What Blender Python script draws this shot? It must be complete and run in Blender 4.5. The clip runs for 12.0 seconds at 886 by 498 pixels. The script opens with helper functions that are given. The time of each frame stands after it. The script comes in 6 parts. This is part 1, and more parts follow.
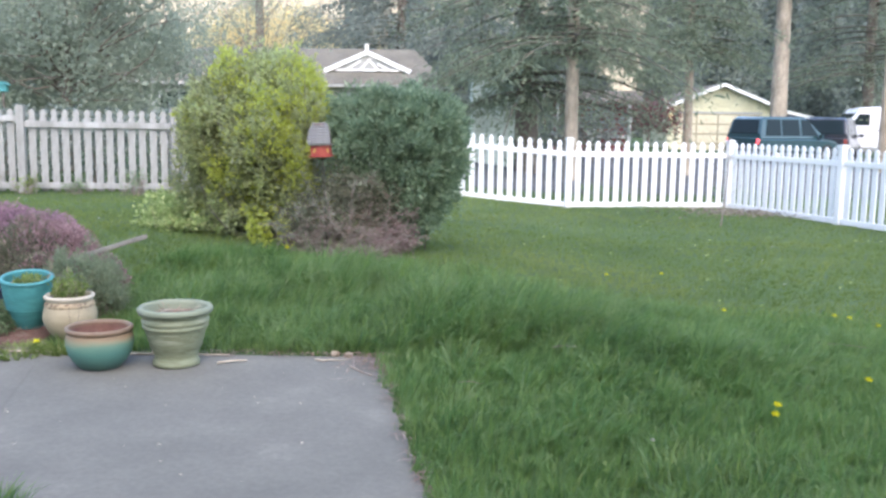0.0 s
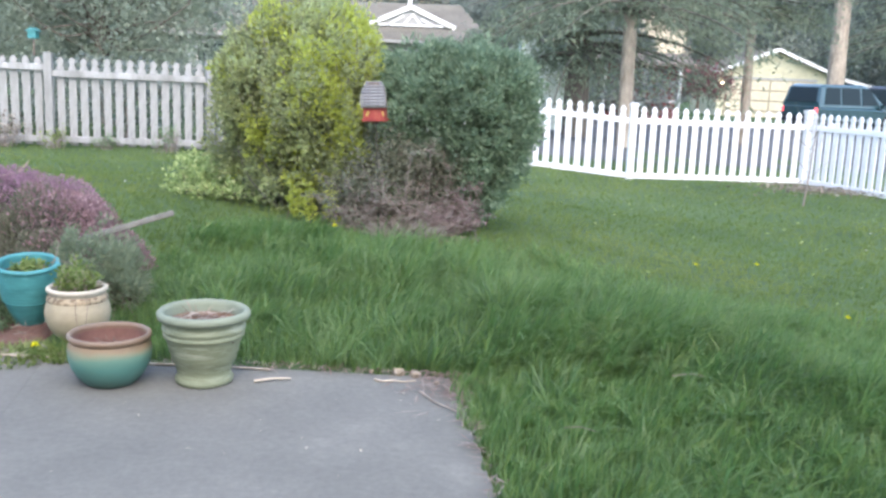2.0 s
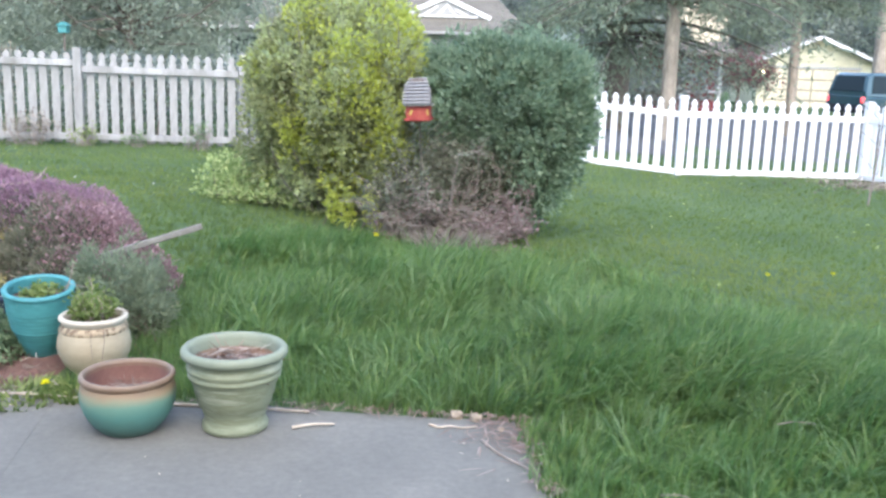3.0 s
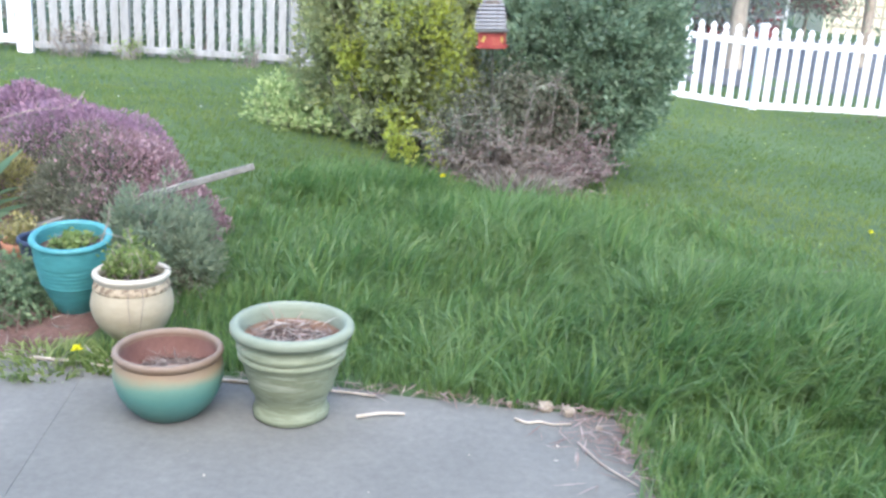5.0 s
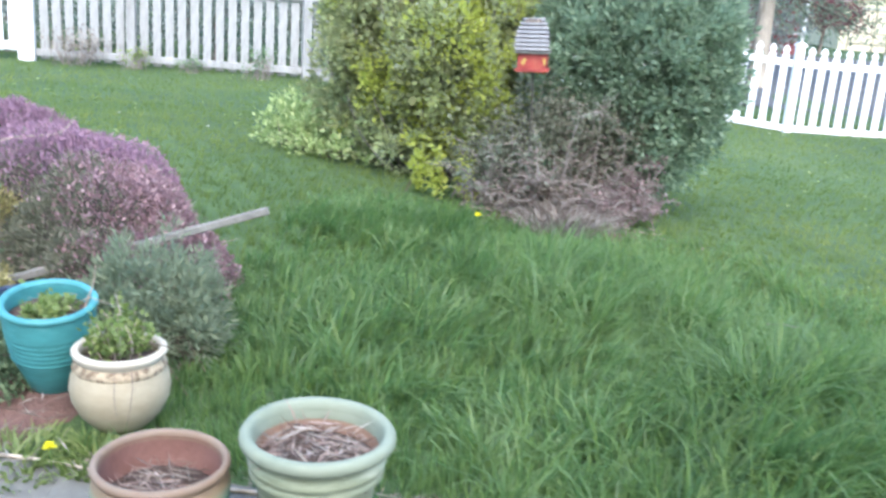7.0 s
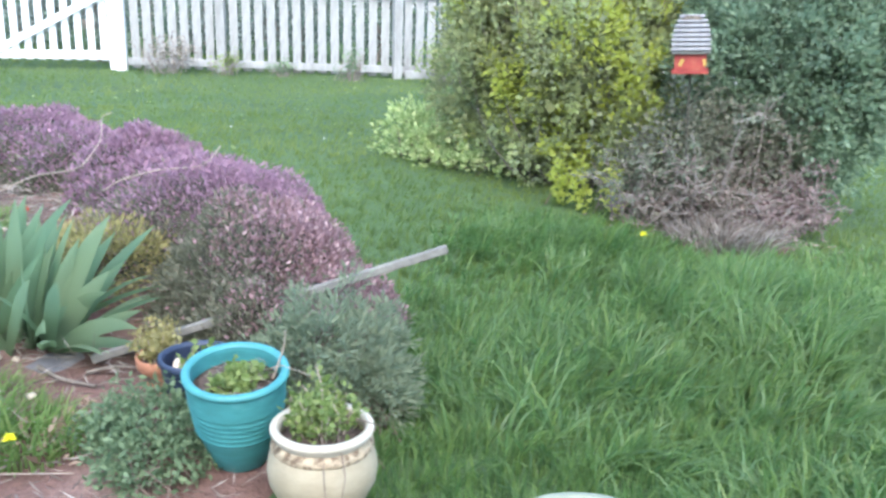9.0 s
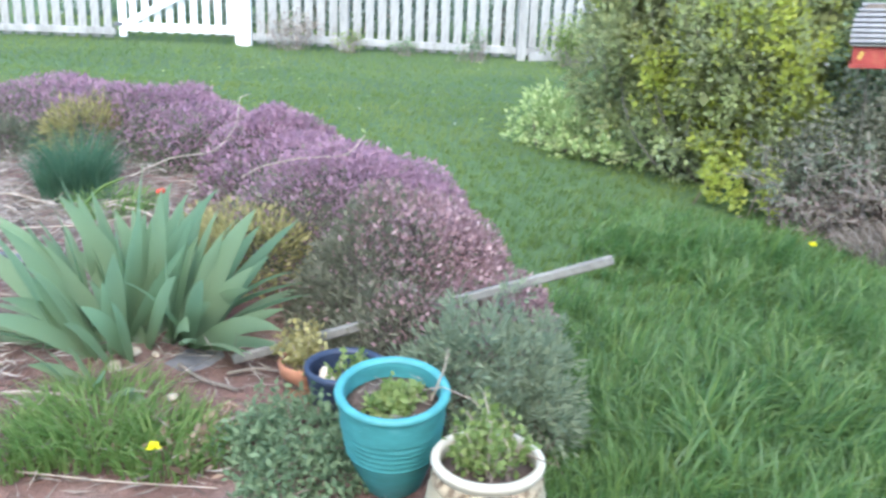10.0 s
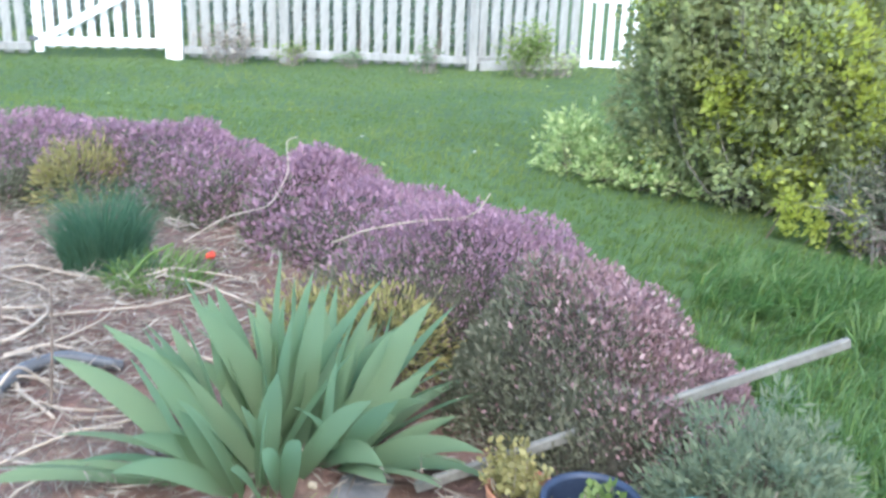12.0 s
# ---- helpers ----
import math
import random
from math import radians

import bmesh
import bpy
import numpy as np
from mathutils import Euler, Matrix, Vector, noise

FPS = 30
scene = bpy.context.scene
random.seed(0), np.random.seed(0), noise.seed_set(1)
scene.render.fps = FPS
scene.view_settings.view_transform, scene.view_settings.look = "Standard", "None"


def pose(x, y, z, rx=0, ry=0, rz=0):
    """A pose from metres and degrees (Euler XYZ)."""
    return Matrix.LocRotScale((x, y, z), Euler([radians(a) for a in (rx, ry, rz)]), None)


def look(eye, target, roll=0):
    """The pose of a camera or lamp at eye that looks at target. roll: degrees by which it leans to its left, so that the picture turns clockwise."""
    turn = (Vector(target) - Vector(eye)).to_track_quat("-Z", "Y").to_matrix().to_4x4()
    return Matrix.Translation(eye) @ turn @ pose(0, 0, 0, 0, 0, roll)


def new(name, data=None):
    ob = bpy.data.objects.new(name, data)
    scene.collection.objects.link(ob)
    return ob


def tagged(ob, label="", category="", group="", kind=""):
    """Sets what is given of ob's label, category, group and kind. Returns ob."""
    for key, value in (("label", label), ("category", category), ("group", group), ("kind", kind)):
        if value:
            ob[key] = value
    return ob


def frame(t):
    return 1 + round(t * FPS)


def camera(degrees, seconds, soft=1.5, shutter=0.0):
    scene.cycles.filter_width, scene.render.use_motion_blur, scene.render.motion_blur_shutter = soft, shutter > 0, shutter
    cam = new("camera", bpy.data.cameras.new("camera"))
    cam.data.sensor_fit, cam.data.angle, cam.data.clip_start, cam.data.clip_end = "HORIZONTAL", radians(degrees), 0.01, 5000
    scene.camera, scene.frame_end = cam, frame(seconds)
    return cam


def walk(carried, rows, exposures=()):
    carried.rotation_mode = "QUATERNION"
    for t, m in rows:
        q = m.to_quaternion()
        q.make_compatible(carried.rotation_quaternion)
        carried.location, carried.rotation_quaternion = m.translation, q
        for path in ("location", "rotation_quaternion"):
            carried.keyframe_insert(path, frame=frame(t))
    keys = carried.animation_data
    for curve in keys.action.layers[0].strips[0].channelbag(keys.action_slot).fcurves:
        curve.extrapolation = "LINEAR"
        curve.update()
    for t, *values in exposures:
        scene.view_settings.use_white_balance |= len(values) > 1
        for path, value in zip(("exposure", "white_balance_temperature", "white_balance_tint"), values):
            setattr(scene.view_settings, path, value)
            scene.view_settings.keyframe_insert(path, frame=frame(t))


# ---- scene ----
cam = camera(50.49, 12.0, soft=2.7, shutter=0.4)
PATH = [
    (0, look((0.005, 0.001, 1.180), (0.005, 3.960, 0.611), 0.92)),
    (0.5, look((0.003, 0.294, 1.187), (-0.101, 4.247, 0.584), 1.58)),
    (1, look((-0.065, 0.500, 1.169), (-0.185, 4.436, 0.472), 2.13)),
    (1.5, look((-0.194, 0.689, 1.192), (-0.289, 4.616, 0.438), 2.06)),
    (2, look((-0.240, 0.921, 1.187), (-0.372, 4.849, 0.443), 2.38)),
    (2.5, look((-0.257, 1.190, 1.217), (-0.467, 5.112, 0.461), 1.90)),
    (2.7, look((-0.304, 1.280, 1.206), (-0.541, 5.198, 0.436), 1.68)),
    (4.3, look((-0.469, 1.814, 1.241), (-0.885, 5.680, 0.305), 3.86)),
    (4.5, look((-0.485, 1.837, 1.244), (-0.918, 5.687, 0.249), 3.61)),
    (5, look((-0.565, 1.905, 1.227), (-0.986, 5.720, 0.101), 3.42)),
    (5.5, look((-0.637, 1.939, 1.236), (-0.925, 5.758, 0.082), 3.54)),
    (6, look((-0.607, 2.081, 1.253), (-0.800, 5.916, 0.133), 4.27)),
    (6.5, look((-0.616, 2.279, 1.232), (-0.906, 6.107, 0.108), 4.97)),
    (7, look((-0.778, 2.453, 1.239), (-1.221, 6.275, 0.148), 4.33)),
    (7.2, look((-0.827, 2.499, 1.259), (-1.314, 6.321, 0.183), 3.80)),
    (8.8, look((-1.200, 2.751, 1.276), (-1.898, 6.518, 0.123), 2.39)),
    (9, look((-1.237, 2.750, 1.286), (-1.950, 6.511, 0.128), 1.67)),
    (9.5, look((-1.345, 2.850, 1.278), (-2.203, 6.568, 0.079), 1.26)),
    (10, look((-1.464, 2.942, 1.290), (-2.582, 6.571, 0.032), 2.20)),
    (10.5, look((-1.674, 2.958, 1.280), (-2.859, 6.551, -0.017), 3.31)),
    (11, look((-1.882, 3.006, 1.309), (-2.967, 6.609, -0.050), 3.39)),
    (11.5, look((-2.100, 3.134, 1.322), (-3.077, 6.772, -0.026), 2.64)),
    (12, look((-2.378, 3.221, 1.347), (-3.028, 6.966, 0.098), 2.10)),
]
EXPOSURES = ((0, 2.3, 6720, 13), (2.5, 2.5, 6600, 12), (4.5, 2.7, 6400, 11), (9, 2.87, 6200, 7), (12, 2.79, 6200, 4))
walk(cam, PATH, EXPOSURES)

# ---- world and light: dusk, yard in open shade under a bright sky ----
world = bpy.data.worlds.new("world")
scene.world = world
world.use_nodes = True
wn = world.node_tree
sky = wn.nodes.new("ShaderNodeTexSky")
sky.sky_type, sky.sun_disc = "NISHITA", False
SUN_EL, SUN_AZ = 48.0, 165.0     # degrees; azimuth from +y towards +x: the sun stands behind the house
sky.sun_elevation, sky.sun_rotation = radians(SUN_EL), radians(SUN_AZ)
sky.air_density, sky.dust_density, sky.ozone_density = 1.0, 1.6, 1.0
wn.links.new(sky.outputs[0], wn.nodes["Background"].inputs[0])
wn.nodes["Background"].inputs[1].default_value = 0.15
sun = new("sun", bpy.data.lights.new("sun", "SUN"))
sun.data.energy, sun.data.angle, sun.data.color = 0.5, radians(70), (1.0, 0.97, 0.92)
_d = Vector((math.sin(radians(SUN_AZ)) * math.cos(radians(SUN_EL)), math.cos(radians(SUN_AZ)) * math.cos(radians(SUN_EL)), math.sin(radians(SUN_EL))))
sun.matrix_world = look(_d * 50, (0, 0, 0))

# ---- materials ----
MATS = {}


def mat_nodes(name):
    m = bpy.data.materials.new(name)
    m.use_nodes = True
    nt = m.node_tree
    return m, nt, nt.nodes["Principled BSDF"]


def ramp(nt, fac, stops):
    r = nt.nodes.new("ShaderNodeValToRGB")
    while len(r.color_ramp.elements) < len(stops):
        r.color_ramp.elements.new(0.5)
    for e, (pos, col) in zip(r.color_ramp.elements, stops):
        e.position, e.color = pos, (*col, 1)
    nt.links.new(fac, r.inputs[0])
    return r.outputs[0]


def noise_fac(nt, scale, detail=4.0, rough=0.6, coord="Object", stretch=None):
    tc = nt.nodes.new("ShaderNodeTexCoord")
    out = tc.outputs[coord]
    if stretch:
        mp = nt.nodes.new("ShaderNodeMapping")
        mp.inputs["Scale"].default_value = stretch
        nt.links.new(out, mp.inputs[0])
        out = mp.outputs[0]
    n = nt.nodes.new("ShaderNodeTexNoise")
    n.inputs["Scale"].default_value, n.inputs["Detail"].default_value, n.inputs["Roughness"].default_value = scale, detail, rough
    nt.links.new(out, n.inputs["Vector"])
    return n.outputs["Fac"]


def mix_col(nt, fac, a, b, mode="MIX"):
    m = nt.nodes.new("ShaderNodeMix")
    m.data_type, m.blend_type = "RGBA", mode
    for socket, v in ((m.inputs[0], fac), (m.inputs[6], a), (m.inputs[7], b)):
        if isinstance(v, (int, float)):
            socket.default_value = v
        elif isinstance(v, tuple):
            socket.default_value = (*v, 1)
        else:
            nt.links.new(v, socket)
    return m.outputs[2]


def bump(nt, bsdf, fac, strength, distance=0.01):
    b = nt.nodes.new("ShaderNodeBump")
    b.inputs["Strength"].default_value, b.inputs["Distance"].default_value = strength, distance
    nt.links.new(fac, b.inputs["Height"])
    nt.links.new(b.outputs[0], bsdf.inputs["Normal"])


def surface(name, stops, scale, rough=0.7, fine=None, fine_amount=0.35, bump_strength=0.3, bump_dist=0.005, metal=0.0, coat=0.0, stretch=None):
    """A surface with large stains from one noise, grain from a finer one and relief."""
    if name in MATS:
        return MATS[name]
    m, nt, b = mat_nodes(name)
    col = ramp(nt, noise_fac(nt, scale, 5, 0.62, stretch=stretch), stops)
    g = noise_fac(nt, fine or scale * 9, 4, 0.7, stretch=stretch)
    gcol = ramp(nt, g, [(0.3, (0.62, 0.62, 0.62)), (0.7, (1.25, 1.25, 1.25))])
    nt.links.new(mix_col(nt, fine_amount, col, gcol, "MULTIPLY"), b.inputs["Base Color"])
    b.inputs["Roughness"].default_value, b.inputs["Metallic"].default_value, b.inputs["Coat Weight"].default_value = rough, metal, coat
    b.inputs["Specular IOR Level"].default_value = 0.3
    if bump_strength:
        bump(nt, b, g, bump_strength, bump_dist)
    MATS[name] = m
    return m


def foliage(name, stops, scale=1.2, island=0.5, rough=0.55, trans=0.3, tint=(0.25, 0.4, 0.05), gain=1.6, spec=0.3):
    """Leaves or blades: hue drifts across the plant and changes from leaf to leaf; some light comes through."""
    if name in MATS:
        return MATS[name]
    stops = [(p, tuple(min(0.8, c * gain) for c in col)) for p, col in stops]
    m, nt, b = mat_nodes(name)
    geo = nt.nodes.new("ShaderNodeNewGeometry")
    f = noise_fac(nt, scale, 4, 0.6)
    mth = nt.nodes.new("ShaderNodeMix")
    mth.data_type = "FLOAT"
    mth.inputs[0].default_value = island
    nt.links.new(f, mth.inputs[2])
    nt.links.new(geo.outputs["Random Per Island"], mth.inputs[3])
    col = ramp(nt, mth.outputs[0], stops)
    nt.links.new(col, b.inputs["Base Color"])
    b.inputs["Roughness"].default_value = rough
    b.inputs["Specular IOR Level"].default_value = spec
    tr = nt.nodes.new("ShaderNodeBsdfTranslucent")
    nt.links.new(mix_col(nt, 0.5, col, tint), tr.inputs[0])
    mx = nt.nodes.new("ShaderNodeMixShader")
    mx.inputs[0].default_value = trans * 1.4
    nt.links.new(b.outputs[0], mx.inputs[1])
    nt.links.new(tr.outputs[0], mx.inputs[2])
    nt.links.new(mx.outputs[0], nt.nodes["Material Output"].inputs[0])
    MATS[name] = m
    return m


def glaze(name, stops, rough=0.25, axis_stops=None, streak=12.0, flat=2.2):
    """Glazed clay: mottled glaze; axis_stops gives bands by height, with a ragged edge."""
    if name in MATS:
        return MATS[name]
    m, nt, b = mat_nodes(name)
    f = noise_fac(nt, streak, 5, 0.65, stretch=(1, 1, flat))
    col = ramp(nt, f, stops)
    if axis_stops:
        tc = nt.nodes.new("ShaderNodeTexCoord")
        sp = nt.nodes.new("ShaderNodeSeparateXYZ")
        nt.links.new(tc.outputs["Object"], sp.inputs[0])
        ma = nt.nodes.new("ShaderNodeMath")
        ma.operation = "MULTIPLY_ADD"
        nt.links.new(f, ma.inputs[0])
        ma.inputs[1].default_value = 0.05
        nt.links.new(sp.outputs[2], ma.inputs[2])
        band = ramp(nt, ma.outputs[0], axis_stops)
        col = mix_col(nt, 0.75, col, band)
    nt.links.new(col, b.inputs["Base Color"])
    b.inputs["Roughness"].default_value = rough + 0.2
    b.inputs["Specular IOR Level"].default_value = 0.35
    bump(nt, b, noise_fac(nt, 60, 3), 0.15, 0.003)
    MATS[name] = m
    return m


concrete = surface("concrete", [(0.3, (0.1101, 0.1094, 0.0963)), (0.45, (0.1220, 0.1208, 0.1064)), (0.6, (0.1370, 0.1351, 0.1184)), (0.75, (0.1776, 0.1711, 0.1507))], 2.6, 0.85, 38, 0.4, 0.15, 0.004)
soil_lawn = surface("soil_lawn", [(0.3, (0.0351, 0.066, 0.0238)), (0.55, (0.0515, 0.09, 0.0302)), (0.75, (0.0824, 0.118, 0.0432))], 0.5, 0.95, 14, 0.7, 0.8, 0.03)
mulch = surface("mulch", [(0.3, (0.0909, 0.0501, 0.0398)), (0.5, (0.152, 0.0891, 0.0726)), (0.7, (0.22, 0.154, 0.127))], 2.2, 0.95, 38, 0.75, 0.9, 0.03)
litter = foliage("litter", [(0.15, (0.094, 0.0752, 0.062)), (0.5, (0.188, 0.162, 0.136)), (0.85, (0.32, 0.287, 0.249))], 3, 0.8, 0.8, 0.1, (0.36, 0.30, 0.24), 1.05)
grass_mat = foliage("grass", [(0.22, (0.0270, 0.0505, 0.0205)), (0.41, (0.0580, 0.099, 0.0335)), (0.55, (0.104, 0.15, 0.0400)), (0.66, (0.0920, 0.147, 0.0610)), (0.86, (0.177, 0.229, 0.109))], 1.7, 0.40, 0.40, 0.38, (0.12, 0.30, 0.08), 1.5, 0.38)
lawn_mat = foliage("lawn_grass", [(0.15, (0.0534, 0.0814, 0.025)), (0.42, (0.0933, 0.128, 0.0389)), (0.6, (0.147, 0.172, 0.05)), (0.95, (0.268, 0.243, 0.0926))], 0.7, 0.14, 0.75, 0.36, (0.19, 0.32, 0.10), 1.12, 0.1)
vinyl = surface("white_vinyl", [(0.3, (0.612, 0.612, 0.619)), (0.7, (0.64, 0.64, 0.64))], 2.0, 0.45, 20, 0.1, 0.05)
old_paint = surface("weathered_white_paint", [(0.25, (0.12, 0.113, 0.104)), (0.45, (0.22, 0.217, 0.208)), (0.7, (0.315, 0.315, 0.308))], 3.5, 0.75, 30, 0.5, 0.4, 0.004, stretch=(1, 1, 0.25))
grey_wood = surface("weathered_wood", [(0.3, (0.095, 0.0898, 0.0798)), (0.7, (0.176, 0.17, 0.151))], 6, 0.85, 50, 0.5, 0.5, 0.004)
green_glaze = glaze("celadon_glaze", [(0.34, (0.125, 0.142, 0.085)), (0.44, (0.19, 0.212, 0.14)), (0.52, (0.135, 0.152, 0.092)), (0.62, (0.25, 0.272, 0.195)), (0.75, (0.30, 0.315, 0.24))], 0.4, None, 4.5, 9.0)
rim_glaze = glaze("celadon_rim", [(0.3, (0.135, 0.16, 0.113)), (0.7, (0.189, 0.212, 0.155))], 0.5, None, 9)
clay_inside = surface("raw_clay", [(0.3, (0.19, 0.113, 0.0759)), (0.7, (0.259, 0.163, 0.113))], 8, 0.85)
bowl_glaze = glaze("brown_teal_glaze", [(0.3, (0.085, 0.095, 0.075)), (0.5, (0.075, 0.14, 0.115)), (0.7, (0.13, 0.185, 0.145))], 0.4, [(0.0, (0.09, 0.105, 0.085)), (0.06, (0.055, 0.145, 0.125)), (0.11, (0.065, 0.19, 0.16)), (0.145, (0.10, 0.205, 0.155)), (0.168, (0.20, 0.185, 0.115)), (0.180, (0.225, 0.14, 0.075)), (0.196, (0.17, 0.086, 0.048)), (0.23, (0.205, 0.125, 0.085))], 7.0)
brown_clay = surface("brown_inside", [(0.3, (0.125, 0.0617, 0.0485)), (0.7, (0.179, 0.0952, 0.0776))], 9, 0.6)
cream_glaze = glaze("cream_ceramic", [(0.3, (0.229, 0.194, 0.129)), (0.55, (0.285, 0.247, 0.17)), (0.8, (0.332, 0.295, 0.215))], 0.5)
cream_rim = glaze("cream_rim", [(0.3, (0.327, 0.297, 0.232)), (0.7, (0.404, 0.37, 0.297))], 0.45)
band_relief = surface("tan_band", [(0.40, (0.13, 0.09, 0.055)), (0.56, (0.38, 0.31, 0.21))], 42, 0.6, 90, 0.4, 0.9, 0.008)
teal_glaze = glaze("turquoise_glaze", [(0.3, (0.0334, 0.148, 0.152)), (0.6, (0.0486, 0.207, 0.211)), (0.85, (0.137, 0.296, 0.292))], 0.3)
navy_glaze = glaze("navy_glaze", [(0.3, (0.0126, 0.0183, 0.0366)), (0.7, (0.0227, 0.0345, 0.0632))], 0.3)
terracotta = surface("terracotta", [(0.3, (0.255, 0.111, 0.0638)), (0.7, (0.34, 0.162, 0.0978))], 9, 0.85)
potting_soil = surface("potting_soil", [(0.3, (0.05, 0.035, 0.025)), (0.7, (0.14, 0.10, 0.08))], 25, 0.95, 90, 0.6, 1.0, 0.02)
bark = surface("bark", [(0.3, (0.08, 0.068, 0.056)), (0.7, (0.192, 0.16, 0.132))], 3, 0.95, 16, 0.6, 1.0, 0.04, stretch=(1, 1, 0.2))
pale_bark = surface("pale_bark", [(0.3, (0.183, 0.154, 0.12)), (0.7, (0.349, 0.299, 0.24))], 3, 0.9, 12, 0.6, 0.8, 0.03, stretch=(1, 1, 0.3))
limb_bark = surface("limb_bark", [(0.3, (0.07, 0.064, 0.052)), (0.7, (0.14, 0.128, 0.104))], 3, 0.95, 12)
twig = surface("twig", [(0.3, (0.10, 0.075, 0.06)), (0.7, (0.21, 0.16, 0.13))], 12, 0.9)
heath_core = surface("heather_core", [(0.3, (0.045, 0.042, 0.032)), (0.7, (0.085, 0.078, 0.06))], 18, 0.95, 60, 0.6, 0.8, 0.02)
pale_twig = surface("pale_twig", [(0.3, (0.237, 0.19, 0.147)), (0.7, (0.389, 0.328, 0.266))], 12, 0.85)
barberry_twig = surface("barberry_twig", [(0.3, (0.144, 0.121, 0.106)), (0.7, (0.276, 0.239, 0.209))], 12, 0.9)
slate = surface("slate", [(0.3, (0.085, 0.083, 0.09)), (0.7, (0.17, 0.162, 0.168))], 6, 0.7)
white_stone = surface("pale_stone", [(0.3, (0.32, 0.265, 0.195)), (0.7, (0.50, 0.445, 0.36))], 20, 0.85)
tan_stone = surface("tan_stone", [(0.3, (0.20, 0.155, 0.105)), (0.7, (0.34, 0.285, 0.21))], 20, 0.85)
rubber = surface("black_hose", [(0.3, (0.05, 0.052, 0.06)), (0.7, (0.10, 0.105, 0.115))], 10, 0.6)
shingle = surface("roof_shingles", [(0.3, (0.112, 0.101, 0.080)), (0.7, (0.172, 0.156, 0.126))], 0.8, 0.95, 9, 0.5, 0.6, 0.05)
siding_white = surface("white_siding", [(0.3, (0.273, 0.273, 0.26)), (0.7, (0.351, 0.345, 0.325))], 0.6, 0.75)
siding_grey = surface("grey_siding", [(0.3, (0.36, 0.37, 0.36)), (0.7, (0.44, 0.45, 0.43))], 0.6, 0.8)
siding_yellow = surface("yellow_siding", [(0.3, (0.581, 0.546, 0.378)), (0.7, (0.651, 0.616, 0.44))], 0.6, 0.8)
siding_green = surface("pale_green_siding", [(0.3, (0.44, 0.50, 0.44)), (0.7, (0.52, 0.58, 0.52))], 0.6, 0.8)
garage_paint = surface("garage_door_paint", [(0.3, (0.594, 0.522, 0.378)), (0.7, (0.648, 0.585, 0.432))], 0.6, 0.6)
trim_white = surface("white_trim", [(0.3, (0.74, 0.73, 0.70)), (0.7, (0.80, 0.79, 0.77))], 1.0, 0.6)
dark_red = surface("dark_red_paint", [(0.3, (0.15, 0.03, 0.035)), (0.7, (0.2, 0.05, 0.05))], 1.0, 0.7)
asphalt = surface("asphalt", [(0.3, (0.06, 0.06, 0.062)), (0.7, (0.09, 0.09, 0.092))], 0.4, 0.9, 30)
suv_paint = surface("dark_teal_car_paint", [(0.3, (0.0108, 0.039, 0.048)), (0.7, (0.0144, 0.048, 0.057))], 0.5, 0.3, 40, 0.1, 0.0, coat=1.0)
dark_paint = surface("dark_car_paint", [(0.3, (0.012, 0.014, 0.022)), (0.7, (0.018, 0.02, 0.03))], 0.5, 0.3, 40, 0.1, 0.0, coat=1.0)
van_paint = surface("white_van_paint", [(0.3, (0.72, 0.73, 0.76)), (0.7, (0.78, 0.79, 0.82))], 0.5, 0.35, 40, 0.1, 0.0, coat=0.6)
tyre_mat = surface("tyre_rubber", [(0.3, (0.02, 0.02, 0.02)), (0.7, (0.03, 0.03, 0.03))], 5, 0.8)
chrome = surface("rim_metal", [(0.3, (0.5, 0.5, 0.5)), (0.7, (0.6, 0.6, 0.6))], 5, 0.3, metal=1.0, bump_strength=0)
red_paint = surface("red_paint", [(0.3, (0.178, 0.0268, 0.0226)), (0.55, (0.25, 0.0416, 0.0327)), (0.7, (0.274, 0.0833, 0.0476))], 14, 0.65)
yellow_paint = surface("yellow_paint", [(0.3, (0.294, 0.189, 0.042)), (0.7, (0.364, 0.252, 0.07))], 14, 0.6)
roof_slat = surface("grey_slats", [(0.3, (0.13, 0.13, 0.132)), (0.7, (0.194, 0.192, 0.192))], 14, 0.7, 60, 0.4)
glass_m, _nt, _b = mat_nodes("car_glass")
_b.inputs["Base Color"].default_value, _b.inputs["Roughness"].default_value = (0.012, 0.02, 0.024, 1), 0.12
_b.inputs["Specular IOR Level"].default_value = 0.1
tail_m, _nt, _b = mat_nodes("tail_light_on")
_b.inputs["Base Color"].default_value = (0.6, 0.03, 0.04, 1)
_b.inputs["Emission Color"].default_value, _b.inputs["Emission Strength"].default_value = (1, 0.10, 0.12, 1), 0.5
lamp_m, _nt, _b = mat_nodes("lamp_on")
_b.inputs["Base Color"].default_value = (0.9, 0.85, 0.7, 1)
_b.inputs["Emission Color"].default_value, _b.inputs["Emission Strength"].default_value = (1, 0.85, 0.55, 1), 4.0
sky_glow, _nt, _b = mat_nodes("pale_evening_sky")
_b.inputs["Base Color"].default_value = (0, 0, 0, 1)
_b.inputs["Emission Color"].default_value, _b.inputs["Emission Strength"].default_value = (1, 0.90, 0.72, 1), 0.23
yellow_petal = surface("dandelion_petals", [(0.3, (0.58, 0.55, 0.012)), (0.7, (0.70, 0.67, 0.03))], 60, 0.8, bump_strength=0)
white_petal = surface("white_petals", [(0.3, (0.504, 0.518, 0.475)), (0.7, (0.562, 0.569, 0.533))], 60, 0.8, bump_strength=0)
red_petal = surface("red_petals", [(0.3, (0.3, 0.03, 0.018)), (0.7, (0.36, 0.054, 0.03))], 60, 0.8, bump_strength=0)
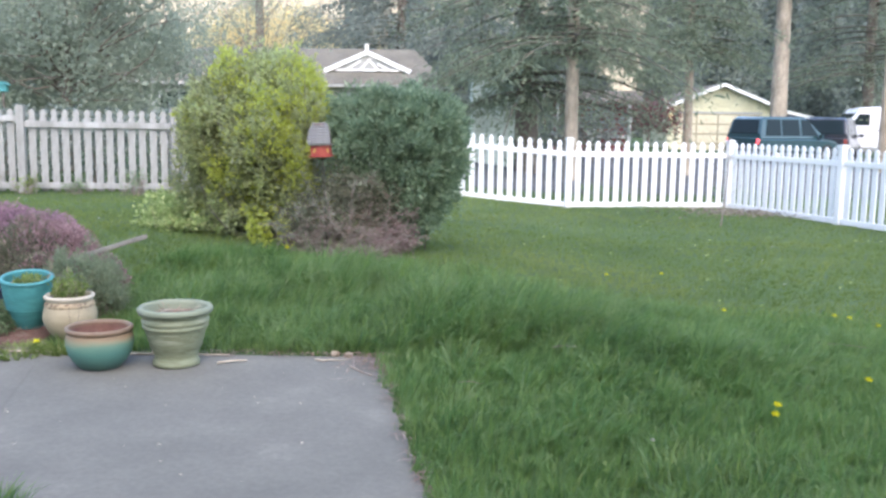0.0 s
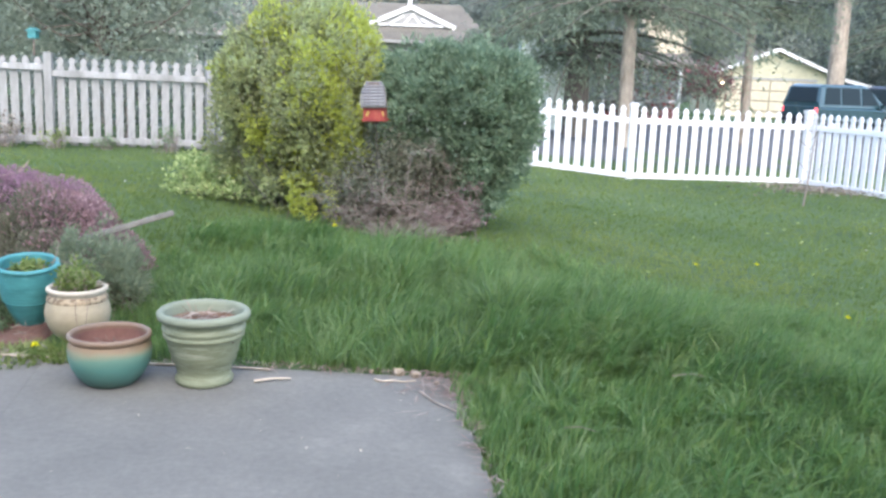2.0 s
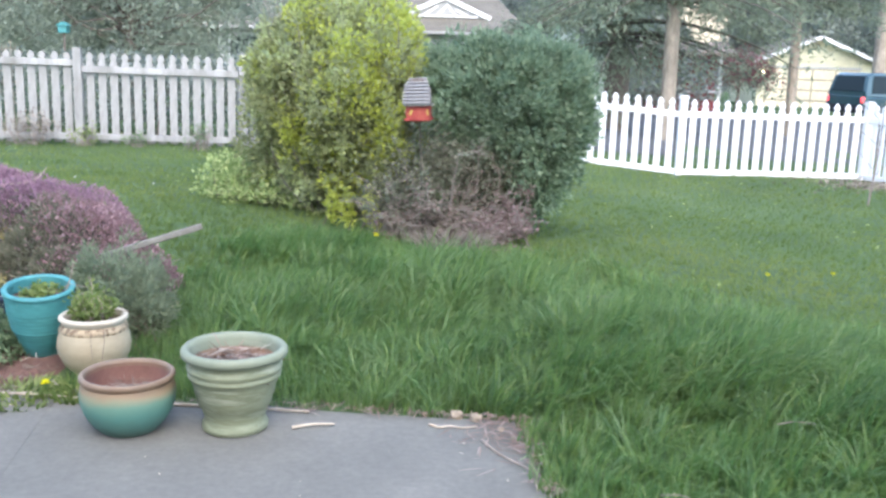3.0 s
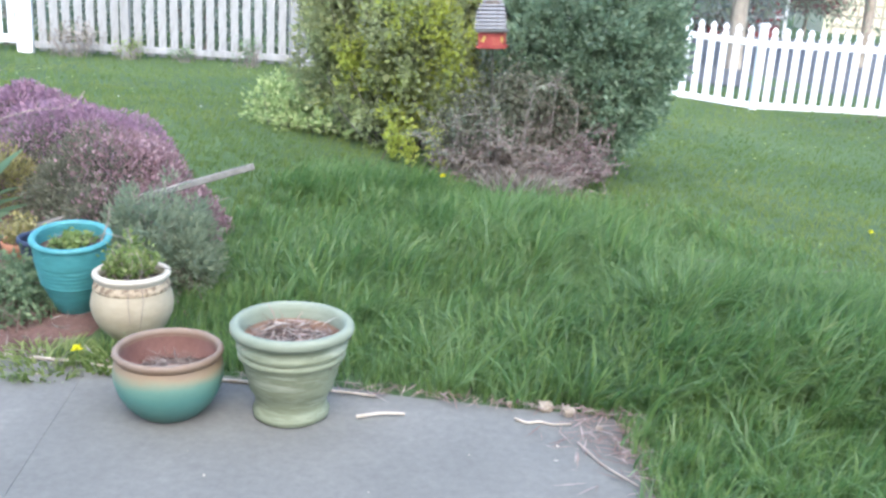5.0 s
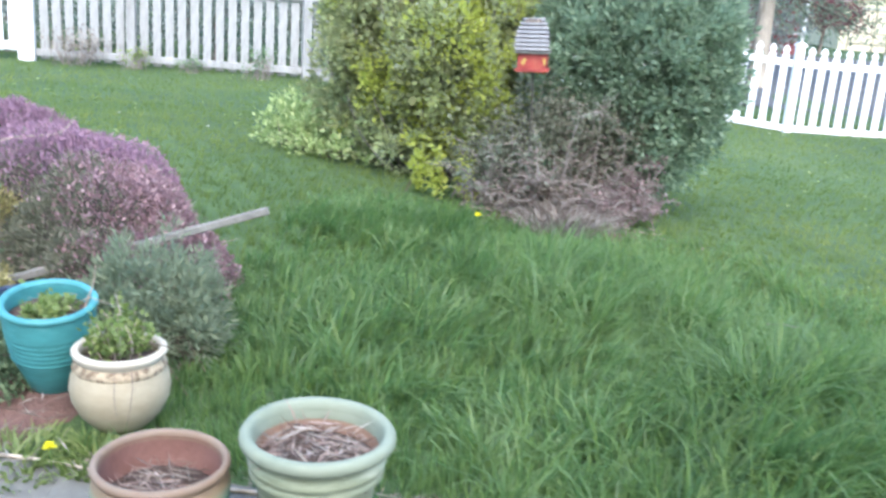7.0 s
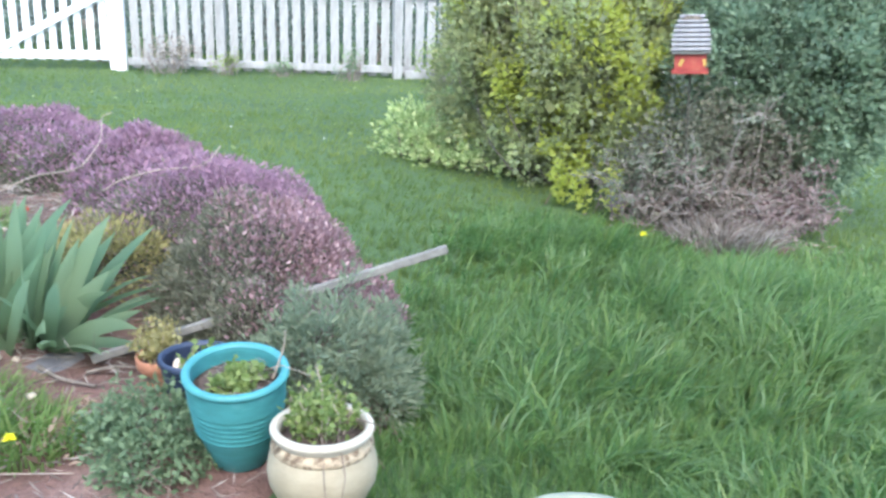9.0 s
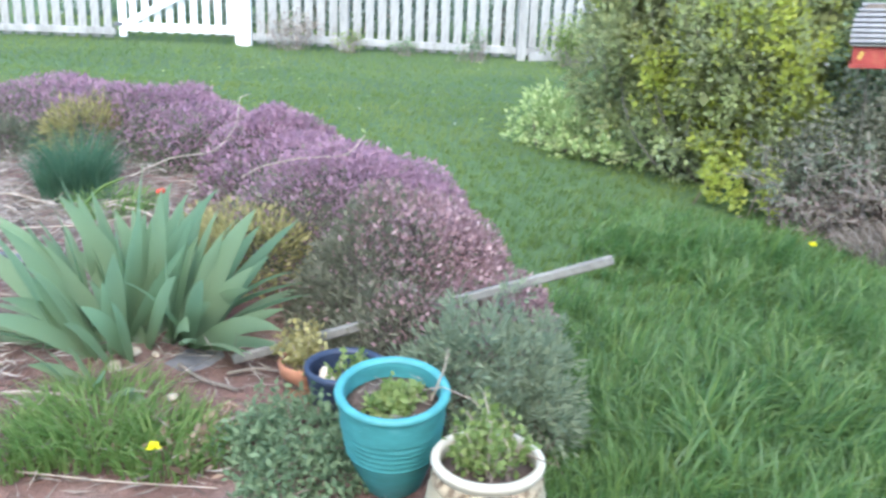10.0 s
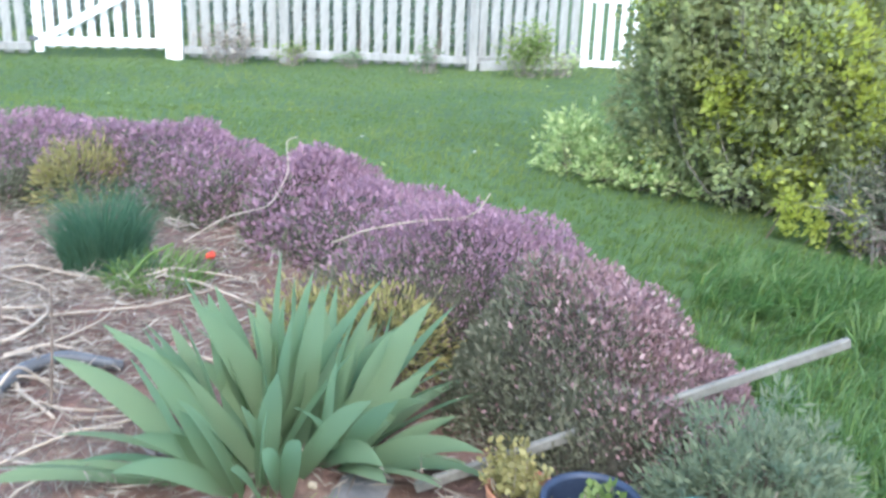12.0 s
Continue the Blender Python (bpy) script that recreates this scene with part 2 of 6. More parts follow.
GOLD = foliage("golden_leaves", [(0.25, (0.112, 0.121, 0.0903)), (0.42, (0.149, 0.164, 0.105)), (0.56, (0.18, 0.2, 0.107)), (0.76, (0.229, 0.257, 0.118))], 3.4, 0.35, 0.5, 0.5, (0.32, 0.36, 0.13), 2.75)
DARKLEAF = foliage("dark_green_leaves", [(0.1, (0.0386, 0.0545, 0.0414)), (0.5, (0.0731, 0.0996, 0.0677)), (0.9, (0.143, 0.177, 0.115))], 3.0, 0.55, 0.5, 0.42, (0.13, 0.22, 0.10), 2.6, 0.25)
PURPLE = foliage("purple_brown_leaves", [(0.15, (0.0966, 0.104, 0.0702)), (0.42, (0.133, 0.124, 0.0954)), (0.64, (0.166, 0.122, 0.11)), (0.9, (0.267, 0.198, 0.184))], 5, 0.5, 0.6, 0.38, (0.25, 0.19, 0.16), 1.3)
TANLEAF = foliage("tan_dead_leaves", [(0.15, (0.16, 0.105, 0.075)), (0.5, (0.27, 0.19, 0.138)), (0.85, (0.38, 0.29, 0.215))], 4, 0.7, 0.8, 0.15, (0.4, 0.28, 0.18), 1.0, 0.1)
ROSY = foliage("rosy_leaves", [(0.15, (0.105, 0.082, 0.074)), (0.5, (0.185, 0.135, 0.128)), (0.9, (0.31, 0.235, 0.225))], 5, 0.6, 0.6, 0.38, (0.30, 0.19, 0.18), 1.25)
GREYLEAF = foliage("grey_green_shrub_leaves", [(0.15, (0.085, 0.105, 0.072)), (0.5, (0.135, 0.155, 0.110)), (0.9, (0.23, 0.245, 0.18))], 5, 0.6, 0.6, 0.38, (0.2, 0.24, 0.14), 1.3)
PALE = foliage("variegated_leaves", [(0.1, (0.121, 0.173, 0.0624)), (0.5, (0.233, 0.291, 0.117)), (0.9, (0.391, 0.419, 0.211))], 3, 0.7, 0.6, 0.3, (0.3, 0.42, 0.15), 1.35)
LAV = foliage("lavender_leaves", [(0.1, (0.117, 0.138, 0.089)), (0.5, (0.166, 0.194, 0.127)), (0.9, (0.233, 0.258, 0.163))], 4, 0.45, 0.75, 0.38, (0.18, 0.27, 0.17), 1.3, 0.1)
HEATH = foliage("heather_stems", [(0.1, (0.0627, 0.07, 0.0456)), (0.5, (0.119, 0.122, 0.0836)), (0.9, (0.195, 0.186, 0.138))], 3, 0.6, 0.7, 0.22, (0.17, 0.19, 0.10), 1.08)
HFLOWER = foliage("heather_flowers", [(0.1, (0.126, 0.0764, 0.0881)), (0.45, (0.213, 0.129, 0.163)), (0.75, (0.286, 0.175, 0.227)), (0.97, (0.446, 0.346, 0.372))], 1.8, 0.55, 0.7, 0.28, (0.42, 0.25, 0.33), 1.2)
DUSKY = foliage("dusky_heather_flowers", [(0.1, (0.115, 0.070, 0.068)), (0.45, (0.195, 0.122, 0.126)), (0.75, (0.28, 0.18, 0.19)), (0.97, (0.52, 0.42, 0.40))], 3.0, 0.7, 0.7, 0.25, (0.40, 0.25, 0.28), 1.18)
IRIS = foliage("iris_leaves", [(0.1, (0.113, 0.165, 0.095)), (0.45, (0.146, 0.206, 0.12)), (0.8, (0.178, 0.243, 0.141)), (0.97, (0.232, 0.268, 0.088))], 2.5, 0.6, 0.6, 0.42, (0.20, 0.34, 0.17), 1.25, 0.15)
CHIVE = foliage("chive_leaves", [(0.1, (0.034, 0.074, 0.046)), (0.5, (0.052, 0.108, 0.066)), (0.9, (0.09, 0.15, 0.095))], 3, 0.5, 0.7, 0.3, (0.12, 0.24, 0.12), 1.15, 0.1)
SEDUM = foliage("yellow_green_leaves", [(0.1, (0.144, 0.127, 0.0522)), (0.5, (0.221, 0.199, 0.0808)), (0.9, (0.332, 0.282, 0.119))], 4, 0.6, 0.6, 0.25, (0.3, 0.3, 0.1), 1.1)
HERB = foliage("herb_leaves", [(0.1, (0.07, 0.105, 0.032)), (0.5, (0.135, 0.18, 0.055)), (0.9, (0.25, 0.285, 0.11))], 12, 0.6, 0.5, 0.3, (0.22, 0.34, 0.07), 1.1)
MINT = foliage("dark_herb_leaves", [(0.1, (0.0546, 0.08, 0.0458)), (0.5, (0.0893, 0.126, 0.0704)), (0.9, (0.147, 0.19, 0.107))], 6, 0.6, 0.65, 0.28, (0.13, 0.24, 0.11), 1.5, 0.12)
CONIFER = foliage("conifer_needles", [(0.1, (0.0473, 0.0632, 0.0451)), (0.5, (0.0924, 0.114, 0.08)), (0.9, (0.166, 0.189, 0.129))], 0.4, 0.5, 0.7, 0.5, (0.18, 0.21, 0.15), 2.3)
GREYTREE = foliage("grey_green_leaves", [(0.1, (0.069, 0.0846, 0.0699)), (0.5, (0.109, 0.127, 0.103)), (0.9, (0.17, 0.189, 0.152))], 0.5, 0.6, 0.7, 0.5, (0.30, 0.34, 0.26), 2.9)
BRIGHT = foliage("bright_golden_leaves", [(0.1, (0.201, 0.229, 0.0642)), (0.5, (0.28, 0.309, 0.079)), (0.9, (0.384, 0.406, 0.109))], 6, 0.6, 0.5, 0.5, (0.42, 0.46, 0.08), 1.7)
DULLGOLD = foliage("dull_shrub_leaves", [(0.25, (0.0959, 0.103, 0.0523)), (0.5, (0.131, 0.139, 0.0642)), (0.76, (0.188, 0.198, 0.0772))], 3.4, 0.4, 0.5, 0.45, (0.26, 0.30, 0.16), 2.0)
WEED = foliage("weed_leaves", [(0.1, (0.0516, 0.0903, 0.0258)), (0.5, (0.0946, 0.15, 0.0447)), (0.9, (0.181, 0.232, 0.086))], 5, 0.6, 0.5, 0.36, (0.22, 0.38, 0.08), 1.28)
BROWNSTRAW = foliage("brown_straw", [(0.15, (0.112, 0.07, 0.0551)), (0.5, (0.209, 0.145, 0.119)), (0.85, (0.335, 0.275, 0.239))], 3, 0.8, 0.8, 0.1, (0.34, 0.24, 0.18), 1.0)
door_groove = surface("door_groove", [(0.3, (0.32, 0.28, 0.20)), (0.7, (0.40, 0.35, 0.26))], 0.6, 0.8)
# low sun on the far trees is put into this leaf colour
SUNTREE = foliage("painted_sunlit_leaves", [(0.1, (0.58, 0.47, 0.24)), (0.5, (0.72, 0.61, 0.36)), (0.9, (0.78, 0.70, 0.48))], 0.3, 0.6, 0.7, 0.6, (0.9, 0.75, 0.42), 1.15)
MAROON = foliage("maroon_leaves", [(0.1, (0.08, 0.045, 0.046)), (0.5, (0.135, 0.062, 0.064)), (0.9, (0.19, 0.10, 0.10))], 1, 0.6, 0.7, 0.3, (0.2, 0.08, 0.08), 1.3)
FARWOOD = foliage("far_wood_leaves", [(0.1, (0.0468, 0.0584, 0.055)), (0.5, (0.091, 0.107, 0.0975)), (0.9, (0.163, 0.178, 0.152))], 0.15, 0.5, 0.8, 0.35, (0.14, 0.17, 0.13), 2.3)

# ---- geometry helpers ----
rng = np.random.default_rng(7)


def sstep(a, b, v):
    t = np.clip((np.asarray(v, float) - a) / (b - a), 0, 1)
    return t * t * (3 - 2 * t)


def gz(x, y):
    """Height of the ground: a low swell in the bed, falling to the lawn and the street."""
    x, y = np.asarray(x, float), np.asarray(y, float)
    right = sstep(-0.6, 2.2, x)
    h = 0.15 * np.exp(-((x + 3.4) / 2.4) ** 2 - ((y - 7.6) / 2.6) ** 2) * sstep(4.3, 4.95, y)
    h = h - 0.17 * right * sstep(3.0, 7.0, y) - 0.05 * sstep(10, 13.5, y) * (1 - right)
    h = h - 0.30 * sstep(16, 26, y) * sstep(-1, 4, x) - 0.012 * (1 - sstep(4.3, 5.2, y))
    return h + 0.012 * np.sin(x * 2.3 + 1) * np.sin(y * 1.9) * sstep(4.8, 6.5, y)


def np_mesh(name, verts, faces, smooth=False):
    verts, faces = np.asarray(verts, np.float32), np.asarray(faces, np.int32)
    me = bpy.data.meshes.new(name)
    k = faces.shape[1]
    me.vertices.add(len(verts))
    me.vertices.foreach_set("co", verts.ravel())
    me.loops.add(faces.size)
    me.loops.foreach_set("vertex_index", faces.ravel())
    me.polygons.add(len(faces))
    me.polygons.foreach_set("loop_start", np.arange(0, faces.size, k, dtype=np.int32))
    if smooth:
        me.polygons.foreach_set("use_smooth", np.ones(len(faces), bool))
    me.update(calc_edges=True)
    return me


def from_bm(name, bm, smooth=False):
    bmesh.ops.recalc_face_normals(bm, faces=bm.faces)
    me = bpy.data.meshes.new(name)
    bm.to_mesh(me)
    bm.free()
    if smooth:
        for p in me.polygons:
            p.use_smooth = True
    return me


def part(name, data, material, parent=None, label=""):
    """One mesh object, under a thing or a part; data is a bmesh or a mesh."""
    me = from_bm(name, data) if isinstance(data, bmesh.types.BMesh) else data
    if not me.materials:
        me.materials.append(material)
    ob = new(name, me)
    if parent is not None:
        ob.parent = parent
    if label:
        ob["label"] = label
    return ob


def thing(name, place, label, category, group="", kind="", turn=0.0):
    e = new(name)
    e.empty_display_size = 0.1
    e.matrix_world = pose(*place, 0, 0, turn)
    return tagged(e, label, category, group, kind)


def box(size, centre=(0, 0, 0), bevel=0.0, bm=None):
    bm = bm or bmesh.new()
    got = bmesh.ops.create_cube(bm, size=1.0, matrix=Matrix.Translation(centre) @ Matrix.Diagonal((*size, 1)))
    if bevel:
        edges = list({e for v in got["verts"] for e in v.link_edges})
        bmesh.ops.bevel(bm, geom=edges, offset=bevel, segments=2, affect="EDGES")
    return bm


def beam(a, b, w, h, bevel=0.0, bm=None):
    """A bar of section w x h from a to b."""
    bm = bm or bmesh.new()
    a, b = Vector(a), Vector(b)
    d = b - a
    m = Matrix.Translation((a + b) / 2) @ d.to_track_quat("X", "Z").to_matrix().to_4x4() @ Matrix.Diagonal((d.length, w, h, 1))
    got = bmesh.ops.create_cube(bm, size=1.0, matrix=m)
    if bevel:
        bmesh.ops.bevel(bm, geom=list({e for v in got["verts"] for e in v.link_edges}), offset=bevel, segments=1, affect="EDGES")
    return bm


def prism(outline, depth):
    """A polygon in x, z pushed through along y, centred."""
    bm = bmesh.new()
    front = [bm.verts.new((x, -depth / 2, z)) for x, z in outline]
    back = [bm.verts.new((x, depth / 2, z)) for x, z in outline]
    bm.faces.new(front)
    bm.faces.new(back[::-1])
    n = len(front)
    for i in range(n):
        bm.faces.new((front[i], back[i], back[(i + 1) % n], front[(i + 1) % n]))
    return bm


def lathe(profile, sides=40, wob=0.0, seed=0):
    """A turned body from (radius, z) pairs."""
    prof = np.array(profile, float)
    a = np.linspace(0, 2 * np.pi, sides, endpoint=False)
    wave = 1 + wob * np.sin(3 * a + seed) + wob * 0.6 * np.sin(5 * a + 2 * seed)
    v = np.stack([prof[:, :1] * np.cos(a) * wave, prof[:, :1] * np.sin(a) * wave, np.repeat(prof[:, 1:], sides, 1)], -1).reshape(-1, 3)
    i, j = np.meshgrid(np.arange(len(prof) - 1), np.arange(sides), indexing="ij")
    k = (j + 1) % sides
    f = np.stack([i * sides + j, i * sides + k, (i + 1) * sides + k, (i + 1) * sides + j], -1).reshape(-1, 4)
    return np_mesh("turned", v, f, True)


def tube(points, r0, r1, sides=6):
    """Vertices and faces of a tapered tube along points."""
    pts = np.array(points, float)
    n = len(pts)
    tan = np.gradient(pts, axis=0)
    tan /= np.linalg.norm(tan, axis=1, keepdims=True) + 1e-9
    ref = np.where(np.abs(tan[:, 2:]) > 0.9, [[1.0, 0, 0]], [[0, 0, 1.0]])
    u = np.cross(tan, ref)
    u /= np.linalg.norm(u, axis=1, keepdims=True) + 1e-9
    w = np.cross(tan, u)
    a = np.linspace(0, 2 * np.pi, sides, endpoint=False)
    r = np.linspace(r0, r1, n)[:, None, None]
    v = pts[:, None] + r * (np.cos(a)[None, :, None] * u[:, None] + np.sin(a)[None, :, None] * w[:, None])
    i, j = np.meshgrid(np.arange(n - 1), np.arange(sides), indexing="ij")
    k = (j + 1) % sides
    f = np.stack([i * sides + j, i * sides + k, (i + 1) * sides + k, (i + 1) * sides + j], -1).reshape(-1, 4)
    return v.reshape(-1, 3), f


def join(pieces):
    vs, fs, n = [], [], 0
    for v, f in pieces:
        vs.append(v)
        fs.append(np.asarray(f) + n)
        n += len(v)
    return np.concatenate(vs), np.concatenate(fs)


def blades(base, height, width, lean, turn, seg=2, droop=0.5):
    """Grass blades: quads strips from base, leaning (metres at the tip) towards turn."""
    n = len(base)
    t = np.linspace(0, 1, seg + 1)
    out = np.stack([np.cos(turn), np.sin(turn), np.zeros(n)], -1)
    side = np.stack([-np.sin(turn), np.cos(turn), np.zeros(n)], -1)
    spin = rng.uniform(0, np.pi, n)
    side = side * np.cos(spin)[:, None] + out * np.sin(spin)[:, None]
    mid = base[:, None] + out[:, None] * (lean[:, None] * t[None] ** 2)[..., None]
    up = height[:, None] * (t[None] - droop * (lean / np.maximum(height, 1e-3))[:, None].clip(0, 1.2) * t[None] ** 3 * 0.5)
    mid = mid + np.stack([np.zeros_like(up), np.zeros_like(up), up], -1)
    taper = np.array([1.0, *(1 - 0.86 * t[1:] ** 1.6)])
    half = side[:, None] * (width[:, None] * taper[None] / 2)[..., None]
    v = np.stack([mid - half, mid + half], 2).reshape(-1, 3)
    i, j = np.meshgrid(np.arange(n), np.arange(seg), indexing="ij")
    b = (i * (seg + 1) + j) * 2
    f = np.stack([b, b + 1, b + 3, b + 2], -1).reshape(-1, 4)
    return v, f


def unit(n):
    d = rng.normal(size=(n, 3))
    return d / np.linalg.norm(d, axis=1, keepdims=True)


def leaf_quads(centre, direction, size, wide=0.5):
    """Leaves as bent diamonds: one quad each."""
    n = len(centre)
    d = direction / (np.linalg.norm(direction, axis=1, keepdims=True) + 1e-9)
    s = np.cross(d, unit(n))
    s /= np.linalg.norm(s, axis=1, keepdims=True) + 1e-9
    nrm = np.cross(d, s)
    L = size[:, None]
    v = np.stack([centre, centre + d * L * 0.45 + s * L * wide / 2 + nrm * L * 0.08, centre + d * L, centre + d * L * 0.45 - s * L * wide / 2 + nrm * L * 0.08], 1).reshape(-1, 3)
    f = np.arange(4 * n).reshape(n, 4)
    return v, f


def flat_bits(x, y, z, size, wide):
    """Leaf-shaped bits lying flat, tilted a little at most."""
    n = len(x)
    a = rng.uniform(0, 2 * np.pi, n)
    d = np.stack([np.cos(a), np.sin(a), rng.normal(size=n) * 0.03], -1)
    s = np.stack([-np.sin(a), np.cos(a), rng.normal(size=n) * 0.03], -1)
    c = np.stack([x, y, z], -1)
    L = size[:, None]
    v = np.stack([c - d * L / 2, c + s * L * wide / 2, c + d * L / 2, c - s * L * wide / 2], 1).reshape(-1, 3)
    return v, np.arange(4 * n).reshape(n, 4)


def blob_points(blobs, n, shell=0.3, lump=0.12):
    """Points in the outer shell of a heap of ellipsoids, with an uneven skin. Returns points and outward directions."""
    b = np.array(blobs, float)
    w = (b[:, 3] * b[:, 4] + b[:, 4] * b[:, 5] + b[:, 3] * b[:, 5])
    pick = rng.choice(len(b), n, p=w / w.sum())
    d = unit(n)
    skin = 1 + lump * (np.sin(d[:, 0] * 7 + pick) * np.sin(d[:, 1] * 6 + 2 * pick) + 0.7 * np.sin(d[:, 2] * 9 + pick * 3) * np.sin(d[:, 0] * 11))
    r = skin * (1 - shell * rng.random(n) ** 1.6)
    p = b[pick, :3] + d * b[pick, 3:6] * r[:, None]
    keep = np.ones(n, bool)
    for k in range(len(b)):
        inside = (((p - b[k, :3]) / b[k, 3:6]) ** 2).sum(1) < (1 - shell) ** 2 * 0.8
        keep &= ~(inside & (pick != k))
    return p[keep], d[keep]


def clumps(points, dirs, leaves, radius):
    """Gathers leaves into rounded tufts at points, facing out of the tuft and of the plant."""
    n, k = len(points), leaves
    u = unit(n * k).reshape(n, k, 3)
    r = radius * rng.uniform(0.6, 1.35, (n, 1, 1))
    way = dirs[:, None] * 0.55 + np.array([0, 0, 0.3])
    p = points[:, None] + (u * rng.random((n, k, 1)) ** 0.4 + way * 0.5 * rng.random((n, k, 1))) * r
    d = u * 0.6 + way + unit(n * k).reshape(n, k, 3) * 0.5
    return p.reshape(-1, 3), d.reshape(-1, 3)


def branches(origin, targets, r0, r1, sides=5, bend=0.15):
    pieces = []
    for g in targets:
        a, g = np.array(origin, float), np.array(g, float)
        t = np.linspace(0, 1, 6)[:, None]
        sway = rng.normal(size=3) * bend * np.linalg.norm(g - a) * 0.5
        pieces.append(tube(a + (g - a) * t + sway * np.sin(t * np.pi), r0, r1, sides))
    return join(pieces)

# ---- ground ----
def graded(lo, hi, a, b, fine, far):
    """Coordinates fine between a and b, then ever coarser out to lo and hi."""
    mid = np.arange(a, b + 1e-6, fine)
    up = b + (hi - b) * np.linspace(0, 1, far)[1:] ** 3
    down = a - (a - lo) * np.linspace(0, 1, far)[1:] ** 3
    return np.concatenate([down[::-1], mid, up])


gx, gy = graded(-900, 900, -9, 9, 0.15, 24), graded(-900, 1500, -1, 17, 0.15, 24)
X, Y = np.meshgrid(gx, gy)
Z = gz(X, Y)
under_patio = (X < -0.2 - 0.165 * (Y - 4.0)) & (Y < np.minimum(4.4, 4.36 + 0.112 * (X + 1.93)))
Z = np.where(under_patio, -0.09, Z)
i, j = np.meshgrid(np.arange(len(gy) - 1), np.arange(len(gx) - 1), indexing="ij")
q = i * len(gx) + j
ground = part("ground", np_mesh("ground", np.stack([X, Y, Z], -1).reshape(-1, 3), np.stack([q, q + 1, q + len(gx) + 1, q + len(gx)], -1).reshape(-1, 4), True), soil_lawn)
tagged(ground, "uneven green lawn soil reaching past the fences", "ground", kind="structure")

# ---- patio: one broom-finished slab with a worn edge and a joint ----
CORNER = Vector((-0.31, 4.47))


def patio_slab(outline, name, straight):
    bm = bmesh.new()
    pts = []
    n = len(outline)
    for k in range(n):
        a, b = Vector(outline[k]), Vector(outline[(k + 1) % n])
        steps = max(2, int((b - a).length / 0.09))
        for s in range(steps):
            p = a.lerp(b, s / steps)
            d = (b - a).normalized()
            off = 0.0 if k == straight else 0.018 * noise.noise(Vector((p.x * 4, p.y * 4, 3))) + 0.008 * noise.noise(Vector((p.x * 19, p.y * 19, 8)))
            pts.append(p + Vector((-d.y, d.x)) * off)
    top = [bm.verts.new((p.x, p.y, 0.0)) for p in pts]
    low = [bm.verts.new((p.x, p.y, -0.085)) for p in pts]
    face = bm.faces.new(top)
    for k in range(len(pts)):
        bm.faces.new((top[k], low[k], low[(k + 1) % len(pts)], top[(k + 1) % len(pts)]))
    bmesh.ops.bevel(bm, geom=list(face.edges), offset=0.0035, segments=2, affect="EDGES")
    return part(name, bm, concrete)


# joint runs from the front edge towards the house
jf, jb = Vector((-1.93, 4.47)), Vector((-0.55, -1.6))
gap = Vector((0.0005, 0.0002))
tagged(patio_slab([CORNER, jf + gap, jb + gap, (0.69, -1.6)], "patio", 1), "grey concrete patio slab with a crumbling edge", "patio", kind="structure")
tagged(patio_slab([jf - gap, (-7.0, 3.9), (-7.0, -1.6), jb - gap], "patio", 3), "grey concrete patio slab beside the flower bed", "patio", kind="structure")

# ---- unseen house wall, added behind the patio to close the yard and cut skylight ----
rear = part("wall_south", box((17.0, 0.2, 3.0), (-1.0, -2.3, 1.42)), siding_grey)
tagged(rear, "plain grey siding wall behind the patio, unseen, added to dim the near ground", "wall", kind="structure")
eave_ = part("eave", box((17.6, 0.9, 0.14), (-1.0, -2.0, 2.99), 0.01), trim_white)
tagged(eave_, "white boxed eave along the unseen added wall", "eave", kind="structure")

# ---- garden bed ----
BED = [(-1.98, 4.36), (-1.86, 5.05), (-1.92, 5.5), (-2.15, 6.15), (-2.75, 6.95), (-3.6, 7.75), (-4.6, 8.2), (-5.7, 8.3), (-6.6, 7.6), (-7.2, 6.0), (-7.2, 3.8)]


def in_poly(x, y, poly):
    x, y = np.asarray(x), np.asarray(y)
    inside = np.zeros(x.shape, bool)
    n = len(poly)
    for k in range(n):
        (x0, y0), (x1, y1) = poly[k], poly[(k + 1) % n]
        cross = ((y0 > y) != (y1 > y)) & (x < (x1 - x0) * (y - y0) / (y1 - y0 + 1e-12) + x0)
        inside ^= cross
    return inside


def bed_z(x, y):
    return gz(x, y) + 0.014 + 0.016 * sstep(4.4, 4.7, y) + sstep(3.9, 4.9, y) * (0.015 * np.sin(np.asarray(x) * 9 + 2) * np.sin(np.asarray(y) * 8) + 0.01 * np.sin(np.asarray(x) * 23) * np.sin(np.asarray(y) * 19 + 1))


bx, by = np.arange(-7.3, -1.8, 0.05), np.arange(3.7, 8.4, 0.05)
X, Y = np.meshgrid(bx, by)
ins = in_poly(X, Y, BED)
edge = np.minimum.reduce([np.roll(np.roll(ins, a, 0), b, 1) for a in (-2, 0, 2) for b in (-2, 0, 2)])
Z = np.where(edge, bed_z(X, Y), gz(X, Y) - 0.02)
i, j = np.meshgrid(np.arange(len(by) - 1), np.arange(len(bx) - 1), indexing="ij")
q = i * len(bx) + j
qf = np.stack([q, q + 1, q + len(bx) + 1, q + len(bx)], -1)[ins[:-1, :-1]].reshape(-1, 4)
used, inv = np.unique(qf, return_inverse=True)
bed = part("garden_bed", np_mesh("garden_bed", np.stack([X, Y, Z], -1).reshape(-1, 3)[used], inv.reshape(-1, 4), True), mulch)
tagged(bed, "flower bed of reddish brown mulch with straw litter", "garden bed", kind="structure")

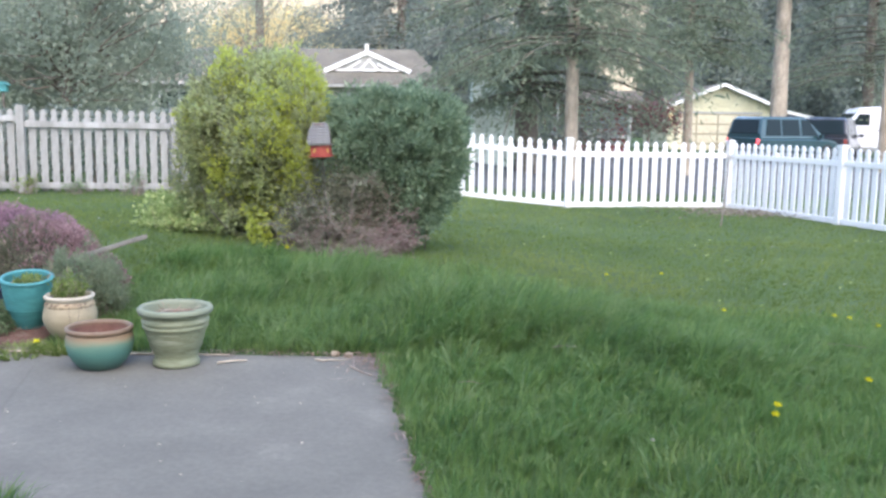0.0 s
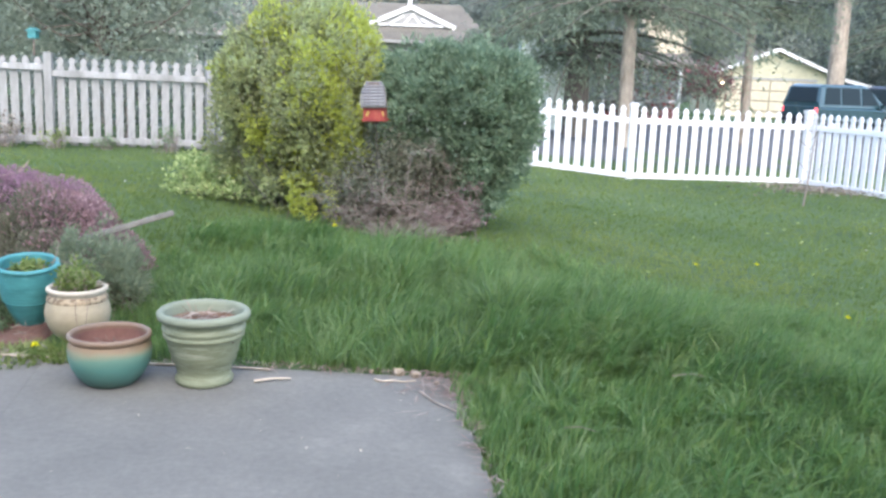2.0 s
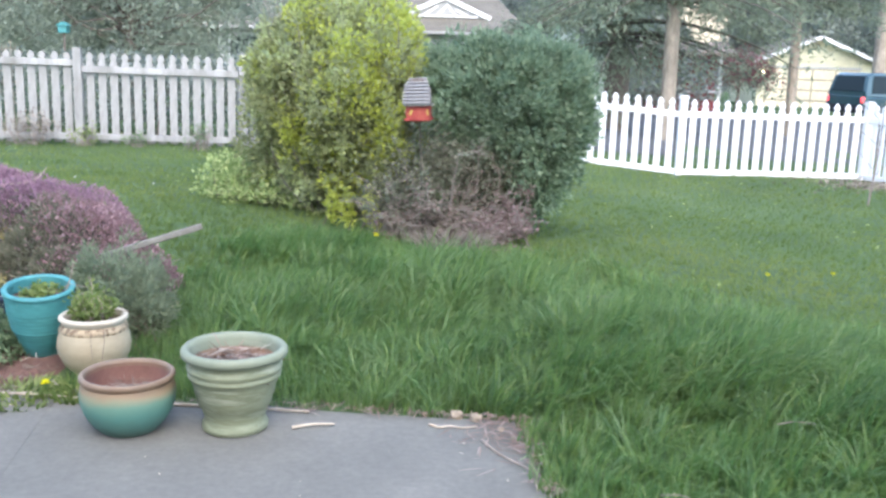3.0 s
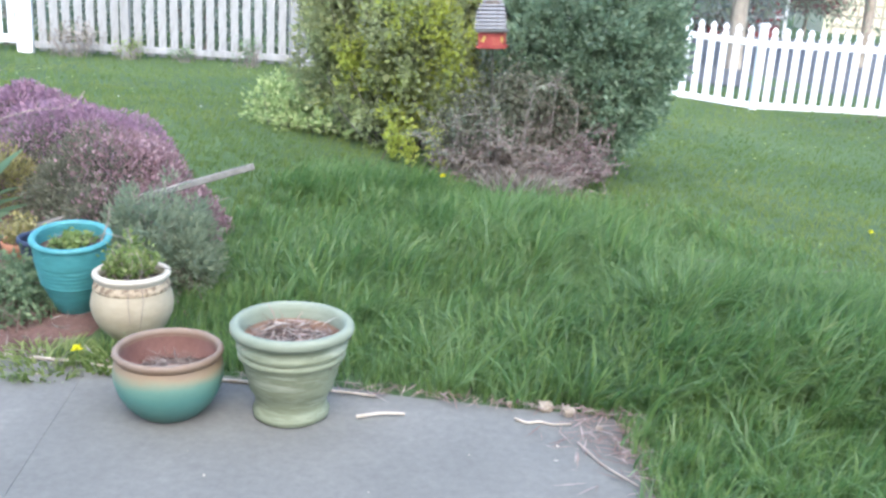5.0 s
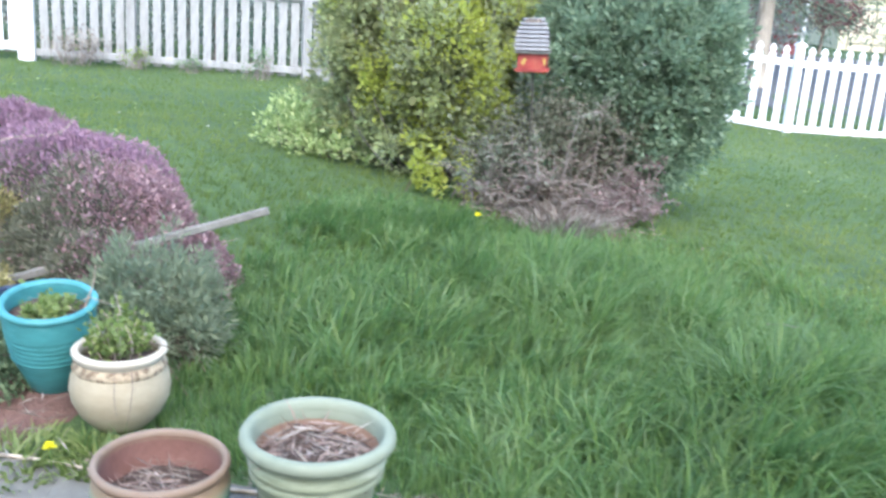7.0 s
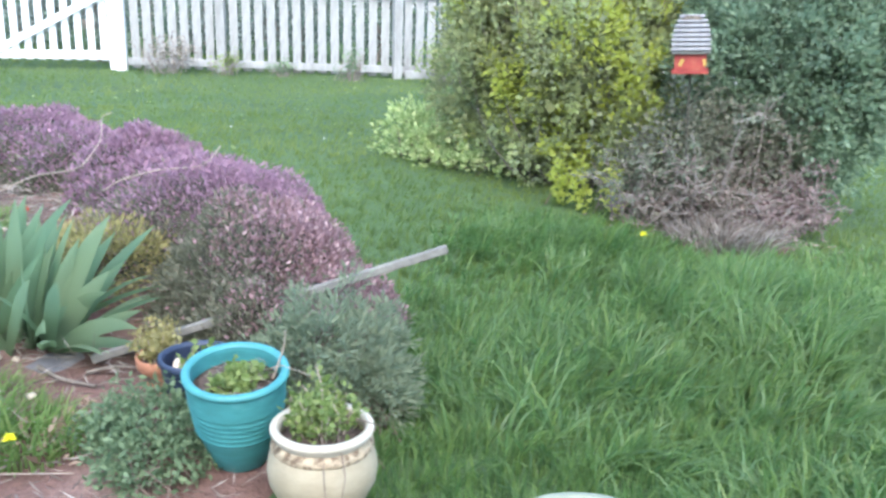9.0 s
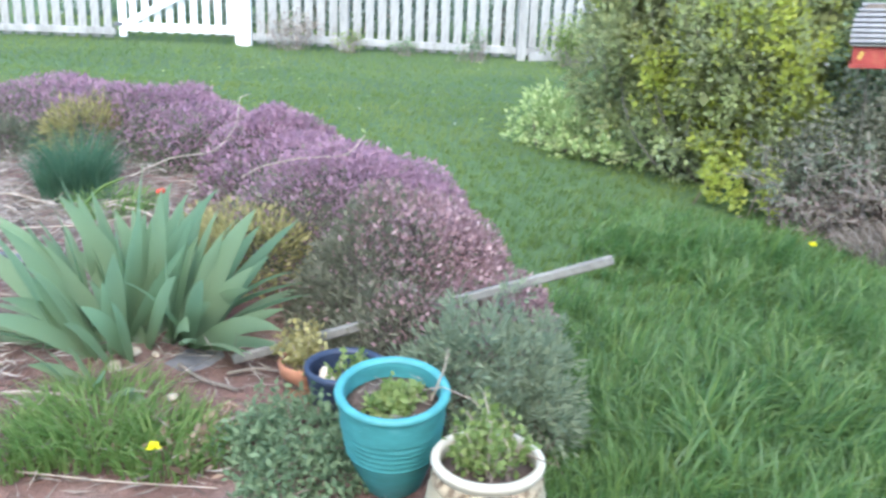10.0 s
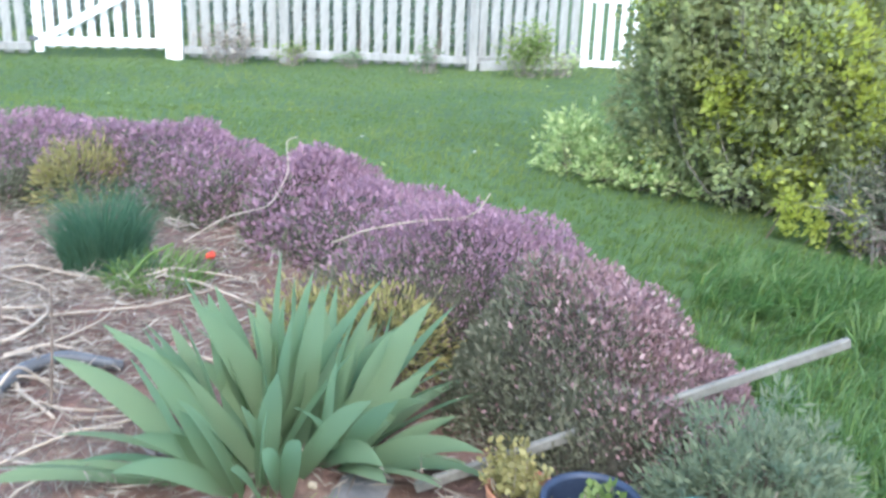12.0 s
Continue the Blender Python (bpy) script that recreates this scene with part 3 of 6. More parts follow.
# ---- fences ----
VX = [(-2.75, 14.75), (-0.42, 14.72), (1.85, 13.97), (4.33, 14.32), (5.15, 12.2), (6.0, 9.95)]


def picket_outline(w, h, head):
    """A flat board with a French gothic head."""
    r = w / 2
    z = h - head
    right = [(r, z), (r * 0.62, z + head * 0.12), (r * 0.62, z + head * 0.25), (r, z + head * 0.42), (r * 0.92, z + head * 0.62), (r * 0.45, z + head * 0.86)]
    return [(-r, 0.0), (r, 0.0)] + right + [(0.0, h)] + [(-x, zz) for x, zz in reversed(right)]


picket_mesh = from_bm("picket", prism(picket_outline(0.078, 0.97, 0.115), 0.022))
picket_mesh.materials.append(vinyl)
old_picket_mesh = from_bm("picket", prism(picket_outline(0.098, 1.19, 0.13), 0.02))
old_picket_mesh.materials.append(old_paint)


def post_mesh(w, h, cap, material):
    bm = box((w, w, h + 0.2), (0, 0, h / 2 - 0.1), 0.006)
    if cap:
        box((w + 0.034, w + 0.034, 0.022), (0, 0, h + 0.011), 0.005, bm)
        box((w + 0.012, w + 0.012, 0.02), (0, 0, h + 0.032), 0.008, bm)
    me = from_bm("post", bm)
    me.materials.append(material)
    return me


vinyl_post = post_mesh(0.09, 1.0, True, vinyl)
old_post = post_mesh(0.105, 1.27, False, old_paint)


def fence_panel(a, b, label, pick, post, mat, top_rail, low_rail, spacing, group, foot=0.05, wobble=0.0, rail_h=0.075, first=True, off=0.0):
    """Post at a, rails and pickets towards b; the ground sets the heights."""
    a, b = Vector((*a, 0)), Vector((*b, 0))
    za, zb = float(gz(a.x, a.y)), float(gz(b.x, b.y))
    a.z, b.z = za, zb
    d = b - a
    flat = Vector((d.x, d.y, 0))
    ang = math.degrees(math.atan2(d.y, d.x))
    f = thing("picket_fence", (a.x, a.y, a.z), label, "fence", group)
    L = flat.length
    dirn = flat.normalized()
    if first:
        p = new("post", post)
        p.parent = f
        p.matrix_local = pose(0, 0, 0, 0, 0, ang)
    for h in (top_rail, low_rail):
        s = Vector((dirn.x * 0.05, dirn.y * 0.05, h))
        e = Vector((d.x, d.y, d.z + h)) - dirn * 0.05
        part("rail", beam(s, e, 0.045, rail_h, 0.005), mat, f)
    n = max(2, round((L - 0.14) / spacing))
    side = Vector((dirn.y, -dirn.x, 0))
    for k in range(n):
        u = 0.07 + (L - 0.14) * (k + 0.5) / n
        c = dirn * u + side * off
        o = new("picket", pick)
        o.parent = f
        dz = d.z * u / L + foot + wobble * rng.normal() * 0.4
        o.matrix_local = pose(c.x, c.y, dz, 0, wobble * rng.normal() * 40, ang)
    return f


for k in range(len(VX) - 1):
    fence_panel(VX[k], VX[k + 1], "white vinyl picket fence panel with pointed pickets", picket_mesh, vinyl_post, vinyl, 0.80, 0.05, 0.146, "white fence panels", 0.03)

WX = [(-7.25, 13.35), (-6.1, 13.62), (-4.0, 13.98), (-2.75, 14.75)]
OLD = "old wooden picket fence panel with flaking white paint"
for k in range(3):
    fence_panel(WX[k], WX[k + 1], OLD, old_picket_mesh, old_post, old_paint, 0.995 + (0.08 if k == 0 else 0), 0.11, 0.152, "wooden fence panels", 0.03, 0.006, 0.09, k > 0, -0.034)
WL = [(-11.6, 11.9), (-10.2, 12.4), (-8.74, 12.88)]
for k in range(2):
    fence_panel(WL[k], WL[k + 1], OLD, old_picket_mesh, old_post, old_paint, 0.995, 0.11, 0.152, "wooden fence panels", 0.03, 0.006, 0.09, True, -0.034)

# boards nailed along the foot of the wooden fence
for a, b in (((-3.9, 13.98), (-2.9, 14.55)),):
    kick = part("kickboard", beam((a[0], a[1], float(gz(*a)) + 0.04), (b[0], b[1], float(gz(*b)) + 0.04), 0.02, 0.13, 0.004), old_paint)
    tagged(kick, "weathered grey-white board along the fence foot", "board")

# gate: white frame, pickets, one diagonal brace
GA, GB = Vector((-8.75, 12.88, 0)), Vector((-7.3, 13.33, 0))
g_dir = (GB - GA).normalized()
g_ang = math.degrees(math.atan2(g_dir.y, g_dir.x))
gate = thing("garden_gate", (GA.x, GA.y, float(gz(GA.x, GA.y))), "white picket garden gate with a diagonal brace, closed", "gate", turn=g_ang)
GL = (GB - GA).length
for name, a, b, w, h in (("stile", (0.05, 0, 0.05), (0.05, 0, 1.15), 0.05, 0.09), ("stile", (GL - 0.05, 0, 0.0), (GL - 0.05, 0, 1.15), 0.05, 0.11),
                         ("rail", (0.1, 0, 0.93), (GL - 0.1, 0, 0.93), 0.045, 0.09), ("rail", (0.1, 0, 0.17), (GL - 0.1, 0, 0.17), 0.045, 0.10),
                         ("brace", (0.1, -0.036, 0.2), (GL - 0.12, -0.036, 0.9), 0.022, 0.085)):
    part(name, beam(a, b, w, h, 0.005), vinyl, gate)
for k in range(9):
    o = new("picket", picket_mesh)
    o.parent = gate
    o.matrix_local = pose(0.17 + (GL - 0.34) * k / 8, 0.036, 0.1)
part("latch", box((0.10, 0.03, 0.05), (0.0, -0.03, 0.2), 0.004), rubber, gate, "black metal latch")
part("post", post_mesh(0.12, 1.25, True, vinyl), vinyl, gate).location = (GL + 0.03, 0.0, 0.0)

# wire-covered rose arch piece beside the gate post
lattice = thing("trellis", (-7.12, 13.5, float(gz(-7.12, 13.5))), "thin grey wire trellis beside the gate", "trellis", turn=15)
for k in range(5):
    part("wire", np_mesh("wire", *tube([(k * 0.055, 0, 0), (k * 0.055, 0, 1.3)], 0.004, 0.004, 5)), pale_twig, lattice)
for k in range(9):
    part("wire", np_mesh("wire", *tube([(0, 0, 0.1 + k * 0.14), (0.22, 0, 0.1 + k * 0.14)], 0.004, 0.004, 5)), pale_twig, lattice)


# ---- shrubs ----
def shrub(name, place, blobs, n, leaf, mat, label, stems=14, stem_mat=None, wide=0.5, shell=0.35, lump=0.12, out=0.22, category="shrub", part_name="foliage", stem_r=0.016):
    s = thing(name, place, label, category)
    p, d = blob_points(blobs, n, shell, lump)
    up = p[:, 2] > 0.01
    p, d = p[up], d[up]
    size = leaf * rng.uniform(0.6, 1.35, len(p))
    way = unit(len(p)) * (1 - out) + d * out + np.array([0, 0, 0.25])
    v, f = leaf_quads(p, way, size, wide)
    v[:, 2] = np.maximum(v[:, 2], 0.005)
    part(part_name, np_mesh(part_name, v, f), mat, s)
    if stems:
        b = np.array(blobs, float)
        tg = []
        for k in range(stems):
            c = b[rng.integers(len(b))]
            u = unit(1)[0]
            u[2] = abs(u[2])
            tg.append(c[:3] + u * c[3:6] * 0.92)
        v, f = join([branches((rng.normal() * 0.07 + t[0] * 0.25, rng.normal() * 0.07 + t[1] * 0.25, -0.03), [t], stem_r, stem_r * 0.3) for t in tg])
        part("branchwork", np_mesh("branchwork", v, f, True), stem_mat or twig, s)
    return s


def tufted_shrub(name, place, blobs, n, per, radius, leaf, mat, label, stems, stem_mat, wide, shell, lump, thin=None, stem_r=0.007, category="shrub", old=None):
    """A shrub of leaf tufts with dark gaps between them, on stems that show through; thin(p) gives each tuft's chance
    to grow, old picks the duller tufts and their material.
    """
    s = thing(name, place, label, category)
    p, d = blob_points(blobs, n, shell, lump)
    ok_ = p[:, 2] > 0.05
    if thin is not None:
        ok_ &= rng.random(len(p)) < thin(p)
    p, d = p[ok_], d[ok_]
    dull = old[0](p) if old else np.zeros(len(p), bool)
    for name_, mask, m_ in (("foliage", ~dull, mat), ("dull_leaves", dull, old and old[1])):
        if mask.any():
            q, e = clumps(p[mask], d[mask], per, radius)
            q, e = q[q[:, 2] > 0.015], e[q[:, 2] > 0.015]
            part(name_, np_mesh(name_, *leaf_quads(q, e, leaf * rng.uniform(0.6, 1.35, len(q)), wide)), m_, s, "" if m_ is mat else "dull grey-green leaves towards one side")
    b = np.array(blobs, float)
    tg = []
    for k in range(stems):
        c = b[rng.integers(len(b))]
        u = unit(1)[0]
        u[2] = abs(u[2])
        tg.append(c[:3] + u * c[3:6] * rng.uniform(0.8, 1.0))
    v, f = join([branches((rng.normal() * 0.07 + t[0] * 0.3, rng.normal() * 0.07 + t[1] * 0.3, -0.03), [t], stem_r, stem_r * 0.3) for t in tg])
    part("branchwork", np_mesh("branchwork", v, f, True), stem_mat, s)
    return s


z0 = float(gz(-1.65, 8.35))
GOLD_FORM = [(0.0, 0, 0.92, 0.60, 0.60, 0.64), (-0.33, 0.05, 0.6, 0.38, 0.46, 0.48), (0.24, -0.05, 0.62, 0.44, 0.5, 0.55), (-0.06, 0.0, 0.33, 0.48, 0.48, 0.34), (0.16, 0.1, 1.22, 0.36, 0.42, 0.34), (-0.24, 0.0, 1.14, 0.32, 0.36, 0.32), (-0.44, -0.1, 0.95, 0.16, 0.2, 0.25), (0.42, -0.2, 0.95, 0.19, 0.24, 0.3), (0.1, -0.4, 0.75, 0.3, 0.22, 0.35)]
gold = tufted_shrub("golden_shrub", (-1.62, 8.3, z0), GOLD_FORM, 2500, 34, 0.08, 0.037, GOLD, "tall rounded shrub with yellow-green golden leaves", 110, barberry_twig, 0.6, 0.42, 0.16,
                    lambda p: 0.8 + 0.22 * np.sin(p[:, 0] * 6.1) * np.sin(p[:, 2] * 5.3 + 0.7), 0.006, "shrub", (lambda p: p[:, 0] + 0.25 * np.sin(p[:, 2] * 7) + 0.18 * rng.normal(size=len(p)) < -0.26, DULLGOLD))
p, d = blob_points(GOLD_FORM, 2200, 0.10, 0.17)
keep = 0.8 * np.sin(p[:, 0] * 8.3 + 0.4) * np.sin(p[:, 2] * 6.7 + 1.0) + 1.0 * p[:, 0] + 0.35 * rng.normal(size=len(p)) > 0.14
keep &= p[:, 2] > 0.1
p, d = clumps(p[keep], d[keep], 24, 0.07)
part("young_leaves", np_mesh("young_leaves", *leaf_quads(p, d, 0.038 * rng.uniform(0.6, 1.35, len(p)), 0.62)), BRIGHT, gold, "bright yellow-green young leaves")
# a smaller, duller layer of leaves within the crown
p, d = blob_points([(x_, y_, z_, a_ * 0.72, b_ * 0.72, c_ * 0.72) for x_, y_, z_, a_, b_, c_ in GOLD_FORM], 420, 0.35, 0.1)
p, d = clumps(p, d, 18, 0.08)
part("inner_leaves", np_mesh("inner_leaves", *leaf_quads(p, d, 0.06 * rng.uniform(0.7, 1.3, len(p)), 0.7)), DULLGOLD, gold, "dull leaves inside the crown")
# thin upright shoots standing out of the crown
wood, young, older = [], [], []
for k in range(190):
    c = GOLD_FORM[(0, 4, 5, 7)[k % 4]] if k < 46 else GOLD_FORM[k % 9]
    w_ = unit(1)[0]
    w_[2] = abs(w_[2]) if k < 46 else w_[2] * 0.6
    w_[1] = w_[1] if k < 46 else -abs(w_[1])
    foot = np.array(c[:3]) + w_ * np.array(c[3:6]) * 0.95
    tip = foot + w_ * 0.06 + np.array([0, 0, rng.uniform(0.10, 0.21)])
    if foot[2] < 0.12:
        continue
    wood.append(tube(np.stack([foot, (foot + tip) / 2 + unit(1)[0] * 0.012, tip]), 0.003, 0.0015, 4))
    u = rng.random((24, 1))
    (young if foot[0] + 0.25 * rng.normal() > 0.12 else older).append(np.concatenate([foot + (tip - foot) * u + rng.normal(size=(24, 3)) * 0.017, unit(24) + (tip - foot) / np.linalg.norm(tip - foot)], 1))
tagged(part("shoot_wood", np_mesh("shoot_wood", *join(wood)), barberry_twig, gold), "thin upright brown shoots", kind="stuff")
for rows_, mat in ((young, BRIGHT), (older, GOLD)):
    s_ = np.concatenate(rows_)
    part("shoot_leaves", np_mesh("shoot_leaves", *leaf_quads(s_[:, :3], s_[:, 3:], 0.034 * rng.uniform(0.6, 1.3, len(s_)), 0.55)), mat, gold)
z1 = float(gz(-0.3, 8.1))
tufted_shrub("evergreen_shrub", (-0.36, 8.08, z1), [(0.0, 0, 0.82, 0.52, 0.56, 0.52), (0.05, -0.05, 0.54, 0.39, 0.46, 0.42), (-0.28, -0.02, 0.78, 0.4, 0.46, 0.46), (0.16, 0.0, 0.98, 0.38, 0.42, 0.37), (-0.25, 0.1, 1.02, 0.4, 0.42, 0.34), (-0.04, 0.0, 0.25, 0.22, 0.34, 0.25), (0.32, -0.15, 0.78, 0.2, 0.25, 0.3)], 3100, 26, 0.066, 0.041, DARKLEAF,
             "dense rounded dark green evergreen shrub", 30, twig, 0.46, 0.42, 0.12)
z2 = float(gz(-0.75, 7.55))
BARB = [(-0.20, -0.02, 0.40, 0.24, 0.24, 0.2), (0.04, 0.1, 0.56, 0.22, 0.22, 0.2), (0.22, 0.02, 0.36, 0.26, 0.24, 0.24), (0.45, -0.02, 0.2, 0.26, 0.24, 0.2), (-0.42, 0.0, 0.24, 0.24, 0.22, 0.22), (0.05, -0.14, 0.2, 0.28, 0.2, 0.2), (0.32, -0.12, 0.12, 0.24, 0.2, 0.14), (-0.24, -0.2, 0.28, 0.2, 0.1, 0.22), (-0.05, -0.2, 0.3, 0.22, 0.12, 0.26)]
barb = thing("barberry_shrub", (-0.84, 7.56, z2), "low twiggy shrub with sparse purple-brown leaves", "shrub")
wood, ends = [], []
BARB = BARB + [(0.26, 0.05, 0.52, 0.2, 0.18, 0.22), (0.55, 0.0, 0.26, 0.18, 0.16, 0.2), (0.46, -0.06, 0.14, 0.2, 0.16, 0.13), (-0.1, -0.22, 0.16, 0.4, 0.14, 0.16)]
for k in range(130):
    c_ = BARB[rng.integers(len(BARB))]
    goal = np.array(c_[:3]) + unit(1)[0] * np.array(c_[3:6]) * rng.uniform(0.4, 1.05)
    goal[2] = max(goal[2], 0.06)
    foot = np.array([goal[0] * 0.6 + rng.normal() * 0.14, goal[1] * 0.4 + rng.normal() * 0.05, -0.03])
    u = np.linspace(0, 1, 7)[:, None]
    sway = rng.normal(size=3) * 0.12 * np.linalg.norm(goal - foot) + [0, 0, 0.06]
    stem = foot + (goal - foot) * u + sway * np.sin(u * np.pi)
    wood.append(tube(stem, 0.005, 0.002, 5))
    for q_ in range(9):
        s_ = stem[rng.integers(1, 7)]
        w_ = unit(1)[0] * [1, 0.9, 0.6] + [0, 0, 0.05]
        tip = s_ + w_ * rng.uniform(0.05, 0.17)
        if tip[2] > 0.01:
            wood.append(tube(np.stack([s_, (s_ + tip) / 2 + unit(1)[0] * 0.012, tip]), 0.0034, 0.0014, 4))
            ends.append(np.stack([s_, tip]))
part("branchwork", np_mesh("branchwork", *join([w_ for w_ in wood])), barberry_twig, barb)
ends = np.array(ends)
pk = rng.integers(len(ends), size=12000)
u = rng.random((12000, 1)) ** 0.7
p = ends[pk, 0] * (1 - u) + ends[pk, 1] * u + rng.normal(size=(12000, 3)) * 0.013
p = p[p[:, 2] > 0.02]
# greenish leaves high on one side, rosy young ones low on the other
drift = rng.normal(size=len(p)) * 0.07
rosy = p[:, 0] - 0.9 * p[:, 2] + drift > 0.14
green = ~rosy & (p[:, 2] - 0.55 * p[:, 0] + drift > 0.36)
for mask, share, mat, lab in ((rosy, 0.95, ROSY, "rosy young leaves"), (green, 0.9, GREYLEAF, "grey-green leaves"), (~rosy & ~green, 0.62, PURPLE, "")):
    q_ = p[mask & (rng.random(len(p)) < share)]
    part("foliage", np_mesh("foliage", *leaf_quads(q_, unit(len(q_)) + [0, 0, 0.2], rng.uniform(0.014, 0.03, len(q_)), 0.6)), mat, barb, lab)
# added dark leaves; their colour stands in for deep shade behind the barberry
shrub("shade_filler_leaves", (-0.78, 7.54, z2), [(-0.1, 0.0, 0.45, 0.28, 0.16, 0.3), (0.25, 0.1, 0.4, 0.26, 0.16, 0.25), (-0.35, 0.05, 0.3, 0.2, 0.2, 0.2)], 7000, 0.026, HEATH, "dull brownish green leaves standing in for deep shade inside the barberry", 9, twig, 0.5, 0.8, 0.2, category="plant", stem_r=0.004)
z3 = float(gz(-2.5, 8.6))
tufted_shrub("variegated_shrub", (-2.50, 8.5, z3), [(-0.02, 0.06, 0.13, 0.22, 0.26, 0.18), (0.14, -0.21, 0.10, 0.17, 0.17, 0.12), (0.40, -0.42, 0.06, 0.22, 0.14, 0.08)], 250, 15, 0.06, 0.036, PALE, "low loose pale green variegated shrub at the lawn edge", 26, twig, 0.6, 0.7, 0.2, None, 0.004)
for x, y, r in ((-1.55, 7.58, 0.045), (-1.44, 7.52, 0.04), (-1.27, 7.50, 0.05)):
    shrub("golden_sprig", (x, y, float(gz(x, y))), [(0, 0, 0.16, r, r, 0.13), (r * 0.7, 0, 0.10, r * 0.8, r * 0.8, 0.09)], 190, 0.032, BRIGHT, "small sprig of bright golden leaves", 1, twig, 0.6, 0.6, 0.2, stem_r=0.005)
dirt = np.stack([0.33 * np.cos(np.linspace(0, 2 * np.pi, 24, endpoint=False)), 0.15 * np.sin(np.linspace(0, 2 * np.pi, 24, endpoint=False))], -1)
dv = [(-0.68, 7.28, float(gz(-0.68, 7.28)) + 0.04)] + [(-0.68 + x * (1 + 0.15 * math.sin(k * 2.1)), 7.28 + y * (1 + 0.2 * math.sin(k * 1.3)), float(gz(-0.68 + x, 7.28 + y)) - 0.005) for k, (x, y) in enumerate(dirt)]
tagged(part("dirt_mound", np_mesh("dirt_mound", dv, [(0, 1 + k, 1 + (k + 1) % 24) for k in range(24)], True), mulch), "bare patch of brown dirt under the barberry shrub", "soil", kind="structure")

# ---- bird house among the shrubs ----
FX, FY, FZ = -0.955, 7.36, 0.833
bird = thing("bird_house", (FX, FY, 0), "bird house with grey slatted roof and red painted base", "bird house", turn=-4)
part("post", np_mesh("post", *tube([(0, 0.03, float(gz(FX, FY)) - 0.1), (0, 0.03, FZ)], 0.005, 0.005, 8), True), heath_core, bird)
part("floor", box((0.165, 0.15, 0.016), (0, 0, FZ + 0.008), 0.003), red_paint, bird)
part("wall", box((0.145, 0.12, 0.075), (0, 0, FZ + 0.053), 0.003), red_paint, bird, "red painted box with a worn yellow edge")
for u, w_, a in ((-0.04, 0.018, 25), (0.064, 0.012, -8)):
    o = part("painted_mark", box((w_, 0.004, 0.035), (0, 0, 0), 0.001), yellow_paint, bird, "worn yellow painted mark")
    o.matrix_local = pose(u, -0.062, FZ + 0.052, 0, a, 0)
part("eave", box((0.175, 0.16, 0.01), (0, 0, FZ + 0.096), 0.003), grey_wood, bird)
for k in range(8):
    t = k / 7
    w_ = 0.178 * math.sqrt(max(0.05, 1 - (0.80 * t) ** 2.4))
    o = part("slat", box((w_, 0.012, 0.017), (0, 0, 0), 0.002), roof_slat, bird)
    o.matrix_local = pose(0, -0.078 + 0.06 * t ** 1.8, FZ + 0.114 + 0.0205 * k, -24 - 22 * t, 0, 0)
part("roof_core", prism([(-0.074, 0.1), (0.074, 0.1), (0.07, 0.18), (0.056, 0.235), (0.03, 0.262), (-0.03, 0.262), (-0.056, 0.235), (-0.07, 0.18)], 0.1), bark, bird).location = (0, 0.015, FZ)

# the post leans a little
bird.matrix_world = Matrix.Translation((FX, FY, FZ)) @ Matrix.Rotation(radians(-3), 4, "Y") @ Matrix.Rotation(radians(-4), 4, "Z") @ Matrix.Translation((0, 0, -FZ))

# ---- pots ----
def pot(name, place, label, profile, mat, inside_mat, soil_z, soil_r, wob=0.0):
    t = thing(name, place, label, "flower pot")
    part("body", lathe(profile["out"], 48, wob, 1), mat, t)
    part("rim", lathe(profile["rim"], 48, wob, 1), profile.get("rim_mat", mat), t)
    part("inside", lathe(profile["in"], 48, wob, 1), inside_mat, t)
    part("soil", lathe([(soil_r, soil_z - 0.03), (soil_r, soil_z), (soil_r * 0.6, soil_z + 0.012), (0.002, soil_z + 0.02)], 28, 0.02, 2), potting_soil, t)
    return t


def pot_litter(t, z, r, n, mat=litter, tall=0.02):
    a, u = rng.uniform(0, 2 * np.pi, n), np.sqrt(rng.random(n)) * r * 0.9
    c = np.stack([u * np.cos(a), u * np.sin(a), np.full(n, z) + rng.random(n) * tall], -1)
    d = unit(n) * np.array([1, 1, 0.16])
    v, f = leaf_quads(c - d * 0.02, d, rng.uniform(0.025, 0.09, n), 0.06)
    part("dry_stalk_litter", np_mesh("dry_stalk_litter", v, f), mat, t, "pale dry stalks")


g = pot("green_pot", (-1.235, 4.282, 0), "large celadon green glazed pot with ribbed collar, filled with dead stalks",
        {"out": [(0.001, 0.0), (0.098, 0.0), (0.106, 0.006), (0.108, 0.02), (0.100, 0.032), (0.098, 0.04), (0.108, 0.075), (0.118, 0.085), (0.122, 0.11), (0.128, 0.12), (0.132, 0.145), (0.138, 0.158), (0.141, 0.170), (0.149, 0.175), (0.150, 0.186), (0.144, 0.191), (0.152, 0.196), (0.154, 0.209), (0.147, 0.214), (0.151, 0.228), (0.155, 0.238)],
         "rim": [(0.155, 0.236), (0.166, 0.238), (0.171, 0.246), (0.171, 0.258), (0.164, 0.266), (0.152, 0.267), (0.144, 0.260), (0.142, 0.245), (0.1395, 0.226)],
         "rim_mat": rim_glaze, "in": [(0.1405, 0.23), (0.136, 0.2), (0.125, 0.14)]}, green_glaze, clay_inside, 0.195, 0.137, 0.006)
pot_litter(g, 0.208, 0.135, 330, BROWNSTRAW)
pot_litter(g, 0.216, 0.125, 130)
part("inner_glaze", lathe([(0.1405, 0.242), (0.1385, 0.235), (0.1375, 0.224)], 48, 0.006, 1), rim_glaze, g)
g.scale = (1.0, 1.0, 1.05)
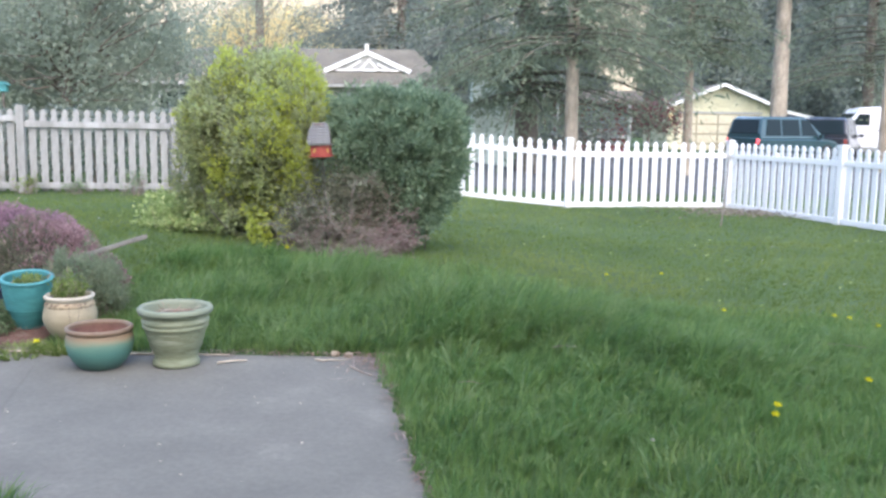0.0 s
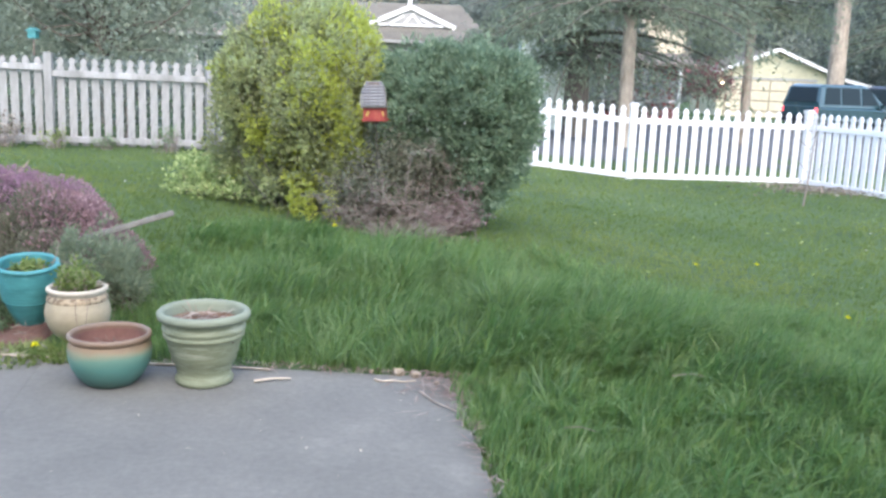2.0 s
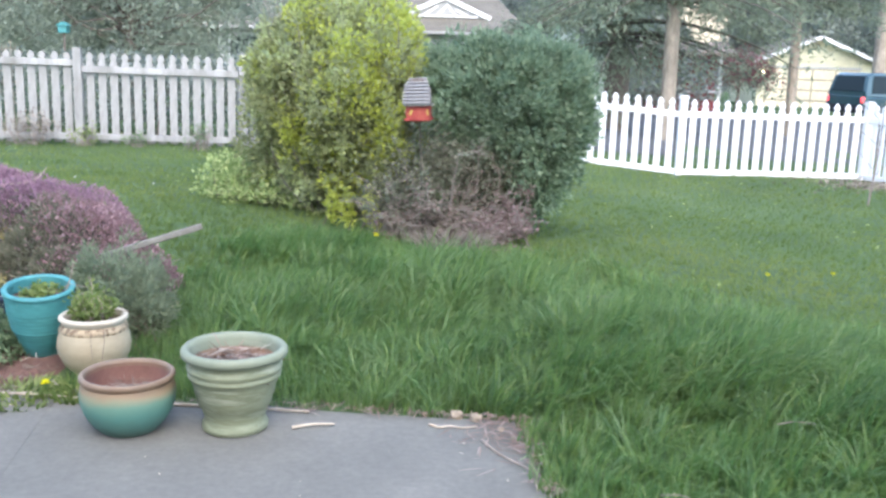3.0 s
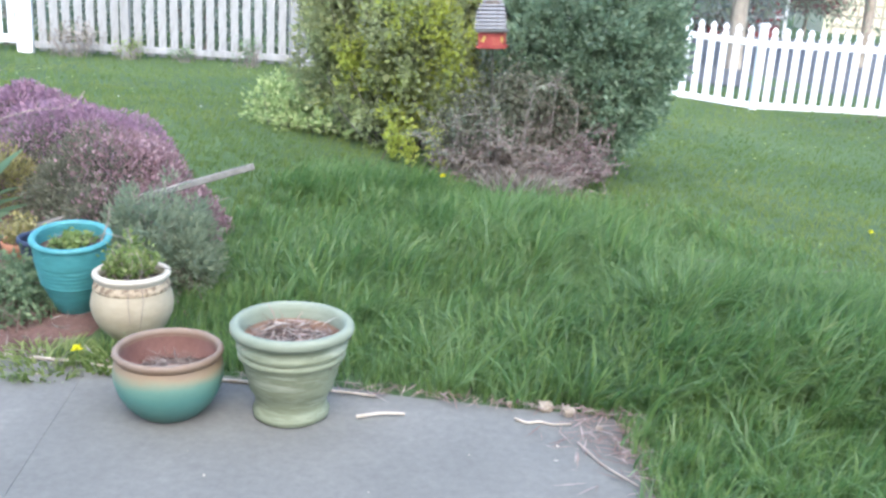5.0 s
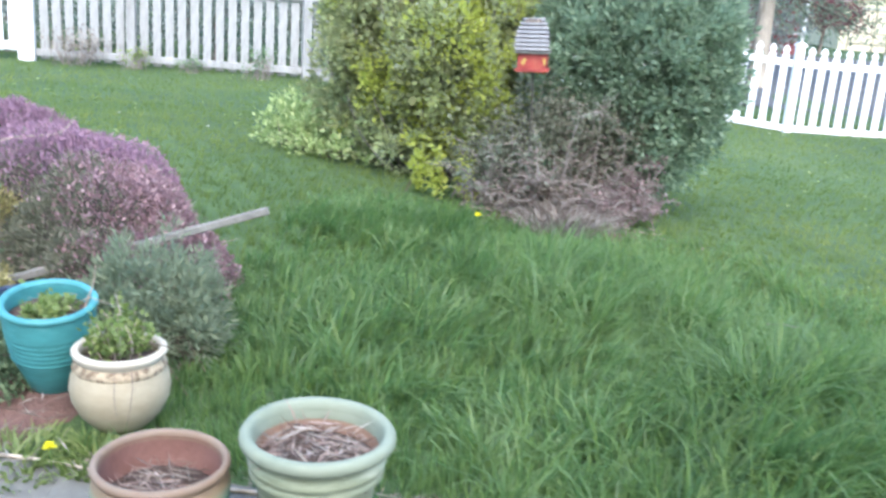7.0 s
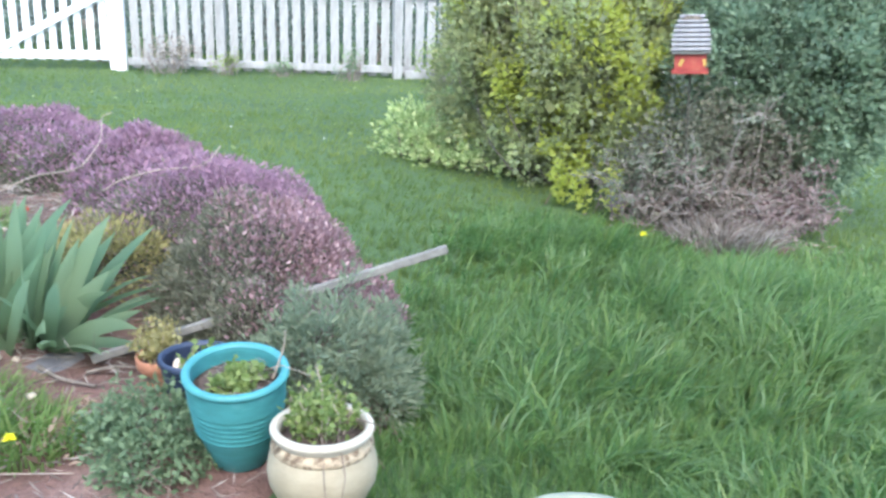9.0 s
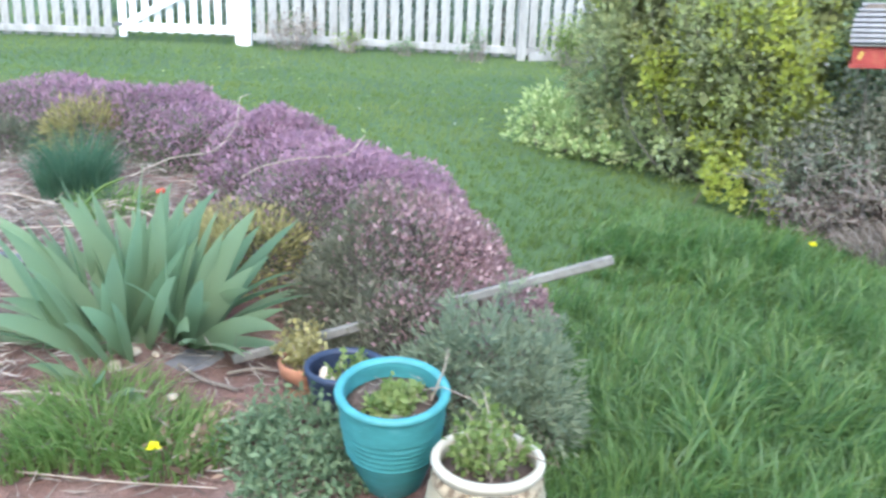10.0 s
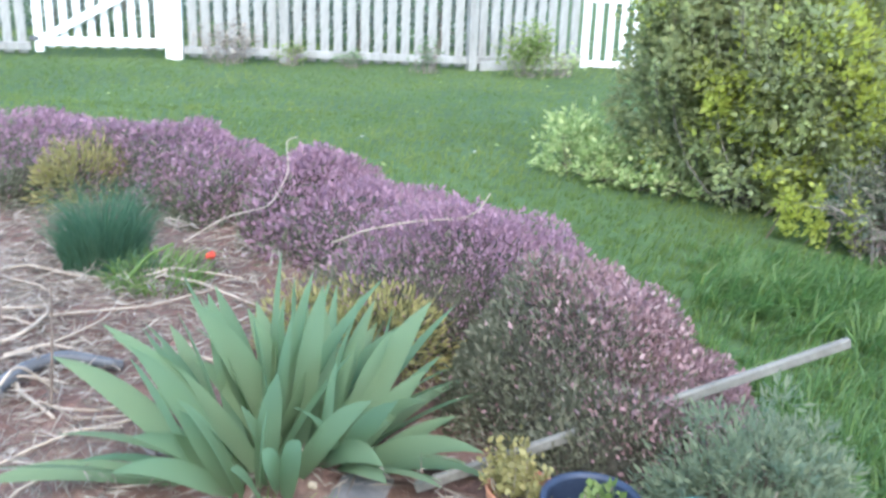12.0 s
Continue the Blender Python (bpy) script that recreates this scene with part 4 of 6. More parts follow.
g = pot("brown_bowl_pot", (-1.567, 4.215, 0), "squat bowl pot, brown rim fading to teal glaze, dead stalks inside",
        {"out": [(0.001, 0.0), (0.082, 0.0), (0.092, 0.008), (0.118, 0.035), (0.138, 0.07), (0.148, 0.105), (0.150, 0.13), (0.146, 0.155), (0.140, 0.168)],
         "rim": [(0.140, 0.166), (0.145, 0.173), (0.150, 0.180), (0.149, 0.189), (0.143, 0.194), (0.136, 0.193), (0.132, 0.186), (0.131, 0.172)],
         "in": [(0.131, 0.18), (0.134, 0.14), (0.12, 0.09)]}, bowl_glaze, brown_clay, 0.105, 0.128, 0.004)
pot_litter(g, 0.118, 0.115, 190, BROWNSTRAW)
pot_litter(g, 0.122, 0.105, 80)
g = pot("cream_pot", (-1.872, 4.648, 0.03), "round cream ceramic pot with a carved band, holding a green herb",
        {"out": [(0.001, 0.0), (0.075, 0.0), (0.085, 0.01), (0.115, 0.045), (0.136, 0.09), (0.141, 0.125), (0.136, 0.16), (0.127, 0.185)],
         "rim": [(0.118, 0.212), (0.122, 0.222), (0.131, 0.232), (0.131, 0.242), (0.124, 0.248), (0.112, 0.246), (0.108, 0.236), (0.108, 0.22)], "rim_mat": cream_rim,
         "in": [(0.108, 0.235), (0.112, 0.2), (0.11, 0.16)]}, cream_glaze, cream_glaze, 0.205, 0.111)
part("band", lathe([(0.1275, 0.184), (0.131, 0.19), (0.127, 0.205), (0.119, 0.214)], 48), band_relief, g, "carved tan band")


def herb(t, z, r, h, n, leaf, mat=HERB, stems=10, stem_name="stems"):
    """A loose herb rising from a pot."""
    tg = []
    for k in range(stems):
        a, u = rng.uniform(0, 2 * np.pi), r * math.sqrt(rng.random())
        tg.append((u * math.cos(a), u * math.sin(a), z + h * rng.uniform(0.5, 1.0)))
    v, f = join([branches((x * 0.5, y * 0.5, z - 0.02), [(x, y, hh)], 0.003, 0.0015) for x, y, hh in tg])
    tagged(part(stem_name, np_mesh(stem_name, v, f), pale_twig, t), "thin pale stems", kind="stuff")
    k = rng.integers(len(tg), size=n)
    u = rng.random(n)[:, None] ** 0.6
    p = np.array(tg)[k] * [[0.5, 0.5, 0]] * (1 - u) + np.array(tg)[k] * u
    p[:, 2] = np.maximum(z, z + (np.array(tg)[k, 2] - z) * u[:, 0])
    p += rng.normal(size=p.shape) * r * 0.14
    p[:, 2] = np.maximum(p[:, 2], z)
    v, f = leaf_quads(p, unit(n) + [0, 0, 0.3], leaf * rng.uniform(0.6, 1.4, n), 0.65)
    part("leaves", np_mesh("leaves", v, f), mat, t)


herb(g, 0.21, 0.10, 0.13, 800, 0.019, HERB, 20)
herb(g, 0.21, 0.06, 0.20, 130, 0.02, HERB, 4, "tall_stems")
g.scale = (0.93, 0.93, 0.90)
v, f = join([tube([(0.02, 0.0, 0.21), (0.06, -0.06, 0.25), (0.10, -0.13, 0.18), (0.09, -0.145, 0.08)], 0.002, 0.001, 4), tube([(0.0, 0.0, 0.21), (0.03, -0.09, 0.26), (0.05, -0.14, 0.16), (0.06, -0.15, 0.1)], 0.002, 0.001, 4), tube([(0.03, -0.02, 0.21), (0.05, -0.03, 0.30)], 0.003, 0.002, 5), tube([(-0.02, 0.03, 0.21), (0.09, 0.0, 0.27), (0.16, -0.02, 0.27)], 0.003, 0.001, 5)])
part("dry_stems", np_mesh("dry_stems", v, f), twig, g, "brown dry stems hanging over the rim")
teal_prof = [(0.001, 0.0), (0.066, 0.0), (0.074, 0.012), (0.092, 0.08), (0.103, 0.12)]
for k in range(6):
    zz = 0.125 + k * 0.018
    teal_prof += [(0.1045 + k * 0.0024, zz), (0.1095 + k * 0.0024, zz + 0.007), (0.1095 + k * 0.0024, zz + 0.011)]
teal_prof += [(0.122, 0.25), (0.125, 0.285), (0.125, 0.30)]
g = pot("turquoise_pot", (-2.125, 4.735, 0.012), "tall turquoise glazed pot with fine ribs, small herb inside",
        {"out": teal_prof, "rim": [(0.125, 0.298), (0.131, 0.303), (0.132, 0.312), (0.127, 0.32), (0.116, 0.32), (0.110, 0.313), (0.109, 0.30)], "in": [(0.109, 0.312), (0.112, 0.26), (0.108, 0.2)]}, teal_glaze, teal_glaze, 0.262, 0.111)
herb(g, 0.265, 0.08, 0.055, 420, 0.024)
pot_litter(g, 0.28, 0.1, 40)
v, f = join([tube([(0.08, 0.04, 0.27), (0.10, 0.07, 0.36), (0.105, 0.075, 0.42)], 0.003, 0.0015, 4), tube([(0.03, 0.06, 0.27), (0.11, 0.03, 0.33), (0.19, 0.0, 0.335), (0.24, -0.03, 0.31)], 0.002, 0.001, 4)])
part("dry_stems", np_mesh("dry_stems", v, f), pale_twig, g, "pale dry stems")
# this pot has sunk and leans towards the patio
lean_q = Vector((0, 0, 1)).rotation_difference(Vector((0.04, -0.14, 0.99)).normalized())
g.matrix_world = Matrix.Translation((-2.125, 4.742, 0.322)) @ lean_q.to_matrix().to_4x4() @ Matrix.Diagonal((1, 1, 0.84, 1)) @ Matrix.Translation((0, 0, -0.32))
g = pot("navy_pot", (-2.345, 4.99, float(bed_z(-2.345, 4.99)) - 0.005), "low dark navy blue glazed pot with a small seedling",
        {"out": [(0.001, 0.0), (0.07, 0.0), (0.08, 0.01), (0.096, 0.07), (0.104, 0.11)], "rim": [(0.104, 0.108), (0.110, 0.114), (0.109, 0.124), (0.100, 0.126), (0.093, 0.118), (0.092, 0.108)], "in": [(0.092, 0.118), (0.09, 0.08), (0.085, 0.05)]}, navy_glaze, navy_glaze, 0.075, 0.09)
herb(g, 0.08, 0.06, 0.07, 120, 0.02, HERB, 5)
for x, y in ((-0.05, -0.03), (-0.02, -0.05), (-0.06, 0.0)):
    part("pebble", lathe([(0.001, -0.012), (0.012, -0.006), (0.014, 0.002), (0.008, 0.01), (0.001, 0.012)], 8, 0.1, 3), white_stone, g, "pale pebble").location = (x, y, 0.1)
g.scale = (1.0, 1.0, 1.28)
g = pot("terracotta_pot", (-2.50, 5.09, float(bed_z(-2.50, 5.09)) - 0.04), "small terracotta pot overflowing with yellow-green herb",
        {"out": [(0.001, 0.0), (0.05, 0.0), (0.055, 0.005), (0.072, 0.08)], "rim": [(0.072, 0.078), (0.080, 0.082), (0.084, 0.11), (0.080, 0.114), (0.074, 0.11), (0.072, 0.09)], "in": [(0.073, 0.11), (0.07, 0.08), (0.065, 0.05)]}, terracotta, terracotta, 0.09, 0.07)
herb(g, 0.1, 0.092, 0.075, 800, 0.017, SEDUM, 18)
g.scale = (1.0, 1.0, 1.18)

# ---- stake: a weathered board lying across the bed edge ----
stake = part("wooden_stake", beam((-2.754, 5.117, 0.116), (-1.746, 5.509, 0.438), 0.018, 0.028, 0.004), grey_wood)
tagged(stake, "long weathered grey wooden stake propped across the bed edge", "wooden stake")


# ---- heather mounds ----
def heather(place, r, h, label, bloom, n, flower, near):
    """A cushion of upright sprigs: woody stems below, flower spikes over the top and sunny side."""
    t = thing("heather_bush", place, label, "heather", "heather mounds along the bed")
    d = unit(n)
    d[:, 2] = np.abs(d[:, 2])
    lump = 1 + 0.10 * np.sin(d[:, 0] * 6 + place[0] * 5) * np.sin(d[:, 1] * 5 + place[1] * 3)
    p = d * np.array([r[0], r[1], h]) * (lump * (1 - 0.22 * rng.random(n) ** 2))[:, None]
    p[:, 2] -= 0.02
    way = d * 0.6 + np.array([0, 0, 0.5]) + unit(n) * 0.6
    way /= np.linalg.norm(way, axis=1, keepdims=True)
    blooming = rng.random(n) < np.clip(bloom[0] + bloom[1] * (d[:, 0] * bloom[2] + d[:, 1] * bloom[3]) + 0.55 * (d[:, 2] - 0.35), 0.03, 0.97)
    for name, mask, mat, ln, wd in (("bloom", blooming, flower, 0.021 if near else 0.028, 0.5), ("greenery", ~blooming, HEATH, 0.030 if near else 0.036, 0.22)):
        k = int(mask.sum())
        pieces = []
        for s in range(3 if near else 2):
            off = unit(k) * 0.012
            pieces.append(leaf_quads(p[mask] + off - way[mask] * 0.02 * s, way[mask] + unit(k) * 0.55, ln * rng.uniform(0.6, 1.2, k) * (1 - 0.15 * s), wd))
        v, f = join(pieces)
        v[:, 2] = np.maximum(v[:, 2], 0.002)
        part(name, np_mesh(name, v, f), mat, t)
    # a dark dome fills the mound inside the sprigs
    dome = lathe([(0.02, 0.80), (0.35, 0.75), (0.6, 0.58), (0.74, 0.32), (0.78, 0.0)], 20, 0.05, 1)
    o = part("dark_core", dome, heath_core, t)
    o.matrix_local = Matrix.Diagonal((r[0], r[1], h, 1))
    return t


for x, y, rx, ry, h, bl, fl, lab in (
        (-2.219, 5.574, 0.34, 0.335, 0.287, (0.42, 0.6, 0.8, 0.35), DUSKY, "heather mound, dusky pink flowers above dark stems by the stake"),
        (-2.28, 5.29, 0.25, 0.115, 0.305, (0.02, 0.5, 0.8, -0.2), DUSKY, "sprawl of dark heather stems growing round a stake"),
        (-2.419, 5.66, 0.36, 0.383, 0.466, (0.38, 0.9, 0.85, 0.35), DUSKY, "heather mound, dark stems and dusky pink flowers"),
        (-2.807, 6.093, 0.532, 0.433, 0.453, (0.68, 0.7, 0.45, 0.6), HFLOWER, "heather mound, mauve flowers on top and dark bare front"),
        (-3.227, 6.695, 0.526, 0.391, 0.30, (0.75, 0.5, 0.4, 0.3), HFLOWER, "heather mound covered in bright mauve-purple flowers"),
        (-3.597, 6.975, 0.309, 0.459, 0.357, (0.7, 0.5, 0.4, 0.4), HFLOWER, "narrow heather mound covered in mauve flowers"),
        (-4.02, 7.14, 0.38, 0.40, 0.31, (0.5, 0.6, 0.4, 0.4), HFLOWER, "low heather mound with mauve flowers and bare stems"),
        (-4.421, 7.347, 0.401, 0.46, 0.368, (0.55, 0.6, 0.3, 0.5), HFLOWER, "heather mound with mauve flowers beside the lawn"),
        (-4.942, 7.455, 0.57, 0.524, 0.33, (0.5, 0.6, 0.3, 0.5), HFLOWER, "broad low heather mound with faded mauve flowers"),
        (-4.68, 7.40, 0.36, 0.44, 0.355, (0.5, 0.6, 0.3, 0.5), HFLOWER, "low heather mound with faded mauve flowers beside the lawn"),
        (-5.20, 7.50, 0.36, 0.46, 0.345, (0.5, 0.6, 0.3, 0.5), HFLOWER, "low heather mound with faded purple flowers"),
        (-5.427, 7.551, 0.43, 0.577, 0.34, (0.35, 0.6, 0.0, 0.6), HFLOWER, "heather mound with faded purple flowers at the bed end")):
    heather((x, y, float(gz(x, y))), (rx, ry), h, lab, bl, 4200 if ry < 0.2 else 13000 if y < 6.3 else 6800, fl, y < 6.3)

# ---- low plants of the bed ----
def cushion(name, x, y, r, h, n, leaf, mat, label, category="plant", wide=0.3, upright=0.8, stems=0):
    return shrub(name, (x, y, float(bed_z(x, y)) - 0.02), [(0, 0, h * 0.4, r, r, h * 0.6), (r * 0.45, r * 0.3, h * 0.35, r * 0.6, r * 0.6, h * 0.5), (-r * 0.4, -r * 0.35, h * 0.32, r * 0.6, r * 0.6, h * 0.48)], n, leaf, mat, label, stems, twig, wide, 0.55, 0.18, upright, category, "foliage", 0.004)


for x, y, r, h, n, lab in ((-2.0, 5.11, 0.20, 0.33, 430, "rounded grey-green lavender bush without flowers"), (-1.88, 5.02, 0.12, 0.23, 170, "small grey-green lavender bush beside the grass")):
    tufted_shrub("lavender_bush", (x, y, float(bed_z(x, y)) - 0.02), [(0, 0, h * 0.4, r, r, h * 0.6), (r * 0.45, r * 0.3, h * 0.35, r * 0.6, r * 0.6, h * 0.5), (-r * 0.4, -r * 0.35, h * 0.32, r * 0.6, r * 0.6, h * 0.48)], n, 24, 0.036, 0.030, LAV, lab, 40, twig, 0.24, 0.4, 0.2, None, 0.003, "lavender")
cushion("dark_herb", -2.40, 4.82, 0.17, 0.18, 3300, 0.024, MINT, "low dark green herb carpet beside the turquoise pot", "plant", 0.45, 0.25, 40)
cushion("dark_herb", -2.32, 4.68, 0.14, 0.15, 2200, 0.023, MINT, "low dark green herb clump beside the turquoise pot", "plant", 0.45, 0.25, 30)
cushion("sedum", -2.98, 5.66, 0.20, 0.30, 3000, 0.028, SEDUM, "yellow-green tinted low plant between iris and heather", "plant", 0.3, 0.8, 10)
cushion("sedum", -3.24, 5.86, 0.17, 0.22, 1500, 0.028, SEDUM, "small yellow-green tinted plant by the heather")
cushion("sedum", -3.12, 5.78, 0.15, 0.25, 1700, 0.028, SEDUM, "orange-tinted yellow-green plant at the heather foot", "plant", 0.3, 0.8, 8)
cushion("golden_heather", -4.70, 7.02, 0.20, 0.32, 2800, 0.035, SEDUM, "golden yellow-green heather clump without flowers", "heather", 0.25, 0.8, 12)
cushion("golden_heather", -5.15, 6.9, 0.2, 0.2, 2000, 0.035, HEATH, "small faded brown heather clump without flowers", "heather", 0.25, 0.8, 9)


def grass_clump(name, x, y, r, h, n, w, mat, label, z=None, lean=0.35, category="grass", kind=""):
    a, u = rng.uniform(0, 2 * np.pi, n), r * np.sqrt(rng.random(n))
    bx_, by_ = u * np.cos(a), u * np.sin(a)
    base_z = float(bed_z(x, y)) if z is None else z
    hh = h * rng.uniform(0.45, 1.1, n) * (1 - 0.3 * (u / r) ** 2)
    v, f = blades(np.stack([bx_, by_, np.full(n, -0.015)], -1), hh, w * rng.uniform(0.7, 1.3, n), hh * lean * rng.uniform(0.3, 1.6, n), a + rng.normal(size=n) * 0.6, 3)
    return tagged(part(name, np_mesh(name, v, f), mat), label, category, kind="stuff" if name in ("weed_patch", "joint_grass") else kind), base_z


for name, x, y, r, h, n, w, mat, lab, lean in (
        ("chive_clump", -4.22, 6.32, 0.15, 0.36, 2100, 0.0045, CHIVE, "dense upright clump of dark blue-green chives", 0.42),
        ("chive_clump", -4.05, 6.2, 0.1, 0.16, 300, 0.005, CHIVE, "short clump of green shoots in the litter", 0.5),
        ("weed_patch", -2.93, 4.74, 0.22, 0.14, 900, 0.008, WEED, "patch of bright green weedy grass in the mulch", 0.7),
        ("weed_patch", -2.70, 4.72, 0.15, 0.13, 420, 0.009, WEED, "patch of bright green weeds with a dandelion", 0.7),
        ("weed_patch", -3.08, 4.60, 0.15, 0.12, 380, 0.008, WEED, "patch of bright green weedy grass by the bed edge", 0.7),
        ("weed_patch", -3.92, 6.17, 0.19, 0.11, 480, 0.009, WEED, "patch of soft green weeds beside the chives", 0.8),
        ("weed_patch", -2.05, 4.44, 0.16, 0.07, 360, 0.012, HERB, "low weeds along the patio edge", 0.9),
        ("weed_patch", -1.85, 4.5, 0.12, 0.07, 240, 0.012, HERB, "low weeds beside the cream pot", 0.9),
        ("weed_patch", -5.1, 6.4, 0.3, 0.12, 400, 0.008, grass_mat, "thin weeds in the straw litter", 0.8),
        ("joint_grass", -1.33, 2.62, 0.11, 0.13, 260, 0.006, grass_mat, "tuft of grass growing in the patio joint", 0.6)):
    if name == "chive_clump":
        clump = thing(name, (x, y, float(bed_z(x, y))), lab, "chives")
        for q_ in range(6):
            a_, u_ = rng.uniform(0, 2 * np.pi, n // 6), r * np.sqrt(rng.random(n // 6))
            a_ = (a_ / 6) + q_ * np.pi / 3
            hh = h * rng.uniform(0.3, 1.12, n // 6) * (1 - 0.42 * (u_ / r) ** 2)
            v, f = blades(np.stack([u_ * np.cos(a_), u_ * np.sin(a_), np.full(n // 6, -0.015)], -1), hh, w * rng.uniform(0.7, 1.3, n // 6), hh * lean * rng.uniform(0.3, 1.6, n // 6), a_ + rng.normal(size=n // 6) * 0.7, 3)
            part("tuft", np_mesh("tuft", v, f), mat, clump)
        continue
    o, bz = grass_clump(name, x, y, r, h, n, w, mat, lab, None if x < -1.8 else -0.01, lean)
    o.location = (x, y, bz)


# ---- iris ----
def iris(x, y, fans, label):
    """Fans of flat sword leaves; each leaf stands edge-on to its fan's middle and arches over the more it leans."""
    t = thing("iris_plant", (x, y, float(bed_z(x, y)) - 0.02), label, "iris")
    for cx, cy, n, ln, way, spread, low, high in fans:
        for k in range(n):
            a = radians(way + rng.normal() * spread)
            L = ln * rng.uniform(0.72, 1.08)
            el = radians(low + (high - low) * (k + rng.random()) / n)
            s = np.linspace(0, 1, 9)
            bend = el - (0.25 + 0.75 * math.cos(el)) * rng.uniform(0.3, 1.1) * s ** 2
            run = np.concatenate([[0], np.cumsum(np.cos(bend[:-1])) / 8]) * L
            rise = np.concatenate([[0], np.cumsum(np.sin(bend[:-1])) / 8]) * L
            out = np.array([math.cos(a), math.sin(a), 0.0])
            bx_, by_ = cx + rng.normal() * 0.035, cy + rng.normal() * 0.03
            mid = np.array([bx_, by_, 0.0]) + out * (0.01 + run)[:, None] + np.array([0, 0, 1.0]) * np.maximum(rise, 0.004)[:, None]
            tan = out * np.cos(bend)[:, None] + np.array([0, 0, 1.0]) * np.sin(bend)[:, None]
            flat = np.cross(tan, np.cross([0, 0, 1.0], out))
            across = np.cross(out, [0, 0, 1.0])
            tw = rng.normal() * 0.8
            side = flat * math.cos(tw) + across * math.sin(tw)
            nrm = np.cross(tan, side)
            w = rng.uniform(0.050, 0.076) * min(1.0, 0.35 + ln * 1.25)
            half = (w / 2) * np.array([0.62, 0.8, 0.95, 1, 1, 0.93, 0.76, 0.45, 0.03])[:, None]
            v = np.stack([mid - side * half, mid + nrm * half * 0.28, mid + side * half], 1).reshape(-1, 3)
            f = [(3 * i_ + j_, 3 * i_ + j_ + 1, 3 * i_ + j_ + 4, 3 * i_ + j_ + 3) for i_ in range(8) for j_ in (0, 1)]
            part("leaf", np_mesh("leaf", v, f, True), IRIS, t)
    return t


iris(-3.08, 5.16, ((-0.12, -0.09, 13, 0.46, 185, 45, 42, 80), (-0.14, -0.1, 4, 0.46, 205, 22, 16, 34), (-0.04, 0.0, 17, 0.53, 95, 60, 54, 86), (0.03, 0.05, 17, 0.50, 40, 80, 50, 84), (0.10, 0.09, 15, 0.40, 0, 45, 26, 70), (0.14, 0.05, 6, 0.36, 350, 25, 14, 36), (0.04, 0.13, 9, 0.46, 70, 60, 45, 78), (-0.03, -0.08, 9, 0.36, 250, 60, 45, 80)), "large iris clump with broad sword-shaped grey-green leaves")
iris(-3.03, 4.88, ((0.0, 0.0, 4, 0.24, 185, 25, 35, 65), (0.02, 0.0, 3, 0.18, 340, 30, 25, 60)), "small young iris fan with short leaves")


# ---- stones, litter, twigs in the bed ----
def stone(name, x, y, z, rx, ry, rz, mat, label, category="stone"):
    bm = bmesh.new()
    bmesh.ops.create_icosphere(bm, subdivisions=2, radius=1.0)
    for vv in bm.verts:
        k = 1 + 0.38 * noise.noise(vv.co * 1.7 + Vector((x * 9, y * 9, 0)))
        vv.co = Vector((vv.co.x * rx * k, vv.co.y * ry * k, max(-0.6, min(0.7, vv.co.z)) * rz * k))
    o = part(name, bm, mat)
    o.location = (x, y, z)
    o.rotation_euler = (0, 0, x * 37 % 6)
    return tagged(o, label, category)


for x, y, r in ((-2.88, 5.13, 0.10), (-3.33, 4.66, 0.075)):
    stone("slate_stone", x, y, float(bed_z(x, y)) + 0.004, r, r * 0.7, 0.010, slate, "flat dark grey stone lying in the mulch")
for x, y, r in ((-3.085, 5.02, 0.036), (-3.06, 5.09, 0.026), (-3.10, 5.10, 0.032), (-3.0, 5.10, 0.018), (-2.80, 4.88, 0.022), (-3.14, 4.42, 0.024)):
    stone("pale_stone", x, y, float(bed_z(x, y)) + 0.01, r * 0.7, r * 0.6, r * 0.6, white_stone, "small pale white stone in the bed")
for x, y, r in ((-0.515, 4.485, 0.030), (-0.445, 4.468, 0.028), (-0.62, 4.48, 0.015), (-0.36, 4.38, 0.014)):
    stone("pale_stone", x, y, 0.006, r, r * 0.75, r * 0.6, tan_stone, "small tan stone at the patio corner")


def twig_thing(name, pts, r, mat, label, category="twig", on_bed=False):
    c = np.array(pts, float)
    if on_bed:
        c[:, 2] += bed_z(c[:, 0], c[:, 1])
    t = np.linspace(0, len(c) - 1, 6 * (len(c) - 1) + 1)
    s = np.stack([np.interp(t, np.arange(len(c)), c[:, k]) for k in range(3)], -1)
    for _ in range(2):
        s[1:-1] = (s[:-2] + s[1:-1] * 2 + s[2:]) / 4
    return tagged(part(name, np_mesh(name, *tube(s, r, r * 0.6, 6), True), mat), label, category)


